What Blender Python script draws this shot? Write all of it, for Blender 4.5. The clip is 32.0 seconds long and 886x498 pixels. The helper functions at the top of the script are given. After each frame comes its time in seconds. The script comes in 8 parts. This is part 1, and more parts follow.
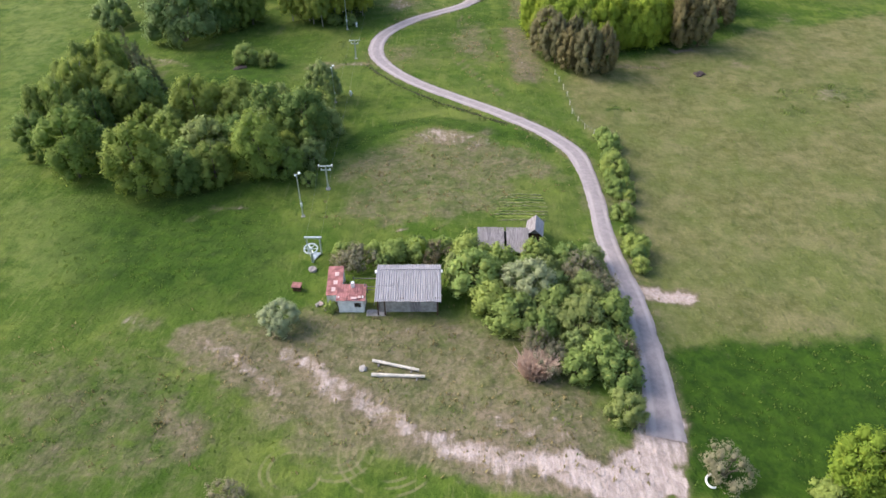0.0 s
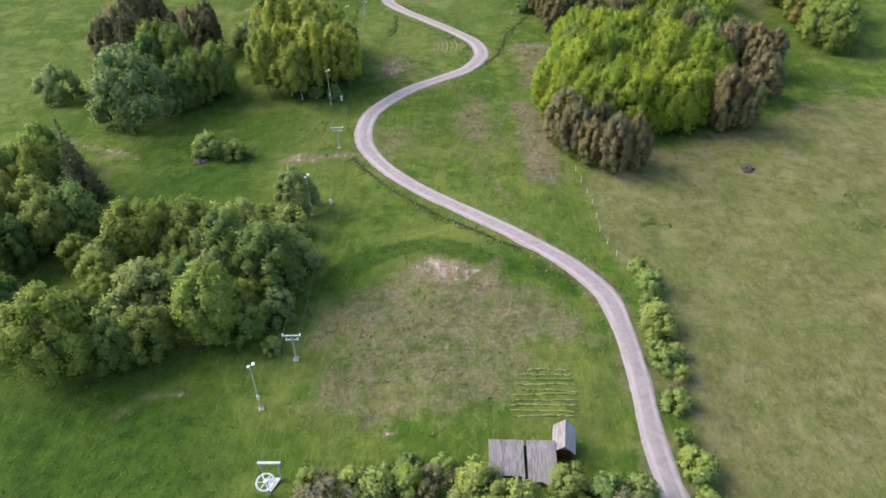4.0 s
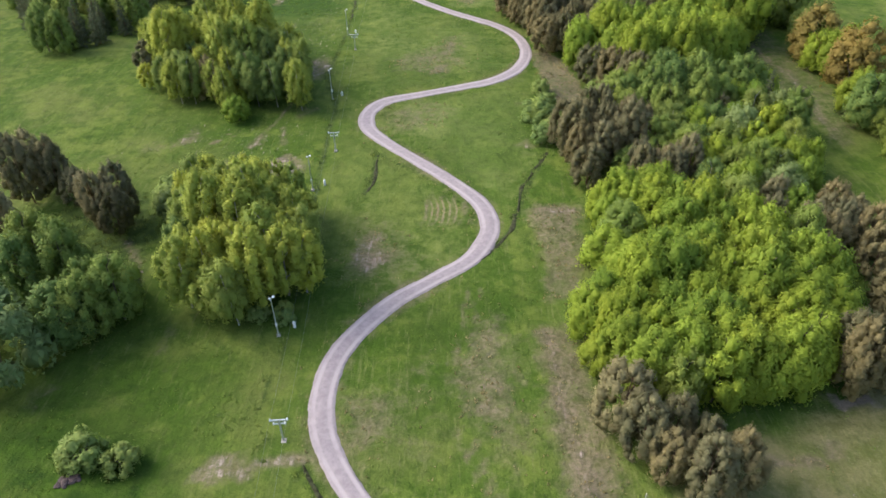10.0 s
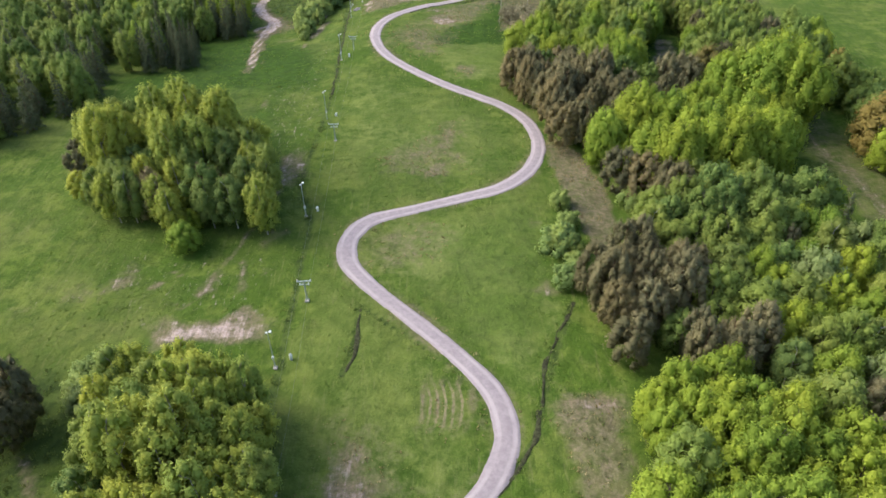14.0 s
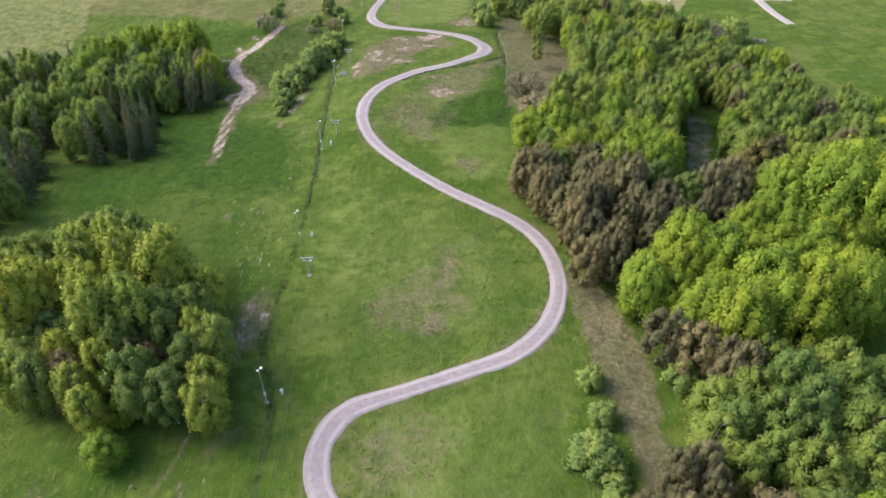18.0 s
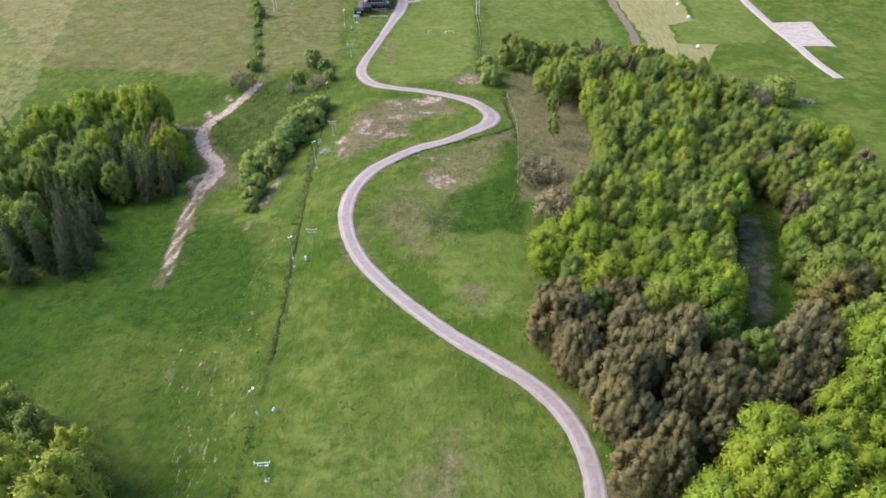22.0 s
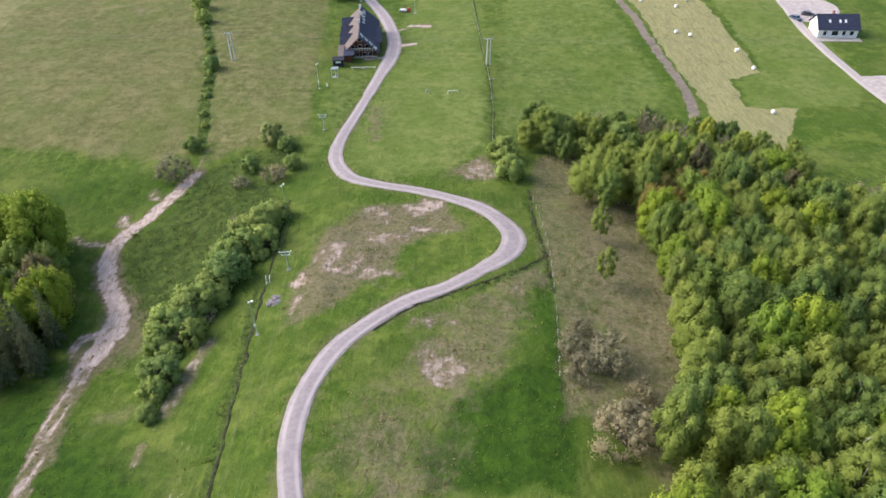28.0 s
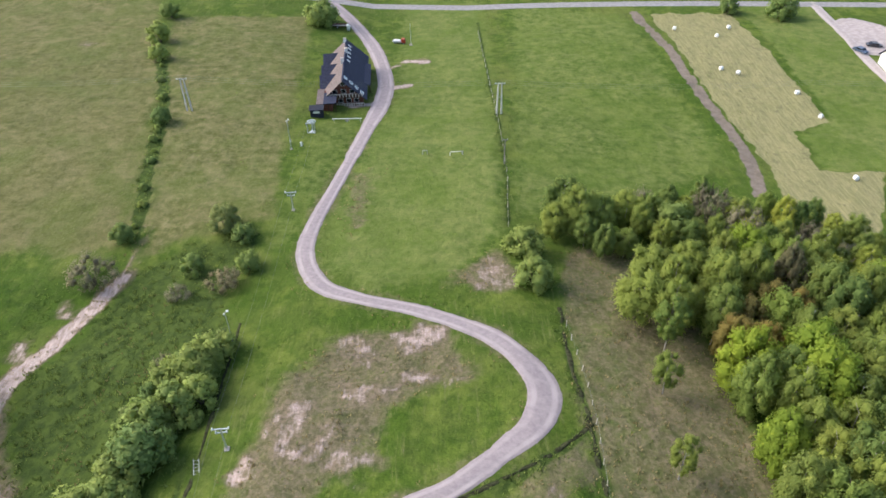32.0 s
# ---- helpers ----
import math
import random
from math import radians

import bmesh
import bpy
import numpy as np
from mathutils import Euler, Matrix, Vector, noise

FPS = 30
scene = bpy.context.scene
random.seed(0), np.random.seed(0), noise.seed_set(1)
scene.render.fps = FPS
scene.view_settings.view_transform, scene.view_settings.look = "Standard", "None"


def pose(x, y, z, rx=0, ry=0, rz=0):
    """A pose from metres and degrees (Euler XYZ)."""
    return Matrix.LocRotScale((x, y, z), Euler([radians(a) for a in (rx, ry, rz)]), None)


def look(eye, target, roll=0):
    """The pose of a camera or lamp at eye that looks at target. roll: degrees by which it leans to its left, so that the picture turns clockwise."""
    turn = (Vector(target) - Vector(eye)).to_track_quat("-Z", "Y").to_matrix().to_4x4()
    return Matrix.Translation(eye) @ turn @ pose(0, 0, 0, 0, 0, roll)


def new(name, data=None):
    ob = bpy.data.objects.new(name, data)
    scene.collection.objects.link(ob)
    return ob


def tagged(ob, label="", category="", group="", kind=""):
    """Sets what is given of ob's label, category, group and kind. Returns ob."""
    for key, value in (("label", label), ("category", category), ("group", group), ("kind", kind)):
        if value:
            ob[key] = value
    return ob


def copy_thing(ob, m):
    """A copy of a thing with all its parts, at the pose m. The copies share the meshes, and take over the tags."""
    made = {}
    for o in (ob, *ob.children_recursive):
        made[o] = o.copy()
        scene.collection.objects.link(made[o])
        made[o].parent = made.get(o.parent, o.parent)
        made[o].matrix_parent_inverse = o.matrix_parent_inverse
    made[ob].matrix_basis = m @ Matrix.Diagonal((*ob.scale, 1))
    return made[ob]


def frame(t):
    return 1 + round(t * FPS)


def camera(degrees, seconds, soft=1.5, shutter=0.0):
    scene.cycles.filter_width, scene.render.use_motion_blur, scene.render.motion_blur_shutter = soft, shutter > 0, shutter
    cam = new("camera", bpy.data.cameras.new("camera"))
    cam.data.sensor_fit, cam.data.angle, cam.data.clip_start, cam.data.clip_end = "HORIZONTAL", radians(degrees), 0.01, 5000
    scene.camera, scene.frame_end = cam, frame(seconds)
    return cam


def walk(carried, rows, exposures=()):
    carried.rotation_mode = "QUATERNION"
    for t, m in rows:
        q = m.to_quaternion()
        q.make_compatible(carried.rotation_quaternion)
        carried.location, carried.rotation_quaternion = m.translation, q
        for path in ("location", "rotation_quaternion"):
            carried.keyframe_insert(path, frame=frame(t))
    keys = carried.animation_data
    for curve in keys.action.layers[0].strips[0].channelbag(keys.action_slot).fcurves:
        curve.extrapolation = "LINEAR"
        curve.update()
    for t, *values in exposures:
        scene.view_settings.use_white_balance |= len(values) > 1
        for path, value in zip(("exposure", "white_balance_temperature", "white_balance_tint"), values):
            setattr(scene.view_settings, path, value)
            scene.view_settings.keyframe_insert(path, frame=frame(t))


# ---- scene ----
cam = camera(65.03, 32.0, soft=1.6)
# seconds, x, y, z, tilt, turn, lean
ROWS = [
    (0.0, -0.00, 0.00, 60.00, 50.93, 1.08, -0.47),
    (1.0, -0.13, 6.94, 60.60, 50.96, 1.10, -0.50),
    (2.0, -0.27, 15.02, 61.33, 50.93, 1.06, -0.53),
    (3.0, -0.38, 23.94, 62.29, 50.86, 1.01, -0.56),
    (3.5, -0.40, 28.73, 62.72, 50.85, 1.03, -0.59),
    (5.5, -0.09, 48.57, 64.52, 50.85, 1.19, -0.77),
    (6.0, -0.02, 53.63, 64.98, 50.85, 1.22, -0.82),
    (7.0, -0.05, 63.86, 66.02, 50.82, 1.18, -0.87),
    (8.0, -0.37, 74.31, 67.00, 50.81, 1.01, -0.82),
    (9.0, -0.83, 84.78, 67.86, 50.83, 0.71, -0.73),
    (10.0, -1.23, 95.28, 68.73, 50.89, 0.46, -0.67),
    (11.0, -1.57, 105.94, 69.23, 51.03, 0.27, -0.57),
    (12.0, -1.84, 116.36, 69.84, 51.17, 0.04, -0.49),
    (13.0, -2.21, 126.45, 70.69, 51.23, -0.20, -0.44),
    (14.0, -2.45, 136.68, 71.80, 51.23, -0.39, -0.44),
    (14.5, -2.39, 141.86, 72.39, 51.22, -0.46, -0.46),
    (16.5, -2.22, 162.67, 74.81, 51.19, -0.56, -0.54),
    (17.0, -2.17, 167.94, 75.41, 51.18, -0.57, -0.55),
    (18.0, -1.91, 178.34, 76.73, 51.15, -0.55, -0.55),
    (19.0, -1.58, 188.57, 78.28, 51.07, -0.48, -0.63),
    (19.5, -1.31, 193.60, 79.00, 51.05, -0.44, -0.67),
    (20.0, -1.16, 198.65, 79.69, 51.07, -0.40, -0.70),
    (20.5, -1.10, 204.16, 79.84, 51.12, -0.40, -0.73),
    (21.0, -1.05, 209.29, 79.86, 51.17, -0.41, -0.74),
    (21.5, -1.03, 214.76, 79.31, 51.21, -0.42, -0.75),
    (22.0, -1.01, 220.17, 78.69, 51.23, -0.44, -0.73),
    (23.0, -0.94, 230.83, 77.58, 51.26, -0.51, -0.62),
    (24.0, -0.93, 241.72, 76.38, 51.24, -0.58, -0.47),
    (25.0, -0.84, 252.82, 74.99, 51.22, -0.59, -0.38),
    (25.5, -0.77, 258.48, 74.20, 51.22, -0.57, -0.39),
    (27.5, -0.54, 280.50, 70.91, 51.31, -0.46, -0.59),
    (28.0, -0.42, 285.98, 70.02, 51.34, -0.43, -0.65),
    (29.0, -0.25, 297.00, 68.28, 51.42, -0.37, -0.76),
    (30.0, -0.27, 308.05, 66.53, 51.49, -0.37, -0.85),
    (31.0, -0.14, 318.97, 64.93, 51.55, -0.36, -0.89),
    (32.0, -0.00, 329.99, 63.27, 51.59, -0.34, -0.95),
]
walk(cam, [(t, pose(x, y, z, 0, 0, turn) @ pose(0, 0, 0, tilt) @ pose(0, 0, 0, 0, 0, lean)) for t, x, y, z, tilt, turn, lean in ROWS], ((0.0, 1.0), (25.0, 1.0), (30.0, 0.85), (32.0, 0.85)))

# ---------------------------------------------------------------- light
world = bpy.data.worlds.new("sky")
scene.world = world
world.use_nodes = True
wn = world.node_tree
sky = wn.nodes.new("ShaderNodeTexSky")
sky.sky_type, sky.sun_disc = "NISHITA", False
SUN_UP, SUN_ROT = 38.0, 285.0
sky.sun_elevation, sky.sun_rotation = radians(SUN_UP), radians(SUN_ROT)
sky.air_density, sky.dust_density, sky.ozone_density = 1.0, 3.0, 1.0
wn.nodes["Background"].inputs["Strength"].default_value = 0.15
wn.links.new(sky.outputs[0], wn.nodes["Background"].inputs["Color"])
sun = new("sun", bpy.data.lights.new("sun", "SUN"))
sun.data.energy, sun.data.angle, sun.data.color = 1.75, radians(38), (1.0, 0.94, 0.91)
sun_dir = Vector((math.sin(radians(SUN_ROT)) * math.cos(radians(SUN_UP)), math.cos(radians(SUN_ROT)) * math.cos(radians(SUN_UP)), math.sin(radians(SUN_UP))))
sun.matrix_world = look(sun_dir * 300, (0, 0, 0))

# ---------------------------------------------------------------- materials


class Mat:
    """A small builder for node materials."""

    def __init__(self, name, rough=0.9, spec=0.2):
        self.m = bpy.data.materials.new(name)
        self.m.use_nodes = True
        self.t = self.m.node_tree
        self.bsdf = self.t.nodes["Principled BSDF"]
        self.bsdf.inputs["Roughness"].default_value = rough
        self.bsdf.inputs["Specular IOR Level"].default_value = spec

    def node(self, kind, **values):
        n = self.t.nodes.new(kind)
        for k, v in values.items():
            n.inputs[k.replace("_", " ")].default_value = v
        return n

    def link(self, a, b):
        self.t.links.new(a, b)
        return self

    def place(self, world_space=True):
        if world_space:
            return self.node("ShaderNodeNewGeometry").outputs["Position"]
        return self.node("ShaderNodeTexCoord").outputs["Object"]

    def noise(self, size, detail=4.0, rough=0.6, vec=None, stretch=None):
        """Noise whose features are about size metres across."""
        v = vec if vec is not None else self.place()
        if stretch:
            mp = self.node("ShaderNodeMapping")
            mp.inputs["Scale"].default_value = stretch
            self.link(v, mp.inputs["Vector"])
            v = mp.outputs["Vector"]
        n = self.node("ShaderNodeTexNoise", Scale=1.0 / size, Detail=detail, Roughness=rough)
        self.link(v, n.inputs["Vector"])
        return n.outputs["Fac"]

    def ramp(self, fac, lo, hi, a=0.0, b=1.0):
        n = self.node("ShaderNodeMapRange")
        n.interpolation_type = "SMOOTHSTEP"
        for k, v in zip(("From Min", "From Max", "To Min", "To Max"), (lo, hi, a, b)):
            n.inputs[k].default_value = v
        self.link(fac, n.inputs["Value"])
        return n.outputs["Result"]

    def mathop(self, op, a, b):
        n = self.node("ShaderNodeMath")
        n.operation = op
        for i, v in enumerate((a, b)):
            if isinstance(v, (int, float)):
                n.inputs[i].default_value = v
            else:
                self.link(v, n.inputs[i])
        return n.outputs[0]

    def mix(self, fac, a, b, blend="MIX"):
        n = self.node("ShaderNodeMix")
        n.data_type, n.blend_type = "RGBA", blend
        for i, v in ((0, fac), (6, a), (7, b)):
            if isinstance(v, (int, float)):
                n.inputs[i].default_value = v
            elif isinstance(v, tuple):
                n.inputs[i].default_value = (*v, 1.0)
            else:
                self.link(v, n.inputs[i])
        return n.outputs[2]

    def color(self, c):
        if isinstance(c, tuple):
            self.bsdf.inputs["Base Color"].default_value = (*c, 1.0)
        else:
            self.link(c, self.bsdf.inputs["Base Color"])
        return self

    def bump(self, height, strength=0.5, distance=0.1):
        n = self.node("ShaderNodeBump", Strength=strength, Distance=distance)
        self.link(height, n.inputs["Height"])
        self.link(n.outputs[0], self.bsdf.inputs["Normal"])
        return self

    def rnd(self):
        return self.node("ShaderNodeObjectInfo").outputs["Random"]

    def island(self):
        return self.node("ShaderNodeNewGeometry").outputs["Random Per Island"]

    def attr(self, name):
        n = self.node("ShaderNodeAttribute")
        n.attribute_name = name
        sep = self.node("ShaderNodeSeparateColor")
        self.link(n.outputs["Color"], sep.inputs[0])
        return sep.outputs


def plain(name, c, rough=0.8, grain=0.3, size=0.4, spec=0.2, metal=0.0):
    """A painted or bare surface with grain and blotches at two scales."""
    m = Mat(name, rough, spec)
    v = m.place(False)
    dark = tuple(x * (1 - grain) for x in c)
    light = tuple(min(1, x * (1 + 0.4 * grain)) for x in c)
    a = m.mix(m.ramp(m.noise(size, vec=v), 0.35, 0.65), dark, light)
    m.color(m.mix(m.ramp(m.noise(size * 0.12, vec=v), 0.4, 0.75, 0.0, 0.45), a, dark))
    m.bsdf.inputs["Metallic"].default_value = metal
    return m.m

# ---------------------------------------------------------------- the lie of the land
Y_KNOTS = np.array([-60.0, 0.0, 50.0, 100.0, 150.0, 200.0, 250.0, 300.0, 350.0, 400.0, 450.0, 500.0, 560.0])
Z_KNOTS = np.array([5.98, 2.95, -0.08, -3.12, -5.24, -6.78, -7.93, -9.0, -10.82, -14.37, -18.46, -21.99, -25.45])
B_KNOTS = np.array([60.0, 180.0, 300.0, 380.0, 460.0, 540.0])
LEFT_FALL = np.array([0.033, -0.008, -0.061, -0.223, 0.037, 0.138])
RIGHT_FALL = np.array([-0.084, -0.018, -0.05, -0.088, -0.108, 0.056])


def glide(v, knots, values):
    """Smooth interpolation through knots."""
    v = np.clip(np.asarray(v, float), knots[0], knots[-1] - 1e-6)
    j = np.clip(np.searchsorted(knots, v, "right") - 1, 0, len(knots) - 2)
    slope = np.gradient(values, knots)
    h = knots[j + 1] - knots[j]
    f = (v - knots[j]) / h
    a, b, p, q = values[j], values[j + 1], slope[j] * h, slope[j + 1] * h
    return a + f * (p + f * (3 * (b - a) - 2 * p - q + f * (2 * (a - b) + p + q)))


def land(x, y):
    """Height of the smooth ground at x, y (numbers or arrays)."""
    x = np.asarray(x, float)
    left, right = np.maximum(-x - 22, 0), np.maximum(x - 12, 0)
    z = glide(y, Y_KNOTS, Z_KNOTS)
    z = z + glide(y, B_KNOTS, LEFT_FALL) * 40 * np.tanh(left / 40)
    return z + glide(y, B_KNOTS, RIGHT_FALL) * 40 * np.tanh(right / 40)


def spline(points, step=1.0):
    """Evenly spaced points on a smooth line through the given ones."""
    p = np.array(points, float)
    ext = np.vstack([2 * p[0] - p[1], p, 2 * p[-1] - p[-2]])
    out = []
    for i in range(len(p) - 1):
        a, b, c, d = ext[i : i + 4]
        n = max(2, int(np.linalg.norm(c - b) / step))
        for f in np.arange(n) / n:
            out.append(0.5 * (2 * b + f * (c - a) + f * f * (2 * a - 5 * b + 4 * c - d) + f**3 * (3 * b - a - 3 * c + d)))
    return np.array(out + [p[-1]])


ROAD_LINE = spline([
    (22.0, 43.5), (22.5, 47.0), (23.1, 53.0), (23.4, 59.0), (23.4, 66.0), (22.7, 72.5), (22.2, 80.0),
    (22.5, 91.0), (22.3, 98.0), (21.4, 105.2), (17.6, 111.8), (12.0, 117.5), (6.4, 122.6), (-0.3, 128.2), (-7.0, 134.0), (-12.4, 140.3), (-16.7, 147.8),
    (-18.1, 155.5), (-16.5, 164.0), (-10.6, 173.2), (-3.8, 179.3), (2.6, 184.8), (5.8, 191.0), (6.4, 196.0), (4.7, 202.3), (-0.8, 210.0), (-7.6, 217.8),
    (-13.7, 224.7), (-18.2, 231.0), (-19.3, 236.0), (-18.6, 240.5), (-15.2, 245.2), (-6.0, 249.0),
])
ROAD_LINE = np.vstack([ROAD_LINE[:-1], spline([
    (-6.0, 249.0), (2.1, 252.3), (10.4, 256.0), (16.4, 262.4), (19.8, 270.8), (20.2, 280.0), (18.0, 287.8), (13.6, 294.0), (7.5, 299.5), (-0.5, 306.8),
    (-9.3, 316.8), (-15.5, 325.5), (-19.3, 334.0), (-21.3, 343.5), (-20.8, 353.0), (-17.2, 363.0), (-10.7, 370.9), (-5.0, 375.5), (1.1, 378.7), (8.2, 384.5), (12.8, 389.1), (14.4, 395.5), (11.5, 401.9), (6.7, 407.2), (-3.0, 412.8), (-14.0, 416.8), (-20.8, 420.8), (-24.8, 429.8), (-24.8, 440.3), (-21.8, 458.6),
    (-17.6, 484.6), (-14.6, 504.4), (-15.3, 523.3), (-21.5, 551.2), (-32.0, 575.4), (-48.0, 600.0),
])])

# ---------------------------------------------------------------- what grows where, with some painted shade: weights of ground cover on the sheet


def axis(lo, hi, step, far, grow=1.25):
    a = list(np.arange(lo, hi + step / 2, step))
    d = step
    while a[-1] < far:
        d *= grow
        a.append(a[-1] + d)
    d, front = step, []
    while (front[-1] if front else lo) > -far:
        d *= grow
        front.append((front[-1] if front else lo) - d)
    return np.array(front[::-1] + a)


GX, GY = axis(-140, 160, 1.0, 2600), axis(-5, 600, 1.1, 3000)
XX, YY = np.meshgrid(GX, GY)


def patchy(x, y, size, seed):
    """Smooth value noise from 0 to 1 with features of about size metres."""
    t = np.random.RandomState(seed).rand(64, 64)
    u, v = x / size, y / size
    i, j = np.floor(u).astype(int), np.floor(v).astype(int)
    f, g = u - i, v - j
    f, g = f * f * (3 - 2 * f), g * g * (3 - 2 * g)
    i, j = i % 64, j % 64
    k, l = (i + 1) % 64, (j + 1) % 64
    return (t[i, j] * (1 - f) + t[k, j] * f) * (1 - g) + (t[i, l] * (1 - f) + t[k, l] * f) * g


# ragged outlines: places are looked up a little beside themselves
WX = XX + 1.6 * (patchy(XX, YY, 3.1, 1) - 0.5) + 1.0 * (patchy(XX, YY, 1.3, 2) - 0.5)
WY = YY + 2.2 * (patchy(XX, YY, 3.7, 3) - 0.5) + 1.4 * (patchy(XX, YY, 1.5, 4) - 0.5)
LAYERS = {k: np.zeros_like(XX) for k in ("bare", "dry", "lush_and_shade", "pasture", "hay", "soil", "weed_and_shade", "fleck", "sand", "fresh")}


def lay(layer, weight, strength):
    LAYERS[layer] = np.maximum(LAYERS[layer], strength * np.clip(weight, 0, 1))


def blob(layer, x, y, rx, ry, strength):
    r = min(rx, ry) + 0.6
    wx, wy = WX + 1.5 * r * (patchy(XX, YY, 1.3 * r, 5) - 0.5), WY + 1.5 * r * (patchy(XX, YY, 1.1 * r, 6) - 0.5)
    d = np.hypot((wx - x) / (rx * 1.2), (wy - y) / (ry * 1.2))
    lay(layer, 1.45 - 1.2 * d, strength)


def line_distance(points, x, y):
    best = np.full(x.shape, 1e9)
    for (ax, ay), (bx, by) in zip(points[:-1], points[1:]):
        dx, dy = bx - ax, by - ay
        f = np.clip(((x - ax) * dx + (y - ay) * dy) / (dx * dx + dy * dy), 0, 1)
        best = np.minimum(best, np.hypot(x - ax - f * dx, y - ay - f * dy))
    return best


def stroke(layer, points, width, strength):
    calm = min(0.6, width / 4)
    x, y = XX + calm * (WX - XX), YY + calm * (WY - YY)
    d = line_distance(spline(points, 3.0), x, y)
    lay(layer, (width / 2 + 0.75 - d) / 0.9, strength)


def ring(layer, x, y, r, width, strength):
    lay(layer, (width / 2 + 0.7 - np.abs(np.hypot(XX - x, YY - y) - r)) / 0.8, strength)


def area(layer, points, feather, strength):
    inside = np.zeros(XX.shape, bool)
    for (ax, ay), (bx, by) in zip(points, points[1:] + points[:1]):
        if ay != by:
            inside ^= ((ay > WY) != (by > WY)) & (WX < (bx - ax) * (WY - ay) / (by - ay) + ax)
    d = line_distance(points + points[:1], WX, WY)
    lay(layer, 0.5 + np.where(inside, d, -d) / (2 * feather), strength)


area("pasture", [(40.0, 62.0), (180.0, 60.0), (180.0, 190.0), (72.0, 168.0), (48.0, 120.0)], 3.0, 0.95)
area("lush_and_shade", [(30.0, 20.0), (180.0, 15.0), (180.0, 57.0), (36.0, 58.5)], 0.8, 1.00)
area("pasture", [(24.4, 143.9), (44.8, 151.6), (112.9, 181.7), (54.1, 61.5), (25.8, 58.2), (24.3, 67.3), (26.7, 86.5), (27.7, 118.4)], 3.0, 0.95)
area("pasture", [(22.5, 137.0), (37.4, 146.8), (63.1, 159.4), (85.0, 173.6), (47.2, 96.0), (29.7, 95.4), (28.2, 108.0), (24.1, 115.4), (22.8, 124.1)], 3.0, 0.95)
area("lush_and_shade", [(24.6, 57.6), (54.1, 61.5), (42.0, 37.6), (22.2, 36.6), (23.6, 45.0)], 0.8, 1.00)
area("lush_and_shade", [(-72.5, 91.7), (-54.2, 91.2), (-31.0, 81.3), (-24.1, 75.9), (-26.0, 61.3), (-36.5, 65.3), (-55.6, 60.2)], 8.0, 0.45)
area("dry", [(-30.6, 60.1), (-19.8, 61.5), (-14.4, 63.7), (-0.1, 62.7), (8.7, 57.6), (16.0, 49.1), (18.9, 42.5), (15.5, 39.8), (-0.0, 41.2), (-11.1, 39.0), (-21.7, 43.8), (-26.2, 51.7)], 3.0, 0.85)
area("dry", [(-56.3, 54.3), (-37.3, 57.8), (-26.7, 53.4), (-21.5, 41.0), (-20.5, 32.9), (-44.7, 32.2)], 6.0, 0.55)
stroke("bare", [(-29.2, 56.6), (-24.0, 53.1), (-19.3, 49.3)], 1.60, 0.75)
stroke("bare", [(-18.1, 54.6), (-12.5, 49.4), (-6.0, 45.1), (-0.0, 41.9), (8.3, 39.9), (16.5, 38.9)], 2.60, 0.72)
stroke("bare", [(-22.4, 57.4), (-15.4, 51.9)], 1.50, 0.45)
stroke("bare", [(-0.0, 41.2), (5.4, 37.9), (13.4, 36.8)], 2.00, 0.60)
stroke("bare", [(5.9, 45.6), (9.8, 43.4), (11.8, 41.3)], 1.50, 0.50)
stroke("dry", [(-29.8, 57.0), (-24.0, 53.1), (-18.1, 50.0), (-12.5, 47.4), (-6.0, 44.1), (-0.0, 41.5), (8.3, 39.7), (16.5, 38.9)], 6.50, 0.95)
stroke("sand", [(-19.1, 55.6), (-12.5, 49.8), (-6.0, 45.4), (-0.0, 42.0), (8.3, 39.9), (16.5, 38.9)], 2.4, 0.62)
blob("bare", 18.0, 38.4, 3.9, 2.6, 1.20)
stroke("sand", [(18.0, 37.1), (15.8, 38.5), (13.1, 38.8), (9.9, 39.1), (6.6, 39.9)], 3.20, 0.50)
stroke("sand", [(20.6, 44.7), (19.9, 41.8), (18.0, 39.3), (16.2, 37.6)], 3.40, 0.65)
blob("sand", 16.2, 37.6, 3.9, 1.9, 0.60)
blob("dry", 10.5, 42.0, 2.6, 1.7, 0.90)
blob("bare", 10.5, 42.3, 1.7, 1.4, 0.70)
stroke("bare", [(3.5, 45.9), (6.4, 44.4), (8.1, 43.4)], 1.50, 0.70)
stroke("bare", [(8.2, 48.7), (10.9, 45.2)], 0.80, 0.60)
stroke("dry", [(-29.8, 45.4), (-26.6, 43.6)], 3.00, 0.80)
blob("bare", -7.5, 57.5, 4.0, 1.5, 0.60)
blob("bare", -0.8, 57.1, 1.0, 0.8, 0.50)
blob("bare", 5.3, 45.2, 2.7, 0.9, 0.50)
blob("bare", 11.3, 42.0, 2.3, 1.0, 0.60)
blob("bare", -37.9, 60.3, 2.4, 1.5, 0.45)
blob("bare", -26.6, 43.6, 2.0, 3.3, 0.45)
blob("bare", -10.3, 52.6, 0.5, 0.6, 0.90)
blob("bare", -34.2, 87.2, 2.2, 1.3, 0.55)
blob("bare", -38.5, 84.1, 0.8, 0.8, 0.60)
blob("bare", -8.5, 81.0, 4.2, 0.4, 0.70)
blob("bare", -0.3, 111.1, 6.2, 2.6, 0.70)
blob("dry", -26.6, 43.6, 2.6, 4.0, 0.90)
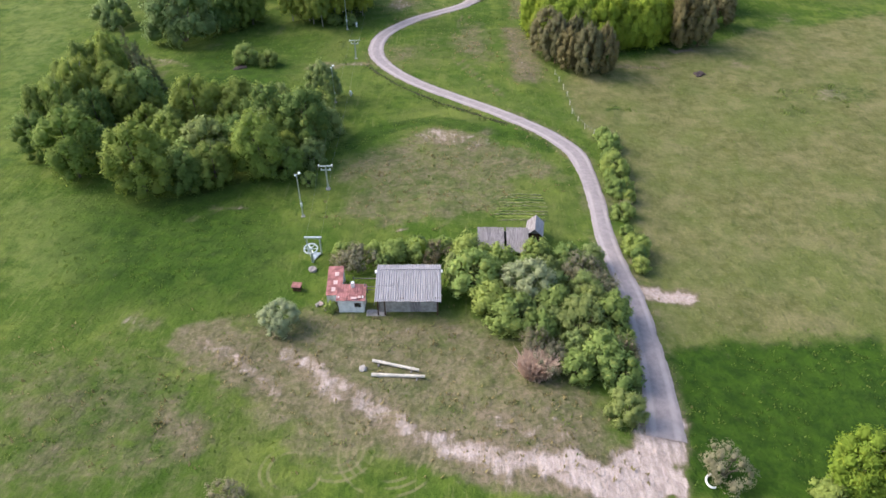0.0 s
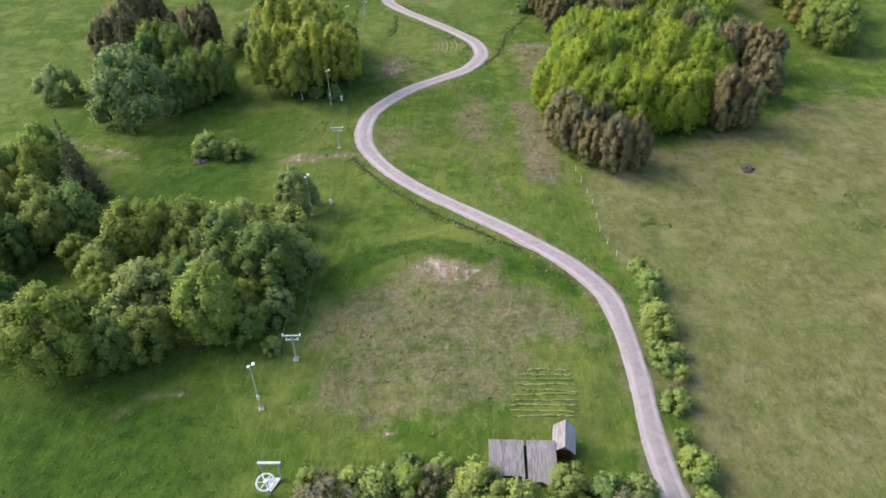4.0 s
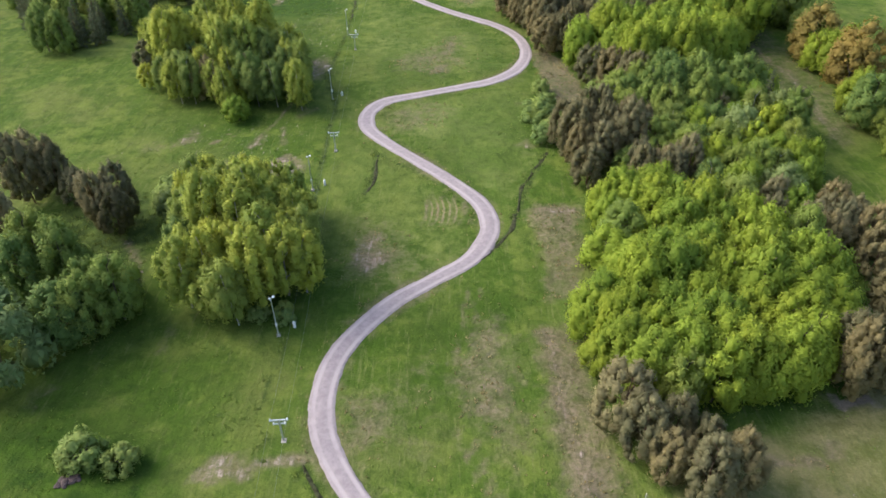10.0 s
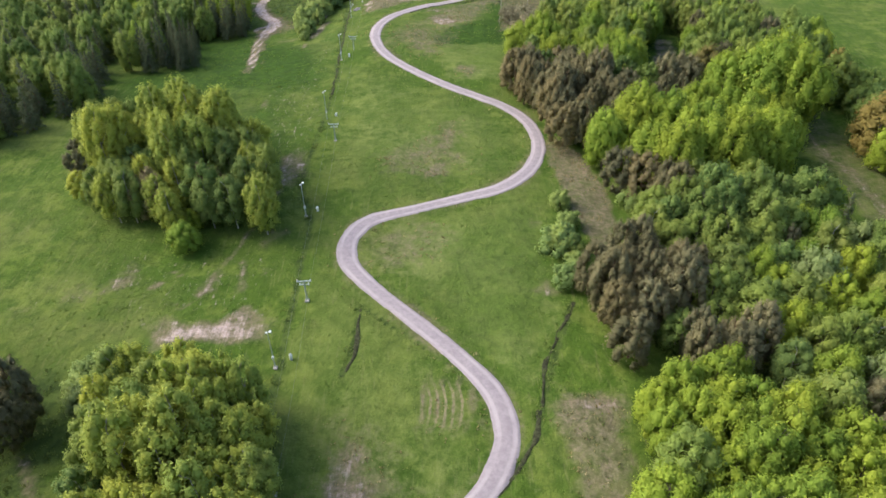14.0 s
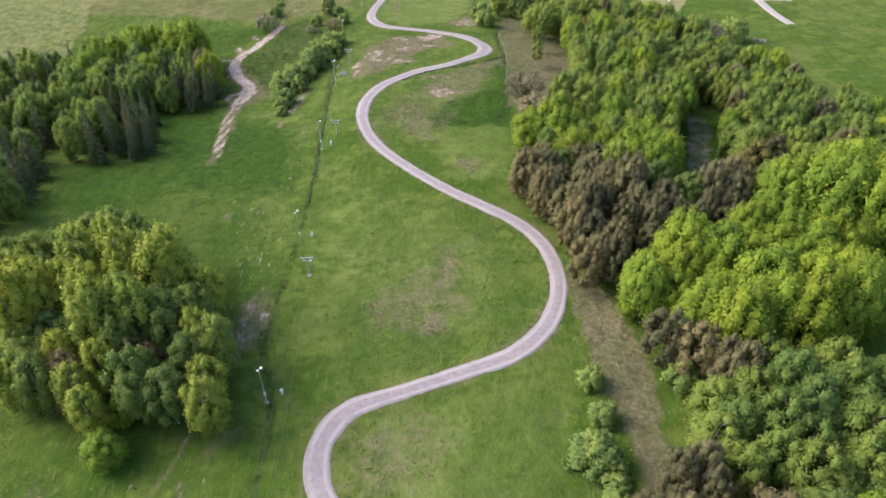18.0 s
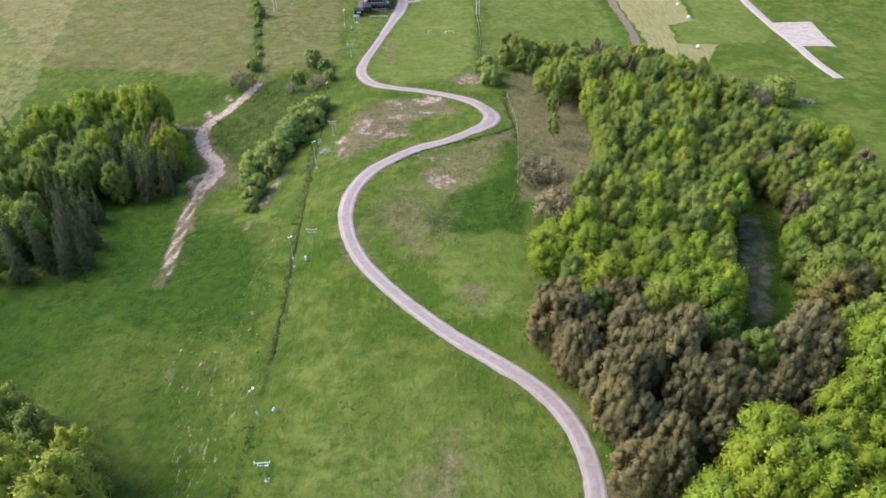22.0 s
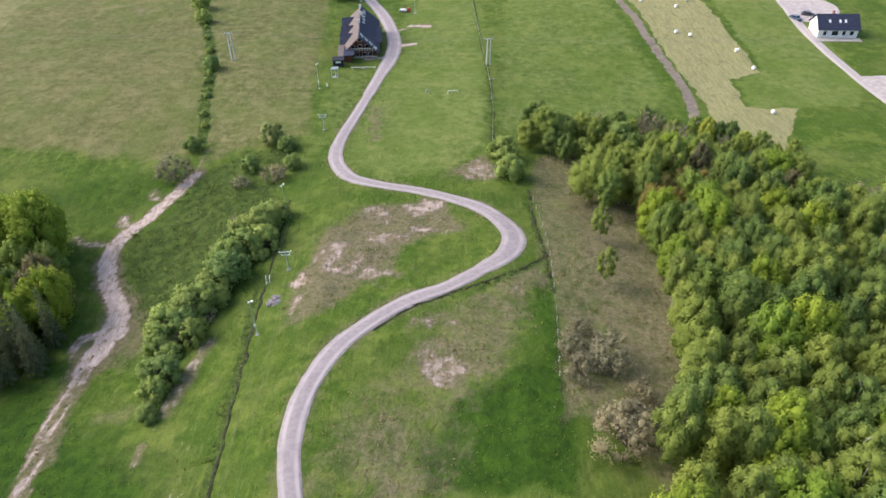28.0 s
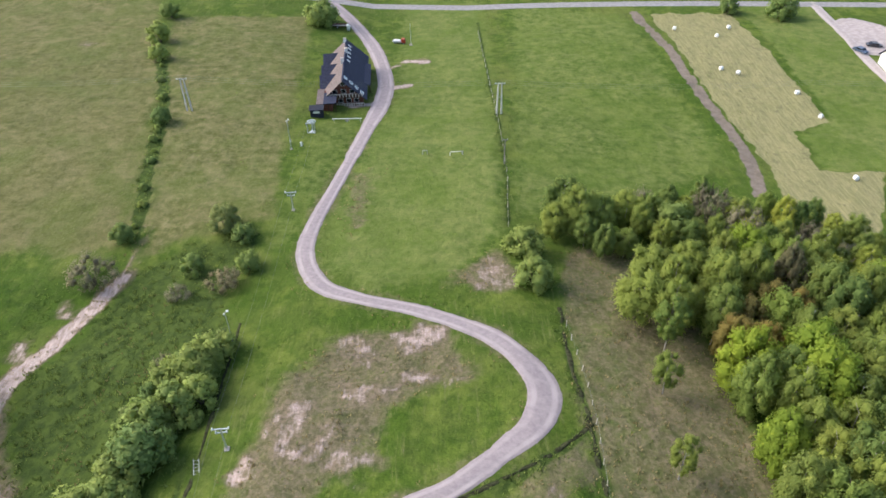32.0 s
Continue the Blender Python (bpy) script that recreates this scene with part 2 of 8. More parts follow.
area("dry", [(-20.4, 94.4), (-19.7, 100.5), (-11.5, 108.0), (-3.3, 113.8), (5.3, 109.9), (13.3, 106.4), (17.8, 100.9), (19.8, 95.0)], 2.5, 0.75)
area("dry", [(-18.2, 84.8), (-15.4, 98.8), (-8.5, 111.0), (2.8, 112.2), (9.5, 102.8), (10.6, 91.5), (5.8, 84.1), (-8.4, 80.3)], 3.0, 0.70)
blob("bare", -1.1, 111.3, 4.6, 2.4, 0.78)
blob("bare", 4.5, 108.1, 2.8, 1.6, 0.60)
blob("bare", -8.0, 107.6, 3.1, 1.8, 0.45)
blob("bare", 6.6, 98.3, 1.9, 0.6, 0.45)
blob("bare", -11.4, 96.0, 0.9, 1.1, 0.40)
blob("bare", -28.5, 143.2, 2.8, 1.9, 0.60)
blob("bare", 54.0, 155.3, 4.0, 2.1, 0.50)
blob("bare", 62.8, 146.5, 2.4, 1.9, 0.40)
blob("bare", -56.0, 155.5, 1.0, 3.8, 0.40)
blob("bare", -63.8, 145.4, 3.8, 1.7, 0.50)
blob("bare", -62.2, 137.8, 1.4, 2.3, 0.50)
blob("bare", -14.9, 185.7, 2.6, 3.2, 0.55)
blob("bare", 82.8, 178.0, 3.4, 5.9, 0.35)
blob("bare", -51.2, 226.8, 1.8, 0.7, 0.70)
blob("bare", -57.6, 227.9, 2.2, 1.9, 0.60)
blob("bare", -42.2, 224.6, 1.1, 1.4, 0.75)
blob("bare", -44.5, 222.0, 2.2, 0.8, 0.60)
stroke("bare", [(-42.2, 224.6), (-41.9, 229.4), (-39.6, 236.2), (-37.9, 244.5)], 0.50, 0.55)
stroke("bare", [(-36.4, 224.6), (-36.6, 228.0), (-37.8, 232.7)], 0.60, 0.65)
stroke("bare", [(-40.2, 248.5), (-37.5, 251.2), (-34.9, 256.3)], 0.90, 0.65)
blob("bare", -48.7, 230.3, 1.1, 1.1, 0.50)
blob("dry", -33.3, 240.8, 2.4, 3.4, 0.60)
blob("bare", -32.2, 230.4, 1.1, 0.9, 0.50)
# dark hollow in the pasture, laid in as a dark green spot
blob("lush_and_shade", 30.6, 123.3, 2.0, 0.9, 1.00)
blob("lush_and_shade", 25.5, 121.9, 2.0, 4.6, 0.50)
stroke("lush_and_shade", [(-18.4, 108.0), (-11.4, 114.7), (-3.4, 117.4), (5.5, 113.3), (13.8, 110.0), (16.2, 107.5)], 4.00, 0.70)
area("lush_and_shade", [(-9.6, 142.6), (8.3, 135.1), (22.3, 121.7), (21.9, 115.3), (14.9, 119.2), (3.8, 131.0)], 4.0, 0.50)
stroke("weed_and_shade", [(-19.1, 144.2), (-13.6, 136.2), (-7.1, 129.4), (-0.4, 123.5), (5.8, 119.0), (10.1, 116.0)], 0.55, 0.90)
stroke("weed_and_shade", [(-23.1, 145.8), (-26.0, 154.5), (-24.7, 166.3), (-24.8, 187.8), (-26.2, 208.7)], 0.50, 0.60)
area("dry", [(12.4, 166.1), (16.7, 166.2), (18.8, 149.4), (19.7, 135.5), (15.1, 133.9), (12.7, 145.8)], 1.5, 0.80)
area("dry", [(-14.8, 158.2), (-2.6, 164.0), (-0.4, 145.8), (-7.8, 142.5)], 3.0, 0.40)
area("dry", [(1.7, 166.1), (10.4, 168.2), (10.8, 145.7), (6.8, 139.5), (2.5, 149.1)], 2.0, 0.50)
stroke("bare", [(-81.1, 154.7), (-72.4, 149.2), (-63.9, 145.7), (-58.8, 143.8)], 0.90, 0.50)
blob("weed_and_shade", 76.9, 130.5, 10.5, 7.9, 0.55)
blob("soil", 77.5, 131.5, 8.5, 5.5, 0.42)
# second dark green spot on the same hollow
blob("weed_and_shade", 31.8, 123.6, 2.5, 0.8, 0.90)
area("dry", [(11.2, 168.1), (17.6, 168.2), (19.8, 149.9), (20.3, 136.6), (13.2, 135.5), (11.2, 149.7)], 2.0, 0.85)
area("dry", [(-16.3, 156.6), (-8.9, 157.8), (-1.4, 155.3), (-3.6, 145.6), (-9.4, 141.7), (-14.2, 144.7)], 3.0, 0.40)
blob("bare", -29.7, 143.2, 3.7, 2.1, 0.60)
blob("bare", -56.1, 155.6, 1.5, 1.4, 0.50)
blob("bare", -14.6, 185.8, 3.6, 2.7, 0.65)
blob("bare", -43.3, 164.4, 1.8, 3.4, 0.35)
stroke("dry", [(2.0, 177.2), (-0.3, 161.4), (-0.2, 149.8), (3.0, 140.8), (7.4, 132.3), (9.0, 128.5)], 0.30, 0.72)
stroke("dry", [(3.9, 177.2), (1.4, 161.4), (1.4, 149.8), (4.4, 140.8), (8.7, 132.2), (10.3, 128.5)], 0.30, 0.72)
area("dry", [(12.3, 200.7), (23.9, 202.1), (20.5, 175.0), (14.1, 174.2), (14.7, 187.5)], 1.5, 0.75)
blob("bare", 18.2, 199.3, 4.7, 1.8, 0.60)
blob("bare", -14.9, 187.3, 3.3, 3.0, 0.68)
blob("bare", -38.8, 215.3, 9.7, 3.3, 0.90)
blob("bare", -32.0, 215.1, 2.9, 2.3, 0.60)
blob("bare", -58.0, 229.2, 2.7, 3.6, 0.40)
blob("bare", -64.1, 225.9, 2.1, 2.6, 0.35)
blob("bare", -42.1, 226.8, 1.6, 3.5, 0.40)
blob("bare", -73.3, 221.1, 3.0, 2.0, 0.30)
blob("bare", 16.0, 223.6, 1.5, 1.7, 0.40)
stroke("dry", [(-5.5, 204.7), (-4.7, 198.6), (-6.0, 194.6)], 0.28, 0.75)
stroke("dry", [(-3.7, 204.7), (-3.0, 198.5), (-4.3, 194.5)], 0.28, 0.75)
stroke("dry", [(-1.9, 204.7), (-1.3, 198.5), (-2.7, 194.5)], 0.28, 0.75)
stroke("dry", [(-0.2, 204.7), (0.4, 198.5), (-1.0, 194.5)], 0.28, 0.75)
stroke("dry", [(1.6, 204.6), (2.1, 198.5), (0.6, 194.5)], 0.28, 0.75)
stroke("dry", [(3.4, 204.6), (3.8, 198.4), (2.3, 194.4)], 0.28, 0.75)
stroke("dry", [(5.2, 204.6), (5.5, 198.4), (3.9, 194.4)], 0.28, 0.75)
stroke("weed_and_shade", [(19.7, 221.2), (15.9, 211.3), (12.3, 200.7), (10.3, 193.8), (7.0, 188.5), (3.7, 185.6)], 0.50, 0.95)
stroke("weed_and_shade", [(-15.6, 219.9), (-15.6, 213.1), (-17.1, 204.9)], 0.50, 0.90)
stroke("weed_and_shade", [(-16.3, 221.5), (-11.0, 216.0), (-4.2, 210.1), (1.2, 204.6)], 0.45, 0.80)
stroke("weed_and_shade", [(-33.5, 265.0), (-27.5, 245.3), (-27.2, 231.4), (-26.7, 214.9), (-26.7, 201.4), (-26.3, 190.1), (-25.0, 175.5)], 0.90, 0.85)
blob("bare", -34.0, 265.9, 2.7, 7.2, 0.65)
blob("bare", -57.9, 227.6, 2.5, 2.1, 0.42)
blob("bare", -42.8, 226.1, 1.7, 2.1, 0.45)
blob("bare", -64.0, 224.8, 1.6, 2.0, 0.40)
blob("bare", -1.7, 264.4, 2.1, 1.4, 0.35)
blob("bare", 15.7, 224.5, 1.6, 1.8, 0.40)
blob("bare", 15.3, 242.9, 1.1, 2.0, 0.40)
blob("bare", -46.5, 298.6, 1.3, 2.6, 0.35)
blob("bare", 28.9, 261.8, 1.6, 2.0, 0.50)
stroke("bare", [(84.1, 282.1), (84.7, 268.6), (86.5, 258.2), (84.4, 239.9), (83.4, 227.3)], 2.20, 0.45)
area("dry", [(83.3, 288.7), (93.4, 295.6), (93.2, 269.9), (94.0, 254.2), (91.7, 234.6), (82.8, 218.9), (81.0, 229.1), (79.1, 245.1), (78.8, 267.3)], 2.0, 0.55)
# shade under the left trees, painted with the dark weed colour
area("weed_and_shade", [(-70.9, 202.5), (-59.7, 207.5), (-53.1, 197.3), (-51.2, 184.6), (-48.3, 172.7), (-60.0, 172.9), (-76.2, 202.6)], 3.0, 0.80)
stroke("bare", [(-58.2, 191.8), (-53.5, 184.7), (-50.3, 174.1)], 1.20, 0.50)
stroke("bare", [(-33.2, 267.6), (-34.4, 262.4), (-36.0, 254.5), (-37.7, 250.9)], 1.00, 0.55)
area("dry", [(-15.0, 272.0), (0.7, 273.5), (5.9, 265.9), (-3.8, 259.4), (-14.3, 261.3)], 3.0, 0.60)
area("dry", [(-10.2, 345.8), (8.4, 368.3), (2.3, 334.0), (-6.8, 327.3)], 3.0, 0.50)
area("dry", [(-14.5, 237.2), (-7.6, 246.0), (-0.1, 243.2), (-1.2, 232.2), (-10.4, 226.0)], 3.0, 0.40)
stroke("dry", [(24.5, 273.6), (25.3, 259.3), (26.6, 245.7), (28.7, 234.3), (28.7, 227.6)], 5.00, 0.85)
stroke("dry", [(25.7, 271.3), (28.0, 260.0), (28.9, 252.2), (28.3, 243.5)], 6.00, 0.90)
blob("dry", -3.4, 271.4, 8.7, 5.4, 0.60)
blob("bare", -1.5, 264.3, 2.0, 1.5, 0.40)
blob("bare", -34.2, 266.2, 1.9, 5.7, 0.60)
blob("bare", -46.6, 299.6, 0.9, 3.0, 0.50)
area("dry", [(22.4, 430.1), (38.3, 440.7), (38.3, 393.3), (34.3, 356.0), (30.0, 335.1), (22.4, 345.7), (18.6, 355.1), (20.5, 399.7)], 2.0, 0.78)
area("dry", [(20.7, 409.5), (36.5, 430.6), (35.3, 402.5), (38.6, 376.3), (33.8, 347.7), (16.7, 347.4), (19.8, 375.4), (18.6, 393.8)], 1.5, 0.78)
area("dry", [(21.3, 424.6), (34.3, 427.3), (34.8, 407.0), (38.3, 388.6), (38.6, 377.6), (21.6, 377.2), (20.6, 394.2), (20.2, 411.8)], 1.5, 0.78)
# broad areas, mostly darker green, over the left meadows
area("lush_and_shade", [(-68.7, 159.4), (-46.5, 170.1), (-25.2, 164.2), (-24.2, 149.9), (-33.2, 139.9), (-52.5, 128.3)], 6.0, 0.50)
area("lush_and_shade", [(-92.7, 320.7), (-58.0, 331.3), (-33.3, 301.8), (-30.1, 264.0), (-64.6, 265.4)], 8.0, 0.60)
area("lush_and_shade", [(-78.4, 250.5), (-49.4, 252.3), (-31.7, 242.9), (-29.7, 224.5), (-45.4, 214.0), (-60.4, 214.4)], 8.0, 0.45)
area("lush_and_shade", [(-104.3, 268.7), (-77.8, 255.0), (-58.3, 247.2), (-58.2, 232.9), (-88.7, 237.7)], 8.0, 0.40)
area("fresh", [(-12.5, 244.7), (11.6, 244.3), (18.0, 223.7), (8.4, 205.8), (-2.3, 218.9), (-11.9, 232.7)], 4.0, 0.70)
area("lush_and_shade", [(-23.5, 277.6), (0.3, 264.9), (16.0, 271.1), (14.4, 258.7), (-8.4, 250.6), (-20.0, 250.8)], 6.0, 0.50)
area("lush_and_shade", [(-93.5, 366.8), (-59.9, 357.5), (-37.1, 343.4), (-31.4, 305.4), (-61.6, 306.9)], 6.0, 0.85)
area("lush_and_shade", [(-65.0, 152.2), (-49.7, 154.4), (-30.3, 148.8), (-32.7, 138.1), (-33.1, 128.3), (-52.5, 128.3)], 6.0, 0.75)
stroke("bare", [(22.8, 69.2), (24.5, 68.0), (26.9, 67.5), (30.4, 67.0)], 2.60, 1.20)
area("fresh", [(-10.5, 593.0), (17.0, 590.7), (15.5, 474.2), (13.0, 438.9), (2.0, 420.7), (-13.6, 419.6), (-21.3, 426.6), (-23.0, 440.2), (-17.4, 466.4), (-11.3, 506.2)], 4.0, 0.85)
area("fresh", [(-30.9, 490.7), (-19.3, 489.8), (-22.3, 463.9), (-26.4, 440.5), (-29.6, 432.9), (-32.8, 433.3), (-32.3, 463.5)], 3.0, 0.50)
area("fresh", [(-29.4, 322.2), (-10.6, 306.9), (11.9, 291.0), (18.7, 276.8), (14.7, 261.0), (-3.4, 254.6), (-19.8, 248.8), (-26.7, 272.2)], 8.0, 0.50)
area("fresh", [(-23.8, 232.0), (-0.2, 210.4), (6.5, 182.1), (-6.0, 169.6), (-18.0, 179.0), (-27.9, 206.3)], 6.0, 0.40)
area("fresh", [(-14.8, 234.7), (14.6, 254.3), (19.7, 220.5), (10.9, 201.3), (-0.2, 212.8)], 5.0, 0.60)
area("fresh", [(-125.9, 191.4), (-95.8, 191.2), (-88.2, 139.2), (-79.9, 105.4)], 6.0, 0.50)
area("fresh", [(-71.6, 89.9), (-42.3, 90.6), (-23.0, 78.7), (-22.1, 65.9), (-33.6, 67.8), (-57.9, 64.6)], 6.0, 0.60)
area("fresh", [(-9.6, 142.6), (8.3, 135.1), (22.3, 121.7), (22.6, 115.3), (12.0, 120.1), (-0.4, 132.3)], 4.0, 0.50)
stroke("sand", [(-9.3, 532.8), (-3.2, 531.5)], 2.40, 0.95)
stroke("sand", [(-14.7, 526.9), (-11.4, 529.5)], 2.00, 0.60)
stroke("sand", [(-13.1, 511.5), (-8.1, 513.3)], 2.60, 0.95)
stroke("sand", [(-22.9, 500.1), (-16.8, 499.9)], 2.40, 0.95)
area("weed_and_shade", [(-141.4, 541.4), (-86.1, 539.6), (-74.0, 493.5), (-96.7, 478.8), (-108.2, 473.1)], 8.0, 0.42)
stroke("dry", [(-57.7, 427.2), (-60.2, 420.2), (-64.6, 409.9), (-68.5, 402.9), (-68.7, 398.2)], 3.60, 0.85)
for off in (-1.25, 0.0, 1.15):
    stroke("sand", [(-57.7 + 0.5 * off, 427.2), (-60.2 + 0.9 * off, 420.2), (-64.6 + off, 409.9), (-68.3 + off, 402.9), (-68.7 + off, 397.2)], 0.55, 1.15)
stroke("sand", [(-58.0, 432.9), (-58.1, 426.4)], 0.70, 0.60)
stroke("sand", [(-78.6, 404.7), (-73.9, 402.2), (-69.2, 402.6)], 1.20, 0.70)
blob("sand", -70.2, 409.5, 2.3, 2.3, 0.70)
blob("sand", -65.0, 418.9, 2.1, 2.1, 0.70)
stroke("dry", [(-68.4, 396.4), (-64.4, 387.7), (-59.9, 381.8), (-58.2, 373.4), (-60.1, 365.0)], 6.0, 0.9)
for off in (-1.6, -0.4, 0.9):
    stroke("sand", [(-68.0 + off, 396.4), (-64.4 + off, 387.7), (-60.2 + off, 381.8), (-58.6 + 1.3 * off, 373.4), (-60.3 + off, 365.0)], 0.75, 1.2)
blob("sand", -61.0, 377.1, 3.0, 5.6, 0.62)
stroke("sand", [(-64.0, 368.6), (-64.5, 373.8), (-61.5, 374.1)], 1.60, 0.75)
stroke("sand", [(-59.6, 367.0), (-59.4, 357.0), (-58.4, 346.3), (-57.2, 337.9), (-56.0, 328.3)], 0.55, 0.80)
stroke("sand", [(-61.4, 367.0), (-61.1, 357.0), (-60.1, 346.3), (-58.9, 337.9), (-57.6, 330.3)], 0.60, 0.85)
stroke("dry", [(-60.5, 368.0), (-60.2, 357.0), (-59.2, 346.3), (-58.0, 337.9), (-56.8, 324.3)], 2.40, 0.75)
stroke("dry", [(-61.1, 366.1), (-59.6, 358.3), (-63.3, 372.9), (-58.0, 346.1)], 4.00, 0.70)
blob("dry", -56.0, 377.6, 4.7, 12.0, 0.80)
blob("bare", -58.6, 383.7, 2.2, 2.2, 0.60)
blob("bare", -49.5, 370.4, 2.4, 3.1, 0.60)
stroke("dry", [(-58.0, 427.0), (-58.4, 436.2), (-58.9, 442.5)], 0.40, 0.80)
stroke("dry", [(-56.5, 426.8), (-56.7, 436.1), (-57.3, 442.4)], 0.40, 0.80)
area("lush_and_shade", [(-92.7, 320.7), (-79.5, 340.8), (-70.8, 367.5), (-63.9, 369.8), (-61.0, 352.6), (-57.7, 322.5), (-62.6, 304.1), (-77.5, 291.5)], 5.0, 0.75)
area("fleck", [(23.3, 143.8), (38.8, 150.2), (59.3, 150.3), (48.9, 129.1), (24.0, 128.8)], 5.0, 0.5)
area("fleck", [(-51.6, 303.4), (-41.9, 326.8), (-39.9, 373.6), (-32.9, 374.3), (-27.6, 290.0), (-29.3, 264.0), (-41.5, 264.5)], 5.0, 0.60)
area("fleck", [(-86.7, 233.8), (-60.6, 236.9), (-29.3, 227.9), (-26.7, 201.4), (-43.2, 207.0), (-79.6, 219.7)], 6.0, 0.50)
area("fleck", [(-60.7, 125.5), (-48.5, 142.5), (-26.3, 142.6), (-25.0, 158.2), (-43.6, 158.3), (-74.6, 142.4)], 6.0, 0.40)
area("fleck", [(-75.5, 244.8), (-42.5, 238.4), (-34.7, 248.5), (-27.6, 230.7), (-28.2, 213.4), (-60.4, 214.4)], 6.0, 0.55)
stroke("bare", [(-39.5, 369.3), (-41.1, 361.7), (-42.3, 352.9)], 2.00, 0.60)
stroke("bare", [(-43.5, 346.6), (-43.7, 343.6)], 1.50, 0.50)
blob("dry", -4.1, 333.5, 5.0, 7.4, 0.75)
blob("dry", 5.7, 317.0, 3.2, 3.8, 0.75)
blob("dry", -8.2, 345.6, 3.9, 4.4, 0.75)
blob("bare", -0.2, 359.8, 3.5, 3.6, 0.85)
blob("bare", -4.1, 368.0, 1.7, 1.6, 0.50)
blob("bare", -53.0, 332.5, 1.0, 2.0, 0.40)
blob("bare", -50.1, 354.1, 2.3, 2.8, 0.40)
area("fresh", [(-2.4, 354.9), (16.1, 360.3), (18.3, 334.6), (15.7, 309.5), (-0.0, 309.7), (-1.5, 327.5)], 2.5, 0.60)
area("lush_and_shade", [(4.2, 364.9), (18.3, 366.5), (17.4, 335.5), (-3.6, 335.7), (-2.2, 350.5)], 2.5, 0.35)
stroke("lush_and_shade", [(17.7, 386.0), (17.7, 370.2), (17.6, 355.0)], 2.50, 0.80)
area("dry", [(-26.5, 369.2), (-25.1, 395.0), (-15.7, 407.4), (0.1, 410.0), (5.3, 398.8), (-7.2, 392.1), (-11.6, 381.2), (-19.1, 373.1)], 2.0, 0.95)
area("dry", [(15.9, 380.8), (15.8, 370.0), (8.9, 356.5), (-2.1, 352.9), (-7.6, 356.9), (-2.1, 367.7), (7.0, 376.4)], 3.0, 0.72)
blob("bare", -3.6, 406.2, 3.1, 2.6, 0.90)
blob("bare", -12.3, 403.8, 4.3, 3.2, 0.72)
blob("bare", -3.5, 397.0, 2.9, 1.7, 0.90)
blob("bare", 2.7, 398.3, 1.8, 2.3, 0.72)
blob("bare", -11.6, 395.5, 4.0, 1.7, 0.82)
blob("bare", -22.0, 390.6, 3.1, 3.6, 0.82)
blob("bare", -19.6, 385.2, 3.0, 1.7, 0.90)
blob("bare", -11.2, 382.7, 2.5, 2.6, 0.82)
blob("bare", -25.4, 381.0, 3.1, 2.6, 0.92)
blob("bare", -15.5, 388.4, 2.3, 1.5, 0.72)
blob("bare", -6.8, 396.5, 1.6, 1.7, 0.60)
blob("bare", 8.1, 423.5, 5.0, 4.3, 0.72)
area("dry", [(0.0, 419.1), (4.2, 425.7), (11.7, 430.9), (12.8, 425.5), (9.7, 418.8)], 1.5, 0.85)
area("dry", [(5.7, 377.1), (11.0, 381.3), (19.8, 387.8), (18.9, 377.2)], 1.0, 0.75)
blob("bare", 14.3, 375.8, 1.9, 1.4, 0.50)
blob("bare", -3.8, 368.3, 1.3, 1.0, 0.60)
blob("bare", 0.3, 359.2, 2.8, 3.1, 0.75)
stroke("weed_and_shade", [(-33.4, 378.5), (-31.9, 352.5), (-31.0, 331.3), (-29.2, 310.6)], 0.50, 0.95)
stroke("weed_and_shade", [(-34.6, 386.0), (-31.2, 330.5), (-29.9, 300.0), (-29.9, 292.6), (-30.7, 272.5), (-30.6, 253.4)], 0.55, 0.90)
stroke("weed_and_shade", [(14.7, 568.1), (15.5, 474.2), (13.5, 439.0)], 0.70, 0.85)
stroke("weed_and_shade", [(19.6, 414.0), (19.3, 401.0), (19.8, 390.0), (19.9, 377.3)], 0.60, 0.95)
stroke("weed_and_shade", [(19.8, 388.0), (11.7, 381.2), (5.7, 377.3)], 0.40, 0.90)
stroke("weed_and_shade", [(20.4, 388.9), (11.2, 382.0), (1.5, 376.6), (-5.7, 372.8), (-11.5, 367.3)], 0.40, 0.85)
stroke("weed_and_shade", [(-87.7, 548.2), (-70.8, 495.2), (-64.6, 463.3), (-59.9, 440.6)], 2.40, 0.95)
area("weed_and_shade", [(-56.9, 428.0), (-47.3, 436.7), (-34.7, 441.1), (-33.4, 432.9), (-36.5, 421.2), (-33.6, 406.1), (-37.8, 385.3), (-44.0, 372.7), (-48.9, 363.6), (-54.4, 377.1), (-64.1, 392.2), (-66.6, 401.9), (-60.8, 411.9)], 3.0, 0.75)
area("lush_and_shade", [(-97.0, 423.8), (-73.9, 429.1), (-58.8, 435.1), (-56.6, 426.9), (-63.6, 417.0), (-70.0, 402.1), (-88.2, 404.9)], 3.0, 0.60)
area("lush_and_shade", [(-64.2, 88.4), (-39.2, 93.6), (-27.3, 89.2), (-21.4, 75.5), (-21.6, 60.8), (-47.9, 60.1)], 8.0, 0.80)
# understorey darkness painted in as dark weed cover
area("weed_and_shade", [(-95.0, 197.1), (-71.4, 198.8), (-49.5, 179.5), (-50.0, 164.5), (-73.9, 159.4)], 5.0, 0.60)
blob("soil", 54.7, 154.9, 3.7, 1.8, 0.80)
blob("bare", 46.9, 145.8, 1.1, 2.0, 0.60)
stroke("dry", [(36.4, 145.0), (44.8, 145.3)], 1.20, 0.80)
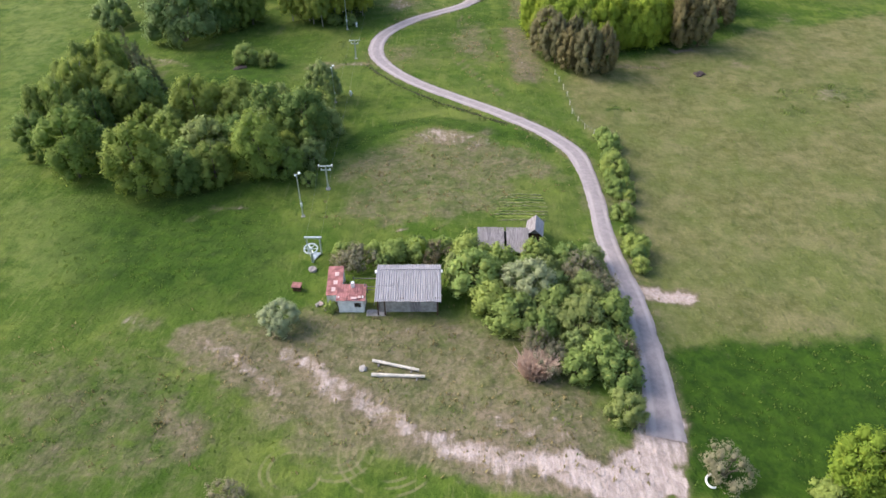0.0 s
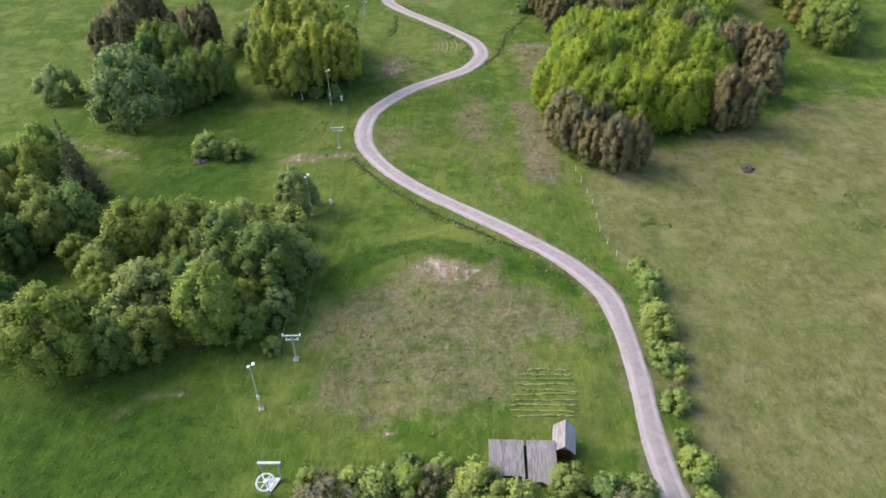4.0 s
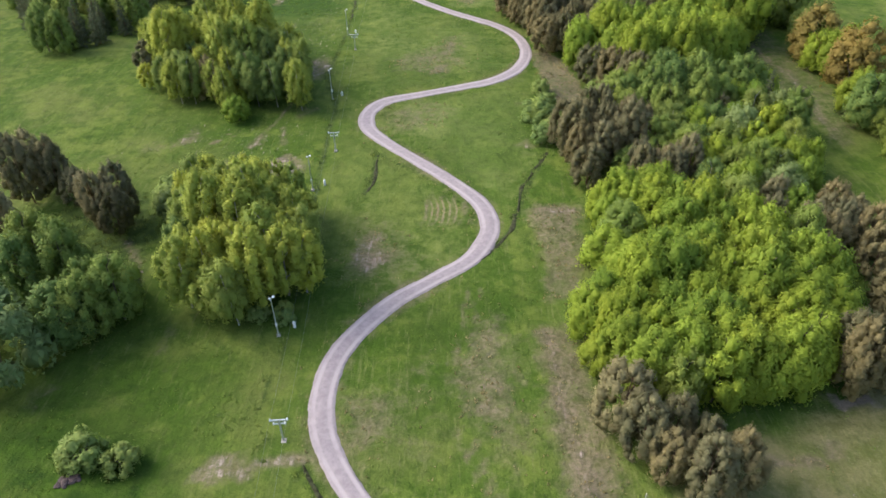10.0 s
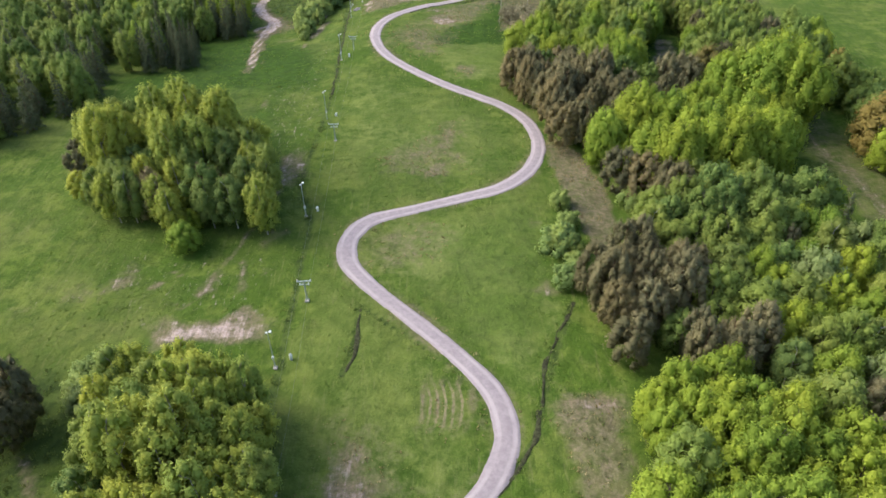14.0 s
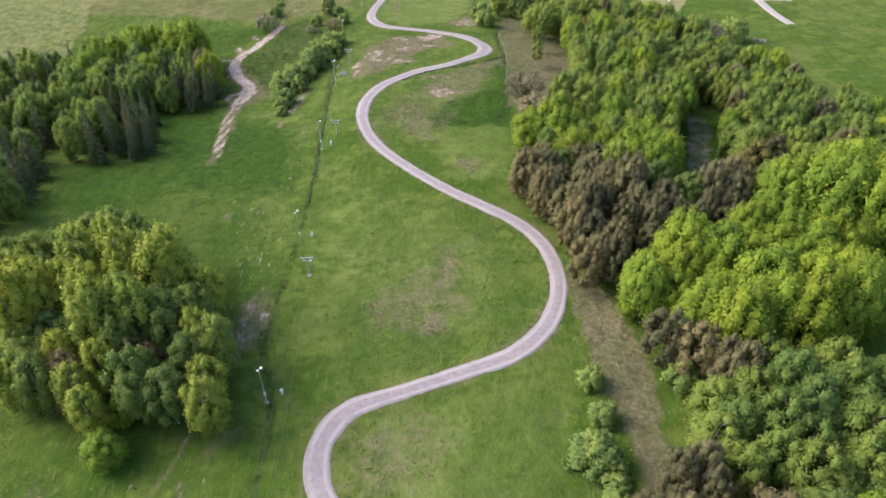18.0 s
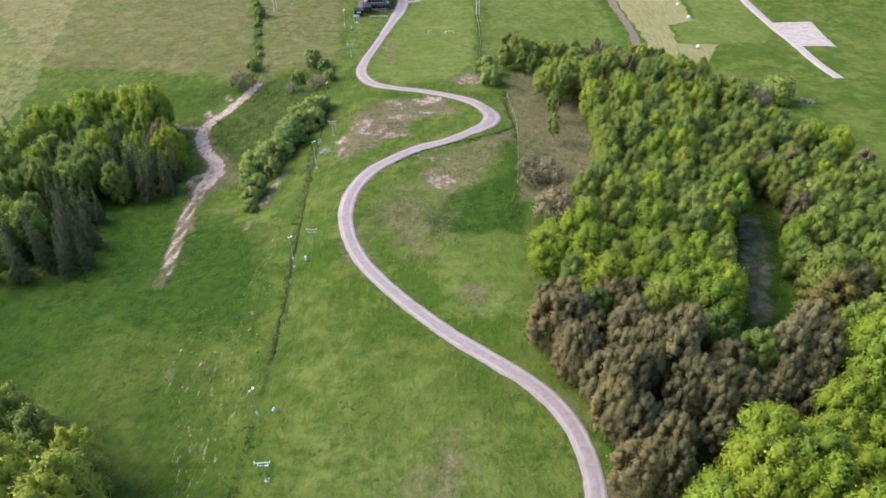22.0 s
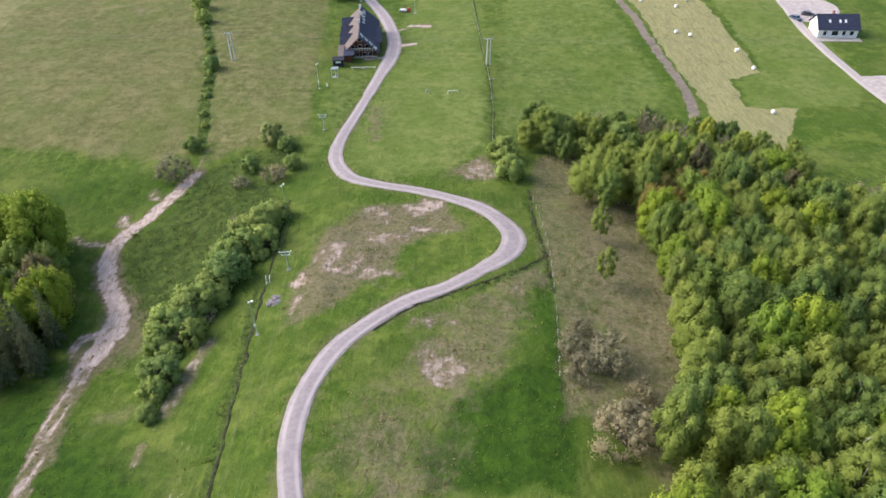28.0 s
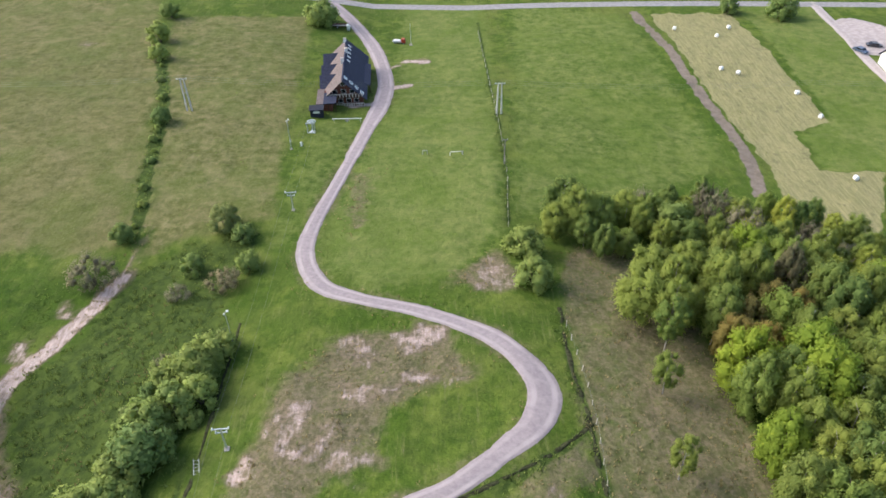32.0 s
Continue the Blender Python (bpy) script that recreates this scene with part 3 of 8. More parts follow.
stroke("bare", [(-30.0, 141.8), (-25.4, 144.2), (-18.8, 145.2)], 1.20, 0.60)
area("hay", [(74.4, 567.9), (101.2, 566.1), (100.9, 488.4), (90.5, 484.4), (88.2, 465.4), (103.4, 465.5), (82.9, 428.0), (70.3, 430.0), (77.7, 466.1), (75.2, 503.6)], 1.3, 1.00)
stroke("soil", [(69.0, 570.0), (71.2, 541.7), (72.6, 510.5), (74.0, 482.0), (73.1, 466.2), (70.2, 455.2)], 2.80, 0.80)
area("pasture", [(-245.4, 589.5), (-98.0, 582.2), (-75.0, 509.1), (-66.7, 463.3), (-61.5, 435.4), (-72.3, 432.6), (-85.6, 438.2), (-134.1, 441.5)], 3.0, 0.80)
area("hay", [(-90.1, 565.2), (-42.2, 569.8), (-35.9, 477.4), (-32.6, 444.0), (-40.0, 441.4), (-56.2, 432.5), (-64.2, 463.3)], 3.0, 0.42)
area("pasture", [(-90.1, 565.2), (-42.2, 569.8), (-35.9, 477.4), (-32.6, 444.0), (-40.0, 441.4), (-56.2, 432.5), (-64.2, 463.3)], 2.0, 0.70)
area("fresh", [(27.8, 582.4), (66.7, 568.6), (67.7, 494.1), (70.7, 468.7), (53.2, 458.8), (14.3, 441.2)], 3.0, 0.60)
area("fresh", [(105.9, 574.3), (133.3, 572.7), (131.1, 482.9), (120.4, 465.0), (89.4, 465.9), (91.3, 482.9), (102.3, 489.9)], 1.0, 0.80)
stroke("dry", [(-17.0, 461.0), (-16.3, 439.9)], 2.50, 0.70)
blob("bare", -5.4, 532.1, 2.6, 2.4, 0.60)
blob("bare", -106.8, 539.9, 4.4, 2.5, 0.50)
area("hay", [(-400, 640), (-170.0, 640.0), (-129.7, 430.0), (-128.0, 404.7), (-260.0, 420.0)], 1.0, 0.49)
area("pasture", [(-134.3, 479.1), (-37.2, 486.3), (-34.8, 442.6), (-58.0, 439.5), (-65.1, 435.5), (-86.1, 434.5), (-122.8, 451.3)], 2.0, 0.60)
area("lush_and_shade", [(-51.5, 52.6), (-41.6, 56.6), (-30.5, 53.3), (-23.4, 48.4), (-21.0, 41.0), (-24.4, 35.7), (-42.2, 35.2)], 6.0, 0.62)
area("dry", [(-51.5, 52.6), (-41.6, 56.6), (-30.5, 53.3), (-23.4, 48.4), (-21.0, 41.0), (-24.4, 35.7), (-42.2, 35.2)], 5.0, 0.42)
area("dry", [(-51.7, 426.0), (-44.4, 415.3), (-42.3, 401.9), (-47.8, 396.3), (-48.3, 382.8), (-55.7, 388.1), (-54.0, 407.7)], 2.0, 0.62)
area("dry", [(11.7, 168.1), (15.9, 168.9), (15.9, 149.8), (19.8, 135.7), (13.1, 134.7), (11.6, 149.7)], 1.5, 0.95)
stroke("bare", [(13.7, 165.4), (13.9, 149.7), (16.8, 136.5)], 1.6, 0.45)
area("dry", [(-16.2, 156.6), (-8.9, 157.8), (-6.2, 152.0), (-12.0, 145.7), (-15.2, 148.8)], 2.5, 0.7)
area("dry", [(2.3, 169.6), (7.0, 171.8), (8.8, 149.7), (4.0, 147.6), (-1.4, 154.2), (-0.5, 161.5)], 2.5, 0.75)
area("lush_and_shade", [(-9.4, 166.9), (-2.3, 172.6), (4.5, 178.8), (15.0, 177.2), (8.5, 166.8), (-0.5, 164.1), (-7.3, 159.0)], 2.0, 0.46)
area("dry", [(12.4, 199.1), (22.6, 201.4), (21.7, 187.5), (14.4, 191.2)], 2.0, 0.85)
area("lush_and_shade", [(8.7, 147.6), (13.0, 148.7), (13.3, 141.7), (9.0, 142.7)], 2.0, 0.50)
area("dry", [(-18.0, 199.5), (-9.9, 193.3), (-4.4, 184.0), (-13.9, 177.4), (-19.0, 179.0)], 4.0, 0.6)
area("lush_and_shade", [(-10.2, 219.1), (3.6, 244.4), (16.0, 253.4), (19.5, 227.1), (11.7, 211.3), (5.7, 205.9), (-2.3, 214.4)], 3.0, 0.50)
area("dry", [(-16.8, 240.6), (-4.5, 244.6), (2.3, 240.3), (-6.5, 230.8), (-13.8, 229.2)], 3.0, 0.6)
area("dry", [(-16.4, 269.0), (-0.5, 283.5), (2.0, 271.5), (-9.7, 263.6)], 3.0, 0.6)
area("lush_and_shade", [(-8.2, 317.0), (8.7, 300.5), (14.6, 280.2), (17.3, 266.0), (7.1, 268.6), (5.1, 283.3)], 3.0, 0.43)
area("lush_and_shade", [(-16.5, 291.7), (-8.0, 300.7), (1.0, 291.2), (-5.5, 283.1), (-14.4, 277.3)], 3.0, 0.37)
area("lush_and_shade", [(5.6, 276.8), (17.1, 279.7), (18.0, 268.5), (10.9, 259.9), (3.8, 261.2)], 3.0, 0.43)
area("lush_and_shade", [(16.3, 381.4), (20.1, 384.9), (18.3, 367.5), (13.7, 367.3)], 2.0, 0.53)
area("dry", [(-6.1, 366.9), (-3.4, 371.9), (5.7, 378.3), (16.4, 384.7), (14.8, 374.4), (7.7, 366.6)], 2.5, 0.65)
blob("bare", 6.4, 421.0, 3.0, 2.0, 0.75)
area("dry", [(1.1, 421.2), (11.4, 429.9), (11.7, 420.8), (5.2, 418.2)], 2.0, 0.75)
area("dry", [(-19.9, 446.2), (-18.2, 462.6), (-13.0, 465.5), (-13.0, 443.4), (-17.0, 434.2)], 3.0, 0.55)
blob("bare", -5.4, 406.7, 1.6, 1.5, 0.95)
blob("bare", -13.0, 405.4, 1.5, 2.0, 0.8)
blob("bare", -2.5, 397.1, 2.4, 1.0, 0.95)
blob("bare", 2.0, 397.7, 1.0, 1.2, 0.85)
blob("bare", -7.8, 395.7, 1.8, 0.8, 0.85)
blob("bare", -13.0, 394.2, 2.2, 1.0, 0.9)
blob("bare", -11.8, 401.6, 1.0, 2.0, 0.7)
blob("bare", -11.6, 382.7, 1.4, 1.6, 0.9)
blob("bare", -20.9, 391.2, 2.2, 1.8, 0.85)
blob("bare", -19.5, 385.1, 2.0, 1.0, 0.95)
blob("bare", -16.0, 386.3, 1.4, 0.9, 0.8)
blob("bare", -25.0, 381.2, 1.2, 2.0, 0.9)
blob("bare", -25.9, 374.5, 1.0, 2.2, 0.85)
blob("bare", -24.0, 389.3, 1.2, 2.0, 0.8)
blob("bare", -13.9, 388.6, 1.0, 1.0, 0.8)
blob("bare", -3.0, 368.9, 1.4, 1.4, 0.9)
blob("bare", 0.8, 368.8, 1.2, 1.0, 0.8)
blob("bare", 12.8, 376.2, 0.9, 1.2, 0.7)
area("sand", [(20.7, 47.8), (22.7, 49.6), (23.4, 44.9), (21.7, 36.7), (13.8, 36.2), (13.1, 38.4), (17.4, 40.6), (21.1, 44.4)], 0.8, 2.4)
area("sand", [(20.8, 43.3), (16.8, 40.8), (11.1, 40.0), (7.2, 40.2), (8.7, 38.6), (13.9, 37.0), (19.9, 36.9)], 1.2, 1.6)
area("lush_and_shade", [(-1.8, 345.4), (1.2, 353.1), (10.5, 358.2), (19.6, 363.0), (19.6, 352.7), (17.4, 335.5), (-1.4, 335.7), (-4.8, 341.6)], 1.5, 0.95)
# soil and dark green on the ride stand in for shaded ground
area("soil", [(52.0, 300.0), (62.0, 312.0), (73.0, 346.0), (65.0, 348.0), (56.0, 318.0)], 2.0, 0.5)
area("lush_and_shade", [(50.0, 298.0), (64.0, 310.0), (76.0, 348.0), (63.0, 350.0), (53.0, 318.0)], 2.0, 0.9)
area("dry", [(-17.2, 404.8), (-16.0, 393.6), (-11.5, 381.8), (-20.1, 376.0), (-25.4, 368.7), (-27.9, 370.0), (-27.1, 383.2), (-23.3, 395.4)], 2.0, 0.8)
area("lush_and_shade", [(-161.9, 570.4), (-95.2, 567.9), (-75.5, 503.8), (-82.3, 478.9), (-98.3, 477.6), (-112.6, 470.1)], 4.0, 0.42)
area("dry", [(30.0, 338.0), (36.0, 352.0), (41.0, 366.0), (43.0, 385.0), (42.0, 410.0), (36.0, 428.0), (28.0, 420.0), (26.0, 380.0)], 1.5, 0.9)
area("sand", [(21.9, 50.4), (21.1, 44.4), (18.4, 41.4), (13.4, 40.6), (8.9, 40.4), (3.3, 41.2), (-1.2, 42.2), (-1.7, 40.3), (3.3, 38.7), (8.7, 37.9), (13.9, 36.7), (21.8, 36.8), (23.4, 44.9)], 0.9, 0.95)
area("lush_and_shade", [(-2.5, 348.4), (2.2, 355.0), (16.0, 362.8), (16.6, 344.6), (16.6, 329.7), (15.0, 320.1), (7.8, 326.3), (0.5, 329.8)], 3.0, 0.43)
area("lush_and_shade", [(13.6, 373.4), (19.7, 385.9), (18.4, 360.5), (13.8, 360.1)], 1.2, 0.50)
area("dry", [(-16.8, 345.1), (-10.1, 353.5), (-2.7, 348.9), (-0.5, 335.0), (-4.8, 325.0), (-9.1, 330.0)], 4.0, 0.72)
area("dry", [(2.8, 317.3), (6.3, 319.4), (9.5, 314.3), (4.9, 311.7)], 2.0, 0.85)
area("dry", [(-19.6, 338.3), (-17.1, 349.3), (-5.3, 363.0), (5.2, 367.9), (17.3, 383.0), (13.2, 367.8), (1.1, 357.8), (-10.9, 344.9), (-14.5, 330.2)], 2.5, 0.55)
area("dry", [(-13.5, 271.7), (-5.3, 274.2), (-3.4, 284.7), (2.5, 286.1), (3.4, 272.6), (-1.5, 263.7), (-9.0, 266.3)], 3.0, 0.72)
area("bare", [(-5.7, 264.4), (-0.6, 266.1), (0.2, 261.3), (-4.7, 260.2)], 1.5, 0.5)


def sheet(name, xx, yy, zz):
    ny, nx = xx.shape
    me = bpy.data.meshes.new(name)
    v = np.stack([xx, yy, zz], -1).reshape(-1, 3)
    i = np.arange(ny * nx).reshape(ny, nx)
    f = np.stack([i[:-1, :-1], i[:-1, 1:], i[1:, 1:], i[1:, :-1]], -1).reshape(-1, 4)
    me.vertices.add(len(v))
    me.vertices.foreach_set("co", v.ravel())
    me.loops.add(f.size)
    me.loops.foreach_set("vertex_index", f.ravel())
    me.polygons.add(len(f))
    me.polygons.foreach_set("loop_start", np.arange(len(f)) * 4)
    me.polygons.foreach_set("use_smooth", np.ones(len(f), bool))
    me.update(calc_edges=True)
    return new(name, me)


near = np.clip((900 - np.hypot(XX, YY - 300)) / 300, 0, 1)
DRIVE_LINE = spline([(131.0, 430.0), (130.6, 445.0), (131.0, 462.0), (129.5, 485.0), (128.2, 506.0), (128.0, 520.0), (129.0, 535.0), (132.0, 556.0), (134.0, 576.0)], 1.0)
LANE_LINE = spline([(-60.0, 590.0), (40.0, 580.5), (100.0, 576.5), (170.0, 571.0)], 2.0)
from_road = line_distance(ROAD_LINE[::3], XX, YY)
road_gap = np.clip((from_road - 2.6) / 2.0, 0, 1)
LAYERS["dry"] = np.maximum(LAYERS["dry"], (0.25 + 0.5 * patchy(XX, YY, 7, 15)) * np.clip((3.8 - from_road) / 1.6, 0, 1))
for flat, wide in ((DRIVE_LINE[::4], 4.0), (LANE_LINE[::6], 4.5)):
    road_gap = np.minimum(road_gap, np.clip((line_distance(flat, XX, YY) - wide) / 3.0, 0, 1))
for x, y, r in ((139, 475, 13), (139, 541, 20), (16, 39, 10), (136, 512, 11), (-25, 512, 16), (-10, 64, 9), (10, 86, 7)):
    road_gap = np.minimum(road_gap, np.clip((np.hypot(XX - x, YY - y) - r) / 3.0, 0, 1))
HUMPS = near * road_gap * (0.5 * (patchy(XX, YY, 9, 11) - 0.5) + 0.30 * (patchy(XX, YY, 3, 12) - 0.5) + 0.18 * (patchy(XX, YY, 1.4, 13) - 0.5))
HUMPS = HUMPS - 0.35 * np.clip(LAYERS["weed_and_shade"], 0, 1) * (patchy(XX, YY, 2, 14) - 0.2)
ground = sheet("ground", XX, YY, land(XX, YY) + HUMPS)
tagged(ground, "rolling spring meadow with mown, bare and weedy patches", "ground", kind="structure")
for name, keys in (("cover_a", ("bare", "dry", "lush_and_shade")), ("cover_b", ("pasture", "hay", "soil")), ("cover_c", ("weed_and_shade", "fleck", "sand")), ("cover_d", ("fresh",))):
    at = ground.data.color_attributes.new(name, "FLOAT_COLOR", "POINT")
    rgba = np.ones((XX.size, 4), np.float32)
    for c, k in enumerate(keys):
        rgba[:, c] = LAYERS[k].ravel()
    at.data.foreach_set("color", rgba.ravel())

TYRE_RINGS = ((-11.5, 41.1, (1.7, 2.6, 3.6)), (-15.7, 38.7, (2.2, 3.0)), (-6.3, 41.1, (3.4, 4.2, 5.1)))
MOWN_ARCS = (-16.7, 199.5, (11.6, 12.7, 13.8, 14.9, 16.0, 17.2))
m = Mat("meadow", 0.95, 0.1)
a, b, c = m.attr("cover_a"), m.attr("cover_b"), m.attr("cover_c")
fresh_at = m.attr("cover_d")[0]
big, mid, fine = m.noise(16, 3), m.noise(2.4, 5, 0.7), m.noise(0.35, 3)
huge = m.noise(45, 2)
streak = m.noise(1.0, 5, 0.7, stretch=(1.8, 0.5, 1))
combed = m.noise(0.9, 4, 0.7, stretch=(1.5, 0.16, 1))
tuft = m.noise(0.75, 4, 0.75)
clump = m.noise(1.9, 4, 0.62)
grass = m.mix(m.ramp(mid, 0.32, 0.68), (0.042, 0.088, 0.0095), (0.104, 0.162, 0.021))
grass = m.mix(m.ramp(big, 0.38, 0.66, 0.0, 0.6), grass, (0.148, 0.176, 0.042))
grass = m.mix(m.ramp(huge, 0.42, 0.60, 0.0, 0.6), grass, (0.056, 0.108, 0.011))
drift, sward = m.noise(6.5, 4, 0.62), m.noise(12, 3, 0.6, stretch=(1.0, 0.6, 1))
grass = m.mix(m.ramp(sward, 0.46, 0.60, 0.0, 0.55), grass, (0.049, 0.104, 0.0095))
grass = m.mix(m.ramp(drift, 0.50, 0.66, 0.0, 0.6), grass, (0.150, 0.198, 0.034))
grass = m.mix(m.ramp(combed, 0.54, 0.70, 0.0, 0.5), grass, (0.170, 0.190, 0.058))
grass = m.mix(m.ramp(combed, 0.28, 0.44, 0.45, 0.0), grass, (0.040, 0.085, 0.011))
grass = m.mix(m.ramp(clump, 0.42, 0.8, 0.0, 0.42), grass, (0.030, 0.066, 0.0085))
grass = m.mix(m.ramp(tuft, 0.58, 0.74, 0.0, 0.5), grass, (0.158, 0.190, 0.062))


def over(base, weight, noise, colour, spread=0.7, lo=0.42, hi=0.62, most=1.0):
    """Cover where its weight, broken up by noise, is high."""
    w = m.mathop("ADD", weight, m.mathop("MULTIPLY", m.mathop("SUBTRACT", noise, 0.5), spread))
    return m.mix(m.ramp(w, lo, hi, 0.0, most), base, colour)


lush_and_shade = m.mix(m.ramp(clump, 0.3, 0.7), (0.044, 0.098, 0.0085), (0.021, 0.054, 0.006))
lush_and_shade = m.mix(m.ramp(tuft, 0.56, 0.74, 0, 0.4), lush_and_shade, (0.0703, 0.1021, 0.01776))
fresh = m.mix(m.ramp(mid, 0.32, 0.68), (0.104, 0.160, 0.030), (0.176, 0.215, 0.057))
fresh = m.mix(m.ramp(clump, 0.46, 0.74, 0, 0.5), fresh, (0.06569, 0.1122, 0.01571))
fresh = m.mix(m.ramp(big, 0.42, 0.62, 0, 0.55), fresh, (0.086, 0.150, 0.018))
fresh = m.mix(m.ramp(drift, 0.50, 0.68, 0, 0.5), fresh, (0.185, 0.228, 0.058))
grass = over(grass, fresh_at, mid, fresh, 0.8, 0.15, 0.8, 0.95)
col = over(grass, a[2], mid, lush_and_shade, 0.9, 0.2, 0.9, 0.97)
past = m.mix(m.ramp(mid, 0.3, 0.7), (0.1085, 0.1215, 0.03251), (0.1846, 0.1787, 0.07017))
past = m.mix(m.ramp(clump, 0.46, 0.74, 0, 0.6), past, (0.06454, 0.09302, 0.01808))
past = m.mix(m.ramp(big, 0.42, 0.62, 0, 0.5), past, (0.098, 0.140, 0.028))
past = m.mix(m.ramp(drift, 0.48, 0.66, 0, 0.55), past, (0.215, 0.20, 0.085))
past = m.mix(m.ramp(tuft, 0.55, 0.75, 0, 0.65), past, (0.2482, 0.2274, 0.1082))
col = over(col, b[0], mid, past, 0.7, 0.2, 0.8, 0.92)
hay = m.mix(m.ramp(combed, 0.34, 0.66), (0.21, 0.222, 0.085), (0.30, 0.292, 0.125))
hay = m.mix(m.ramp(clump, 0.55, 0.7, 0, 0.5), hay, (0.1124, 0.125, 0.05369))
col = over(col, b[1], mid, hay, 0.25, 0.4, 0.6)
dry = m.mix(m.ramp(tuft, 0.3, 0.7), (0.108, 0.102, 0.046), (0.232, 0.188, 0.118))
dry = m.mix(m.ramp(clump, 0.5, 0.66, 0, 0.6), dry, (0.0689, 0.075, 0.026))
dry = m.mix(m.ramp(fine, 0.55, 0.75, 0, 0.25), dry, (0.36, 0.27, 0.21))
col = over(col, a[1], mid, dry, 1.5, 0.2, 1.05, 0.8)
weed_and_shade = m.mix(m.ramp(clump, 0.35, 0.65), (0.078, 0.122, 0.022), (0.037, 0.066, 0.013))
weed_and_shade = m.mix(m.ramp(tuft, 0.55, 0.75, 0, 0.5), weed_and_shade, (0.12, 0.155, 0.045))
col = over(col, c[0], tuft, weed_and_shade, 0.7, 0.35, 0.7)
soil = m.mix(m.ramp(mid, 0.3, 0.7), (0.17, 0.145, 0.105), (0.25, 0.215, 0.16))
col = over(col, b[2], mid, soil, 0.5, 0.35, 0.65, 0.9)
bare = m.mix(m.ramp(fine, 0.3, 0.7), (0.35, 0.285, 0.21), (0.57, 0.49, 0.385))
ragged = m.mathop("ADD", m.mathop("MULTIPLY", combed, 0.35), m.mathop("MULTIPLY", m.noise(1.9, 6, 0.68), 0.65))
col = over(col, c[1], streak, bare, 2.0, 0.74, 1.08, 0.7)
col = over(col, a[0], mid, dry, 1.0, 0.1, 0.75, 0.75)
col = over(col, a[0], ragged, bare, 3.2, 0.5, 1.2, 0.92)
sand = m.mix(m.ramp(streak, 0.3, 0.7), (0.35, 0.295, 0.225), (0.54, 0.475, 0.375))
sand = m.mix(m.ramp(combed, 0.55, 0.7, 0, 0.5), sand, (0.25, 0.22, 0.15))
col = over(col, c[2], ragged, dry, 1.6, 0.15, 0.6, 0.7)
col = over(col, c[2], ragged, sand, 2.4, 0.40, 0.95, 0.95)


def from_point(x, y):
    far, flat = m.node("ShaderNodeVectorMath"), m.node("ShaderNodeMapping")
    far.operation = "DISTANCE"
    flat.inputs["Scale"].default_value = (1, 1, 0)
    m.link(m.place(), flat.inputs["Vector"])
    m.link(flat.outputs["Vector"], far.inputs[0])
    far.inputs[1].default_value = (x, y, 0)
    return far.outputs["Value"]


# circles that a car has turned in the yard grass, and arcs left by mowing
patch = m.ramp(m.noise(3.0, 3), 0.42, 0.58)
for cx, cy, radii in TYRE_RINGS:
    far = from_point(cx, cy)
    for r in radii:
        gap = m.mathop("ABSOLUTE", m.mathop("SUBTRACT", far, r), 0)
        col = m.mix(m.mathop("MULTIPLY", m.ramp(gap, 0.08, 0.24, 0.45, 0), patch), col, (0.235, 0.215, 0.105))
far = m.mathop("ADD", from_point(*MOWN_ARCS[:2]), m.mathop("MULTIPLY", clump, 0.7))
within = m.mathop("MULTIPLY", m.ramp(from_point(-1.8, 199.5), 2.5, 5.5, 1, 0), m.ramp(tuft, 0.35, 0.6, 0.3, 1.0))
for r in MOWN_ARCS[2]:
    gap = m.mathop("ABSOLUTE", m.mathop("SUBTRACT", far, r + 0.35), 0)
    col = m.mix(m.mathop("MULTIPLY", m.ramp(gap, 0.1, 0.3, 0.75, 0), within), col, (0.26, 0.225, 0.12))
col = m.mix(m.ramp(fine, 0.35, 0.7, 0.0, 0.3), col, (0.6, 0.63, 0.55), "MULTIPLY")
col = m.mix(m.ramp(m.noise(0.6, 4, 0.7, stretch=(1.6, 0.3, 1)), 0.5, 0.72, 0.0, 0.35), col, (1.45, 1.4, 1.5), "MULTIPLY")
m.color(m.mix(1.0, col, (1.04, 0.98, 1.16), "MULTIPLY"))
m.bump(m.mathop("ADD", m.mathop("MULTIPLY", clump, 0.8), m.mathop("MULTIPLY", tuft, 0.4)), 1.0, 0.5)
ground.data.materials.append(m.m)


def ribbon(name, line, widths, lift, cross=9, crown=0.05):
    """A road along line: widths per point, laid lift above the land."""
    d = np.gradient(line, axis=0)
    d /= np.linalg.norm(d, axis=1)[:, None]
    side = np.stack([d[:, 1], -d[:, 0]], -1)
    u = np.linspace(-0.5, 0.5, cross)
    p = line[:, None, :] + side[:, None, :] * (u[None, :, None] * widths[:, None, None])
    ragged = 0.35 * (patchy(p[..., 0], p[..., 1], 1.1, 21) - 0.5) + 0.35 * (patchy(p[..., 0], p[..., 1], 3.0, 22) - 0.5)
    edge = (np.abs(u) > 0.49)[None, :, None]
    p = p + np.where(edge, np.sign(u)[None, :, None] * side[:, None, :] * ragged[..., None], 0)
    z = land(p[..., 0], p[..., 1]) + lift + crown * (1 - (2 * u[None, :]) ** 2) - 0.05 * np.exp(-(((np.abs(u) - 0.27) / 0.07) ** 2))[None, :]
    z[:, 0] -= lift + 0.12
    z[:, -1] -= lift + 0.12
    ob = sheet(name, p[..., 0], p[..., 1], z)
    at = ob.data.color_attributes.new("across", "FLOAT_COLOR", "POINT")
    rgba = np.ones((p.shape[0], p.shape[1], 4), np.float32)
    rgba[..., 0] = np.abs(u)[None, :] * 2
    at.data.foreach_set("color", rgba.ravel())
    return ob


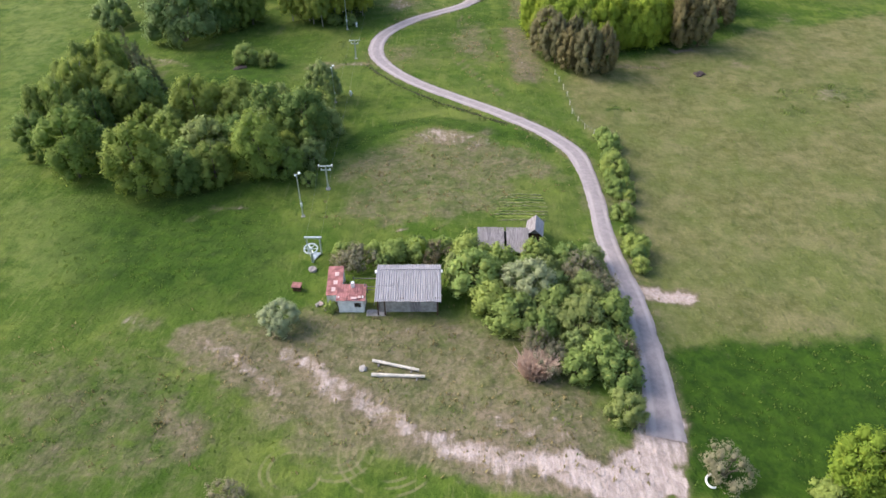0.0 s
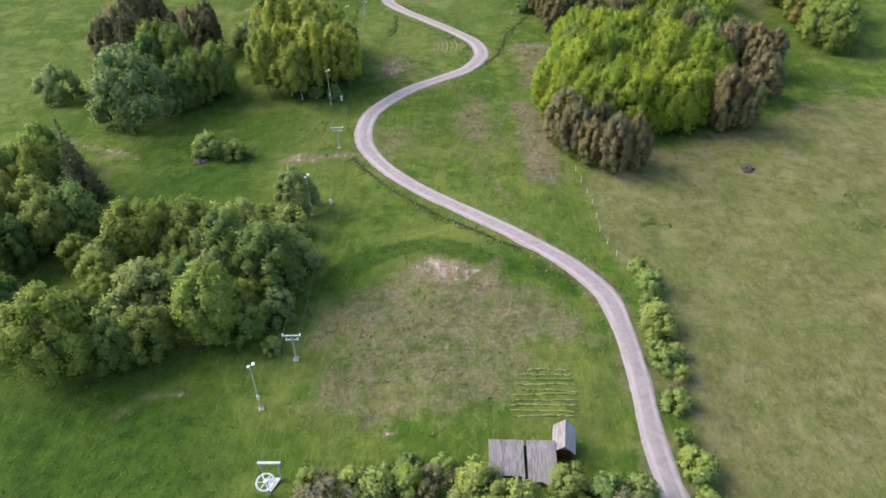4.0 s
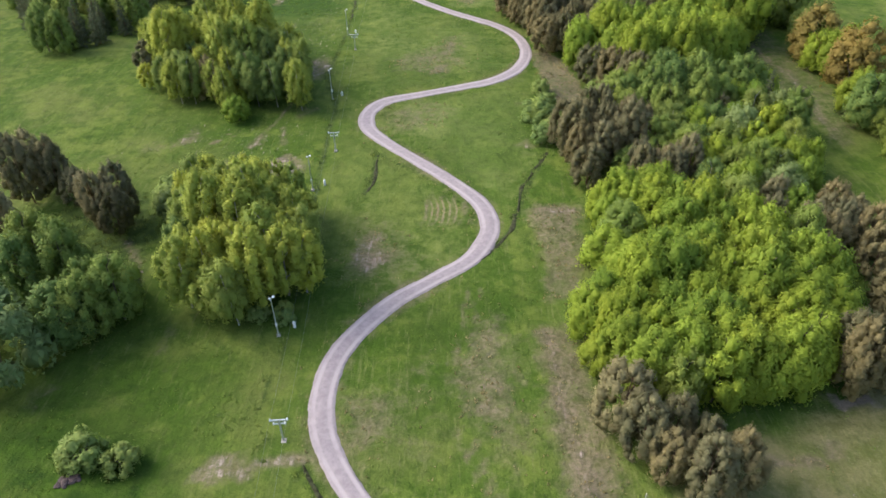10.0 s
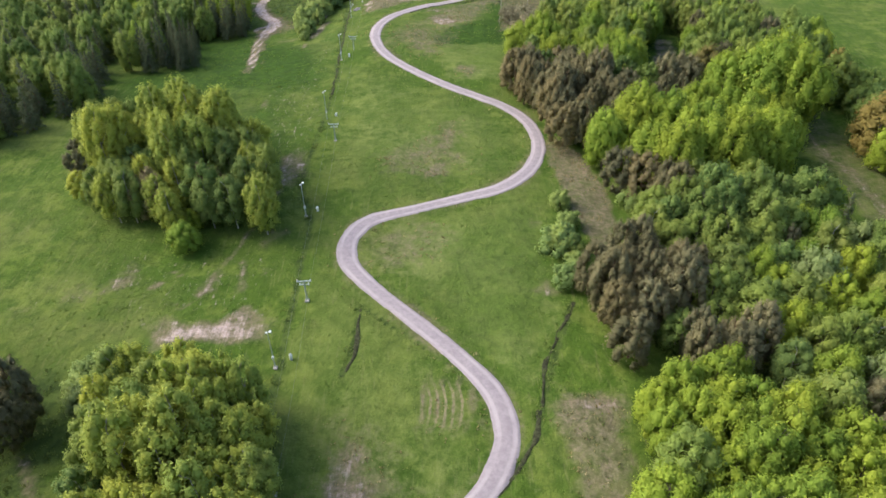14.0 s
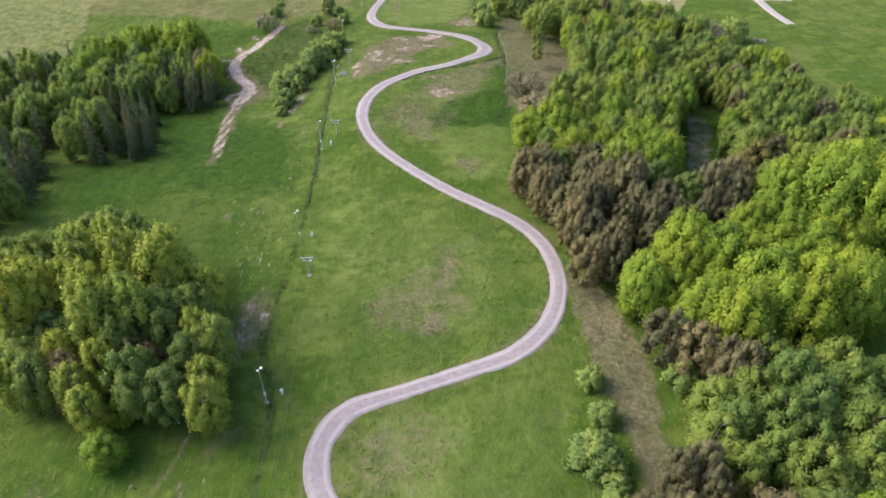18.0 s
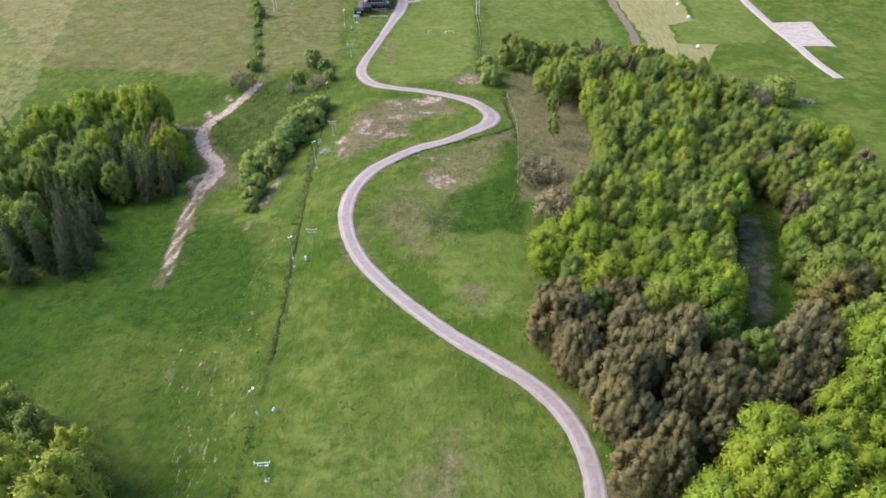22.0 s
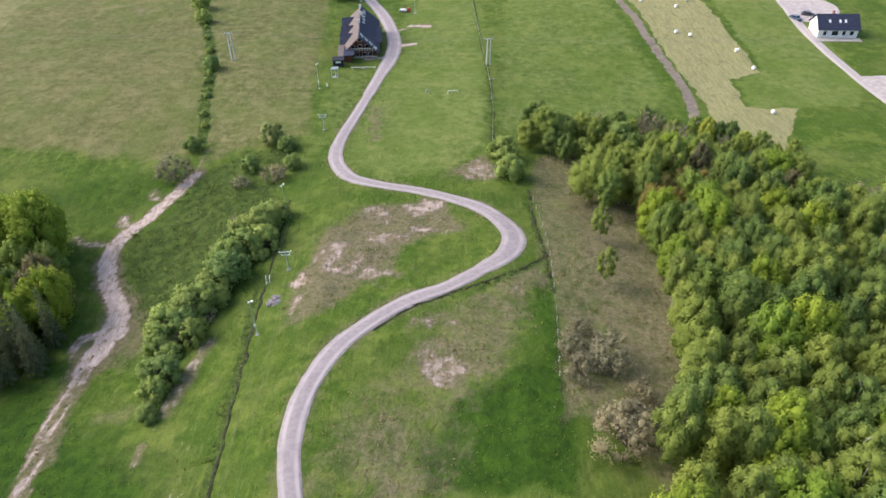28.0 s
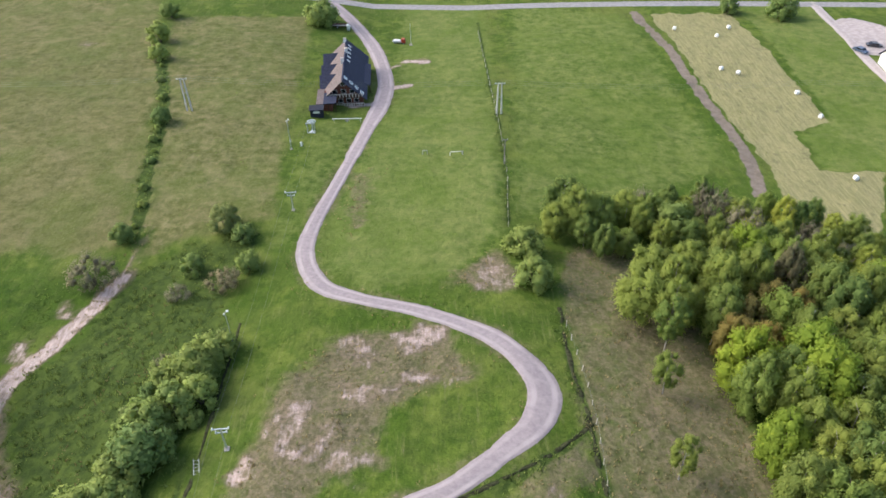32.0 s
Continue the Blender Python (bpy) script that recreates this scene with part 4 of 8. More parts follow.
def gravel(name, light, dark, rut):
    m = Mat(name, 0.95, 0.15)
    across = m.attr("across")[0]
    mid, fine, slow = m.noise(0.9, 5, 0.7), m.noise(0.09, 2), m.noise(5, 3)
    col = m.mix(m.ramp(mid, 0.3, 0.7), dark, light)
    d = m.mathop("ABSOLUTE", m.mathop("SUBTRACT", across, 0.54), 0)
    col = m.mix(m.mathop("MULTIPLY", m.ramp(d, 0.05, 0.24, 1, 0), m.ramp(slow, 0.3, 0.6, 0.2, 0.9)), col, rut)
    col = m.mix(m.ramp(m.mathop("ADD", across, m.mathop("MULTIPLY", mid, 0.5)), 1.08, 1.4, 0, 0.75), col, (0.19, 0.15, 0.1))
    col = m.mix(m.ramp(fine, 0.3, 0.75, 0, 0.3), col, dark)
    m.color(col)
    m.bump(fine, 0.5, 0.04)
    return m.m


n = len(ROAD_LINE)
way = np.gradient(ROAD_LINE, axis=0)
head = np.unwrap(np.arctan2(way[:, 1], way[:, 0]))
bend = np.abs(np.gradient(head)) / np.linalg.norm(way, axis=1)
bend = np.convolve(bend, np.ones(9) / 9, "same")
road = ribbon("road", ROAD_LINE, 3.3 + np.clip(12 * bend, 0, 1.5) + 0.9 * np.exp(-(((ROAD_LINE[:, 1] - 394) / 9) ** 2)) * (ROAD_LINE[:, 0] > 4) + 0.15 * np.sin(np.arange(n) * 0.11) + 0.7 * (ROAD_LINE[:, 1] > 470) + 1.2 * np.clip((ROAD_LINE[:, 1] - 485) / 10, 0, 1) + 0.09 * np.clip(58 - ROAD_LINE[:, 1], 0, 20), 0.10, 11)
tagged(road, "pale winding gravel road with two worn wheel tracks", "road", kind="structure")
GRAVEL = gravel("gravel", (0.36, 0.315, 0.32), (0.26, 0.225, 0.235), (0.45, 0.395, 0.395))
road.data.materials.append(GRAVEL)

# ---------------------------------------------------------------- trees and bushes


def leaf_mat(name, light, dark, odd, odd_share=0.12, warm=0.45, cool=0.2):
    """Foliage: a tone per plant, some yellower, some bluer, a tone per spray of leaves, some light through them."""
    m = Mat(name, 0.75, 0.25)
    own = m.rnd()
    other = m.mathop("FRACT", m.mathop("MULTIPLY", own, 7.31), 0)
    tone = m.mix(own, light, dark)
    tone = m.mix(m.ramp(other, 0.6, 1.0, 0, warm), tone, (light[0] * 1.25, light[1] * 1.05, light[2] * 0.9))
    tone = m.mix(m.ramp(other, 0.0, 0.4, cool, 0), tone, (dark[0] * 1.0, dark[1] * 1.25, dark[2] * 1.6))
    tone = m.mix(m.ramp(m.island(), 0.0, 1.0, 0, 0.4), tone, dark)
    tone = m.mix(m.ramp(m.island(), 1 - odd_share, 1.0, 0, 0.6), tone, odd)
    m.color(tone)
    thin = m.node("ShaderNodeBsdfTranslucent")
    m.link(tone, thin.inputs["Color"])
    both = m.node("ShaderNodeMixShader")
    both.inputs[0].default_value = 0.4
    m.link(m.bsdf.outputs[0], both.inputs[1])
    m.link(thin.outputs[0], both.inputs[2])
    m.link(both.outputs[0], m.t.nodes["Material Output"].inputs["Surface"])
    return m.m


def bark_mat(name, light, dark, size=0.25):
    m = Mat(name, 0.9, 0.1)
    v = m.place(False)
    m.color(m.mix(m.ramp(m.noise(size, 4, 0.7, v, (1, 1, 0.35)), 0.38, 0.62), dark, light))
    m.bump(m.noise(size * 0.4, 3, 0.6, v), 0.5, 0.03)
    return m.m


BARK = bark_mat("grey bark", (0.20, 0.17, 0.14), (0.09, 0.075, 0.06))
BIRCH_BARK = bark_mat("birch bark", (0.62, 0.6, 0.56), (0.2, 0.18, 0.16), 0.5)
PINE_BARK = bark_mat("pine bark", (0.22, 0.13, 0.08), (0.10, 0.07, 0.05))
# light, dark and odd leaf tones
LEAVES = {
    "maple": leaf_mat("bright leaves", (0.345, 0.43, 0.046), (0.185, 0.28, 0.036), (0.41, 0.45, 0.05), 0.12, 0.35),
    "broad": leaf_mat("green leaves", (0.275, 0.36, 0.07), (0.135, 0.21, 0.052), (0.34, 0.38, 0.08)),
    "birch": leaf_mat("birch leaves", (0.325, 0.385, 0.075), (0.145, 0.215, 0.055), (0.38, 0.41, 0.09), 0.12, 0.3),
    "sapling": leaf_mat("thin birch leaves", (0.34, 0.40, 0.075), (0.18, 0.25, 0.055), (0.40, 0.43, 0.09), 0.12, 0.3),
    # yellowish birch leaves, low sun on the crowns partly put into the colour
    "gold": leaf_mat("yellowish leaves, partly sunlit tone", (0.47, 0.50, 0.075), (0.27, 0.34, 0.065), (0.50, 0.51, 0.08), 0.12, 0.15, 0.2),
    "pine": leaf_mat("browned needles", (0.305, 0.275, 0.135), (0.14, 0.14, 0.068), (0.31, 0.245, 0.13), 0.2),
    "spruce": leaf_mat("dark needles", (0.155, 0.18, 0.085), (0.08, 0.105, 0.055), (0.17, 0.18, 0.085), 0.12, 0.2, 0.1),
    "willow": leaf_mat("greyish leaves", (0.31, 0.38, 0.13), (0.17, 0.24, 0.085), (0.36, 0.41, 0.17)),
    "silver": leaf_mat("silvery leaves", (0.50, 0.54, 0.33), (0.36, 0.41, 0.23), (0.56, 0.59, 0.38), 0.12, 0.1, 0.0),
    "olive": leaf_mat("budding orange leaves", (0.34, 0.27, 0.07), (0.20, 0.18, 0.055), (0.37, 0.26, 0.08), 0.2),
    "bush": leaf_mat("bush leaves", (0.37, 0.45, 0.115), (0.19, 0.275, 0.08), (0.42, 0.46, 0.12), 0.12, 0.25),
    "shrub": leaf_mat("bare twigs and buds", (0.36, 0.325, 0.20), (0.20, 0.19, 0.115), (0.40, 0.36, 0.22), 0.2),
}
# height over width, leaf count, leaf size, share of the height that is bare stem
FORM = {
    "maple": (1.3, 4900, 0.039, 0.03), "broad": (1.45, 4500, 0.040, 0.03), "birch": (1.95, 4700, 0.045, 0.14), "sapling": (2.5, 2400, 0.058, 0.24), "gold": (2.0, 4700, 0.043, 0.12), "pine": (1.75, 4600, 0.052, 0.06),
    "spruce": (2.4, 3400, 0.055, 0.02), "willow": (1.05, 3000, 0.044, 0.02), "silver": (1.1, 3600, 0.04, 0.06), "olive": (1.5, 3000, 0.046, 0.06), "bush": (0.95, 1500, 0.064, 0.0), "shrub": (0.9, 1400, 0.052, 0.0),
}
# number of leafy lobes, their half width and half height, how full the crown is low down, where it is widest
LOBES = {
    "maple": (38, 0.145, 0.185, 0.85, 0.42), "broad": (38, 0.13, 0.165, 0.8, 0.42), "birch": (28, 0.165, 0.215, 0.85, 0.5), "sapling": (26, 0.13, 0.2, 0.7, 0.4), "gold": (46, 0.115, 0.165, 0.8, 0.45), "pine": (60, 0.105, 0.16, 0.8, 0.42),
    "willow": (34, 0.125, 0.14, 0.9, 0.35), "silver": (40, 0.11, 0.12, 0.85, 0.42), "olive": (34, 0.125, 0.17, 0.75, 0.45), "bush": (20, 0.16, 0.17, 0.95, 0.3), "shrub": (26, 0.115, 0.17, 0.8, 0.45),
}


def shoots(rs, tall, z0):
    """Tiers of side branches on one stem: root, tip and thickness of each."""
    high = tall - z0
    out = []
    for i in range(15):
        f = (i + 0.5) / 15
        arms = max(2, int(8 * (1 - 0.75 * f)))
        turn = rs.uniform(0, 6.28)
        for k in range(arms):
            a = turn + 6.2832 * (k + rs.uniform(-0.25, 0.25)) / arms
            reach = (0.45 * (1 - f) ** 0.75 + 0.03) * rs.uniform(0.7, 1.08)
            z = z0 + high * (0.06 + 0.86 * f)
            root = Vector((0.15 * reach * math.cos(a), 0.15 * reach * math.sin(a), z))
            tip = Vector((reach * math.cos(a), reach * math.sin(a), max(0.03, z + (0.22 * f - 0.1) * (0.6 + reach))))
            out.append((root, tip, 0.075 * (1 - 0.45 * f)))
    out.append((Vector((0, 0, tall * 0.78)), Vector((0, 0, tall)), 0.05))
    return out


def lobes(kind, rs):
    """Leafy lobes of a crown one metre wide: centre, half width and half height of each."""
    tall, _, _, bare = FORM[kind]
    number, wide, high, low, belly = LOBES[kind]
    z0 = bare * tall
    lean = [rs.uniform(-0.05, 0.05), rs.uniform(-0.05, 0.05)]
    bulge = [rs.uniform(0, 6.28) for _ in range(3)]
    out = []
    for i in range(number):
        v = 1.0 - ((i + rs.uniform(0.1, 0.9)) / number) ** 0.8
        a = i * 2.39996 + rs.uniform(-0.35, 0.35)
        r = math.sqrt(max(0.0, 1 - ((v - belly) / (1 - belly)) ** 2)) if v > belly else low + (1 - low) * (v / belly) ** 0.7
        r *= 1 + 0.14 * math.sin(a + bulge[0]) + 0.10 * math.sin(2 * a + bulge[1] + 3 * v) + 0.08 * math.sin(3 * a + bulge[2] - 4 * v)
        k = rs.uniform(0.75, 1.25)
        w, h = wide * k, high * k * rs.uniform(0.85, 1.15)
        reach = max(0.0, 0.5 * r - 0.75 * w) * rs.uniform(0.8, 1.05)
        z = z0 + h * 0.8 + v * (tall - z0 - 1.75 * h) + rs.uniform(-0.03, 0.05)
        out.append(((reach * math.cos(a) + lean[0] * v, reach * math.sin(a) + lean[1] * v, z), w, h))
    return out


def unit(v):
    return v / (np.linalg.norm(v, axis=-1, keepdims=True) + 1e-9)


def leaves(nr, c, out, grow, size, wide):
    """Pointed leaf sprays at c that face out and grow along grow."""
    n = len(c)
    s = unit(np.cross(out, grow))
    l = np.cross(s, out)
    k = size * nr.uniform(0.6, 1.35, (n, 1))
    w = k * nr.uniform(0.30, 0.5, (n, 1)) * wide
    return np.stack([c - l * k * 0.45 + s * w, c - l * k * 0.45 - s * w, c + l * k * 0.75], 1)


def shell(c, w, h, taper, sides=6):
    """The shaded inside of a lobe."""
    verts = [(c[0], c[1], c[2] - h)]
    for f in (-0.55, 0.1, 0.65):
        q = math.sqrt(1 - f * f) * (1 - taper * f)
        verts += [(c[0] + w * q * math.cos(6.2832 * j / sides), c[1] + w * q * math.sin(6.2832 * j / sides), c[2] + h * f) for j in range(sides)]
    verts.append((c[0], c[1], c[2] + h))
    faces = []
    for j in range(sides):
        g = (j + 1) % sides
        faces.append((0, 1 + g, 1 + j))
        for i in range(2):
            faces.append((1 + i * sides + j, 1 + i * sides + g, 1 + (i + 1) * sides + g, 1 + (i + 1) * sides + j))
        faces.append((1 + 2 * sides + j, 1 + 2 * sides + g, 1 + 3 * sides))
    return verts, faces


def crown_mesh(kind, rs):
    tall, count, size, bare = FORM[kind]
    nr = np.random.RandomState(rs.randrange(10**6))
    verts, faces, normals = [], [], []

    def add(v, f, n):
        b = len(verts)
        verts.extend(v)
        normals.extend(n)
        faces.extend([tuple(b + k for k in p) for p in f])

    if kind == "spruce":
        limbs = shoots(rs, tall, bare * tall)
        bulk = np.array([(t - r).length * w for r, t, w in limbs])
        for (r, t, w), share in zip(limbs, bulk / bulk.sum()):
            n = max(8, int(count * share))
            axis = np.array(t - r)
            long = np.linalg.norm(axis)
            axis /= long
            f = nr.beta(1.5, 1.05, n)[:, None]
            d = nr.normal(size=(n, 3))
            d = unit(d - axis * (d @ axis)[:, None])
            swell = np.sqrt(np.clip(1 - np.abs(1.72 * f - 0.72) ** 2.2, 0.02, 1))
            c = np.array(r) + axis * long * f + d * w * swell * np.abs(nr.normal(0.8, 0.3, (n, 1)))
            out = unit(d * 0.75 * swell + axis * (0.2 + 0.7 * f * f) + np.array([0, 0, 0.5]) + 0.42 * nr.normal(size=(n, 3)))
            grow = 0.6 * axis + 0.6 * d + 0.7 * nr.normal(size=(n, 3)) - np.array([0, 0, 0.7])
            tri = leaves(nr, c, out, grow, size, 0.8).reshape(-1, 3)
            add(tri.tolist(), np.arange(n * 3).reshape(n, 3).tolist(), np.repeat(out, 3, 0).tolist())
    else:
        heads = lobes(kind, rs)
        bulk = np.array([w * (w + 2 * h) for _, w, h in heads])
        mid = np.array([0, 0, bare * tall + 0.35 * (1 - bare) * tall])
        taper = {"gold": 0.35, "birch": 0.12, "pine": 0.5, "maple": 0.3, "broad": 0.25}.get(kind, 0.15)
        tight = 0.45 if kind == "shrub" else 0.78 if kind == "pine" else 0.74
        for (c0, w, h), share in zip(heads, bulk / bulk.sum()):
            v, f = shell(c0, w * tight, h * tight, taper)
            add(v, f, unit(np.array(v) - np.array(c0)).tolist())
            n = int(count * share)
            away = unit(np.array(c0) * np.array([1, 1, 0]))
            d = unit(nr.normal(size=(3 * n, 3)) + 0.55 * away + np.array([0, 0, 0.45]))[:n]
            d[:, 2] = np.maximum(d[:, 2], -0.75)
            loose = 0.24 if kind in ("pine", "shrub") else 0.3 if kind == "gold" else 0.2
            thin = np.stack([1 - taper * d[:, 2], 1 - taper * d[:, 2], np.ones(n)], -1)
            c = np.array(c0) + d * thin * np.array([w, w, h]) * np.abs(nr.normal(1.0, loose, (n, 1)))
            face = unit(d / np.array([w, w, h]) * w + 0.8 * unit(c - mid) + np.array([0, 0, 0.35]))
            out = unit(face + 0.45 * nr.normal(size=(n, 3)))
            if kind in ("birch", "sapling", "willow"):  # hanging twigs
                grow = np.array([0, 0, -1.0]) + 0.35 * d + 0.35 * nr.normal(size=(n, 3))
            elif kind in ("pine", "shrub"):
                grow = d + np.array([0, 0, 0.7]) + 0.5 * nr.normal(size=(n, 3))
            else:
                grow = 0.6 * d + 0.3 * away + np.array([0, 0, 0.3]) + 0.7 * nr.normal(size=(n, 3))
            slim = {"birch": 0.75, "sapling": 0.7, "pine": 0.55, "shrub": 0.5}.get(kind, 1.0)
            tri = leaves(nr, c, out, grow, size * (1.15 if kind == "birch" else 1.0), slim).reshape(-1, 3)
            soft = unit(face + 0.25 * nr.normal(size=(n, 3)))
            add(tri.tolist(), np.arange(n * 3).reshape(n, 3).tolist(), np.repeat(soft, 3, 0).tolist())
    me = bpy.data.meshes.new("crown")
    me.from_pydata(verts, [], faces)
    me.polygons.foreach_set("use_smooth", np.ones(len(me.polygons), bool))
    me.normals_split_custom_set_from_vertices(normals)
    me.materials.append(LEAVES[kind])
    return me


def rod(bm, a, b, ra, rb, sides=6):
    """A tapered round bar from a to b."""
    a, b = Vector(a), Vector(b)
    q = (b - a).to_track_quat("Z", "Y")
    lo = [bm.verts.new(a + q @ Vector((ra * math.cos(6.2832 * i / sides), ra * math.sin(6.2832 * i / sides), 0))) for i in range(sides)]
    hi = [bm.verts.new(b + q @ Vector((rb * math.cos(6.2832 * i / sides), rb * math.sin(6.2832 * i / sides), 0))) for i in range(sides)]
    for i in range(sides):
        bm.faces.new((lo[i], lo[(i + 1) % sides], hi[(i + 1) % sides], hi[i]))
    bm.faces.new(hi)
    bm.faces.new(lo[::-1])


def tube(points, r, sides=5):
    """One round wire through points."""
    bm = bmesh.new()
    p = [Vector(v) for v in points]
    rows = []
    for i, v in enumerate(p):
        q = (p[min(i + 1, len(p) - 1)] - p[max(i - 1, 0)]).to_track_quat("Z", "Y")
        rows.append([bm.verts.new(v + q @ Vector((r * math.cos(6.2832 * k / sides), r * math.sin(6.2832 * k / sides), 0))) for k in range(sides)])
    for a, b in zip(rows[:-1], rows[1:]):
        for k in range(sides):
            bm.faces.new((a[k], a[(k + 1) % sides], b[(k + 1) % sides], b[k]))
    bm.faces.new(rows[0][::-1])
    bm.faces.new(rows[-1])
    return bm


def trunk_mesh(kind, rs):
    tall, _, _, bare = FORM[kind]
    bm = bmesh.new()
    stems = {"bush": 5, "shrub": 6, "willow": 3, "silver": 2, "birch": 1}.get(kind, 1)
    for s in range(stems):
        a = 6.28 * s / stems + rs.uniform(-0.4, 0.4)
        off = 0.0 if stems == 1 else 0.012
        spread = 0.0 if stems == 1 else 0.2
        r = (0.026 if stems == 1 else 0.015) * (0.9 if kind == "birch" else 1.0)
        p = Vector((off * math.cos(a), off * math.sin(a), -0.06))
        top = tall * (0.62 if stems > 1 else 0.8)
        for k in range(3):
            f = (k + 1) / 3
            q = Vector((off * math.cos(a) + spread * f * math.cos(a) + rs.uniform(-0.015, 0.015), off * math.sin(a) + spread * f * math.sin(a) + rs.uniform(-0.015, 0.015), top * f))
            rod(bm, p, q, r * (1 - 0.75 * k / 3), r * (1 - 0.75 * (k + 1) / 3))
            for b in range(2 if stems == 1 else 1):
                g = rs.uniform(0, 6.28)
                e = q + Vector((0.25 * math.cos(g) * (1 - 0.5 * f), 0.25 * math.sin(g) * (1 - 0.5 * f), 0.12 * tall))
                rod(bm, q, e, r * 0.4, r * 0.1, 5)
            p = q
    me = bpy.data.meshes.new("trunk")
    bm.to_mesh(me)
    bm.free()
    me.materials.append({"birch": BIRCH_BARK, "gold": BIRCH_BARK, "sapling": BIRCH_BARK, "pine": PINE_BARK, "spruce": PINE_BARK}.get(kind, BARK))
    return me


SPECIES = {
    "maple": ("maple_tree", "broadleaf tree with a lumpy bright yellow-green spring crown", "tree", "bright broadleaf trees"),
    "broad": ("broadleaf_tree", "medium green broadleaf tree with a dense rounded crown", "tree", "green broadleaf trees"),
    "birch": ("birch_tree", "slender birch with white stems and feathery yellow-green foliage", "tree", "birches"),
    "sapling": ("birch_tree", "young birch with bare white stem and thin drooping crown", "tree", "young birches"),
    "gold": ("birch_tree", "birch with white stem and yellowish spring foliage, partly sunlit tone", "tree", "yellow-green birches"),
    "pine": ("pine_tree", "pine with a ragged brownish grey-green crown", "tree", "browned pines"),
    "spruce": ("spruce_tree", "dark narrow spruce with drooping branches", "tree", "dark spruces"),
    "willow": ("willow_tree", "low spreading willow with soft grey-green foliage", "tree", "willows"),
    "silver": ("willow_tree", "silvery white willow with a round fine-leaved crown", "tree", "silver willows"),
    "olive": ("budding_tree", "rounded tree just coming into orange-brown leaf", "tree", "orange-brown trees"),
    "bush": ("bush", "rounded leafy green bush growing in rough grass", "bush", "green bushes"),
    "shrub": ("shrub", "sparse brownish shrub with thin twigs and few leaves", "bush", "brown shrubs"),
}
rs = random.Random(17)
PLANTS = {}
for kind, (name, label, category, group) in SPECIES.items():
    PLANTS[kind] = []
    for v in range(4 if kind in ("maple", "broad", "bush") else 3):
        PLANTS[kind].append((trunk_mesh(kind, rs), crown_mesh(kind, rs)))


# a shaded ride through the wood where nothing tall stands
GLADE = spline([(55.0, 303.0), (58.5, 315.0), (64.0, 330.0), (68.0, 344.0)], 2.0)


def plant(kind, rows):
    """Trees of one kind: x, y, height and crown width in metres."""
    name, label, category, group = SPECIES[kind]
    for x, y, h, w in rows:
        if np.hypot(GLADE[:, 0] - x, GLADE[:, 1] - y).min() < 5.5:
            continue
        w = max(w, h / (1.25 * FORM[kind][0]))
        trunk, crown = rs.choice(PLANTS[kind])
        gap = np.hypot(ROAD_LINE[:, 0] - x, ROAD_LINE[:, 1] - y)
        k, need = int(gap.argmin()), 2.2 + 0.42 * w
        if gap[k] < need:  # nothing overhangs the road
            x, y = x + (x - ROAD_LINE[k, 0]) * (need / gap[k] - 1), y + (y - ROAD_LINE[k, 1]) * (need / gap[k] - 1)
        tree = tagged(new(name), label, category, group)
        tree.matrix_world = pose(x, y, float(land(x, y)) - 0.15, rs.uniform(-3, 3), rs.uniform(-3, 3), rs.uniform(0, 360)) @ Matrix.Diagonal((w, w, h / FORM[kind][0], 1))
        for n, me in (("trunk", trunk), ("crown", crown)):
            new(n, me).parent = tree


plant("maple", [(39.2, 38.5, 8.3, 6.8), (40.2, 156, 10.2, 7.9), (31.5, 157.8, 11.7, 6.9), (33.8, 154.5, 12.9, 6.9), (37.1, 156.5, 13.1, 6.6), (35.0, 159.8, 12.5, 6.7), (22.9, 159.6, 11.4, 6.1), (25.3, 155.9, 12.5, 7.0), (29.2, 157.6, 13.4, 6.3), (27.1, 161.8, 11.3, 6.2), (47, 160, 11.9, 9.8), (20.3, 160.2, 7, 5.8), (32.4, 161.4, 12.5, 6.3), (36.8, 163.1, 11.8, 6.6), (35.6, 167.7, 11.7, 7.4), (30.8, 166.2, 11.3, 6.7), (42.2, 165.7, 11.3, 6.5), (44.7, 163.0, 11.8, 5.6), (47.8, 165.4, 12.6, 5.7), (44.9, 168.1, 10.3, 6.1), (24.3, 166.7, 11.0, 6.6), (21.4, 169.3, 10.7, 6.3), (19.1, 166.1, 11.2, 5.7), (22.0, 163.4, 12.2, 5.6), (54.4, 168.7, 10.2, 8), (40.0, 172.5, 12.2, 6.6), (44.5, 170.2, 15.1, 6.4), (46.5, 174.9, 14.9, 6.6), (42.0, 176.9, 11.8, 6.7), (27.3, 171.5, 14.3, 5.9), (31.5, 172.9, 14.6, 6.6), (30.2, 177.0, 13.1, 7.1), (26.0, 175.8, 11.8, 6.9), (53.2, 175.7, 13.3, 10.3), (34.1, 179.3, 11.1, 6.6), (32.9, 175.0, 10.8, 6.8), (37.0, 174.0, 12.9, 6.0), (38.6, 178.1, 12.9, 6.6), (24.6, 182.2, 9.2, 7.9), (46.3, 182.4, 12.1, 5.9), (49.6, 184.3, 12.7, 5.9), (47.7, 187.7, 12.4, 5.8), (44.1, 185.8, 10.4, 6.4), (39.9, 188.2, 13.2, 6.1), (36.6, 185.2, 13.2, 6.7), (40.3, 182.6, 10.4, 6.2), (43.2, 185.6, 12.1, 7.2), (33.4, 193.8, 12.2, 5.9), (32.9, 189.9, 12.2, 6.6), (36.8, 189.4, 11.9, 6.6), (37.7, 193.6, 11.7, 6.8)])
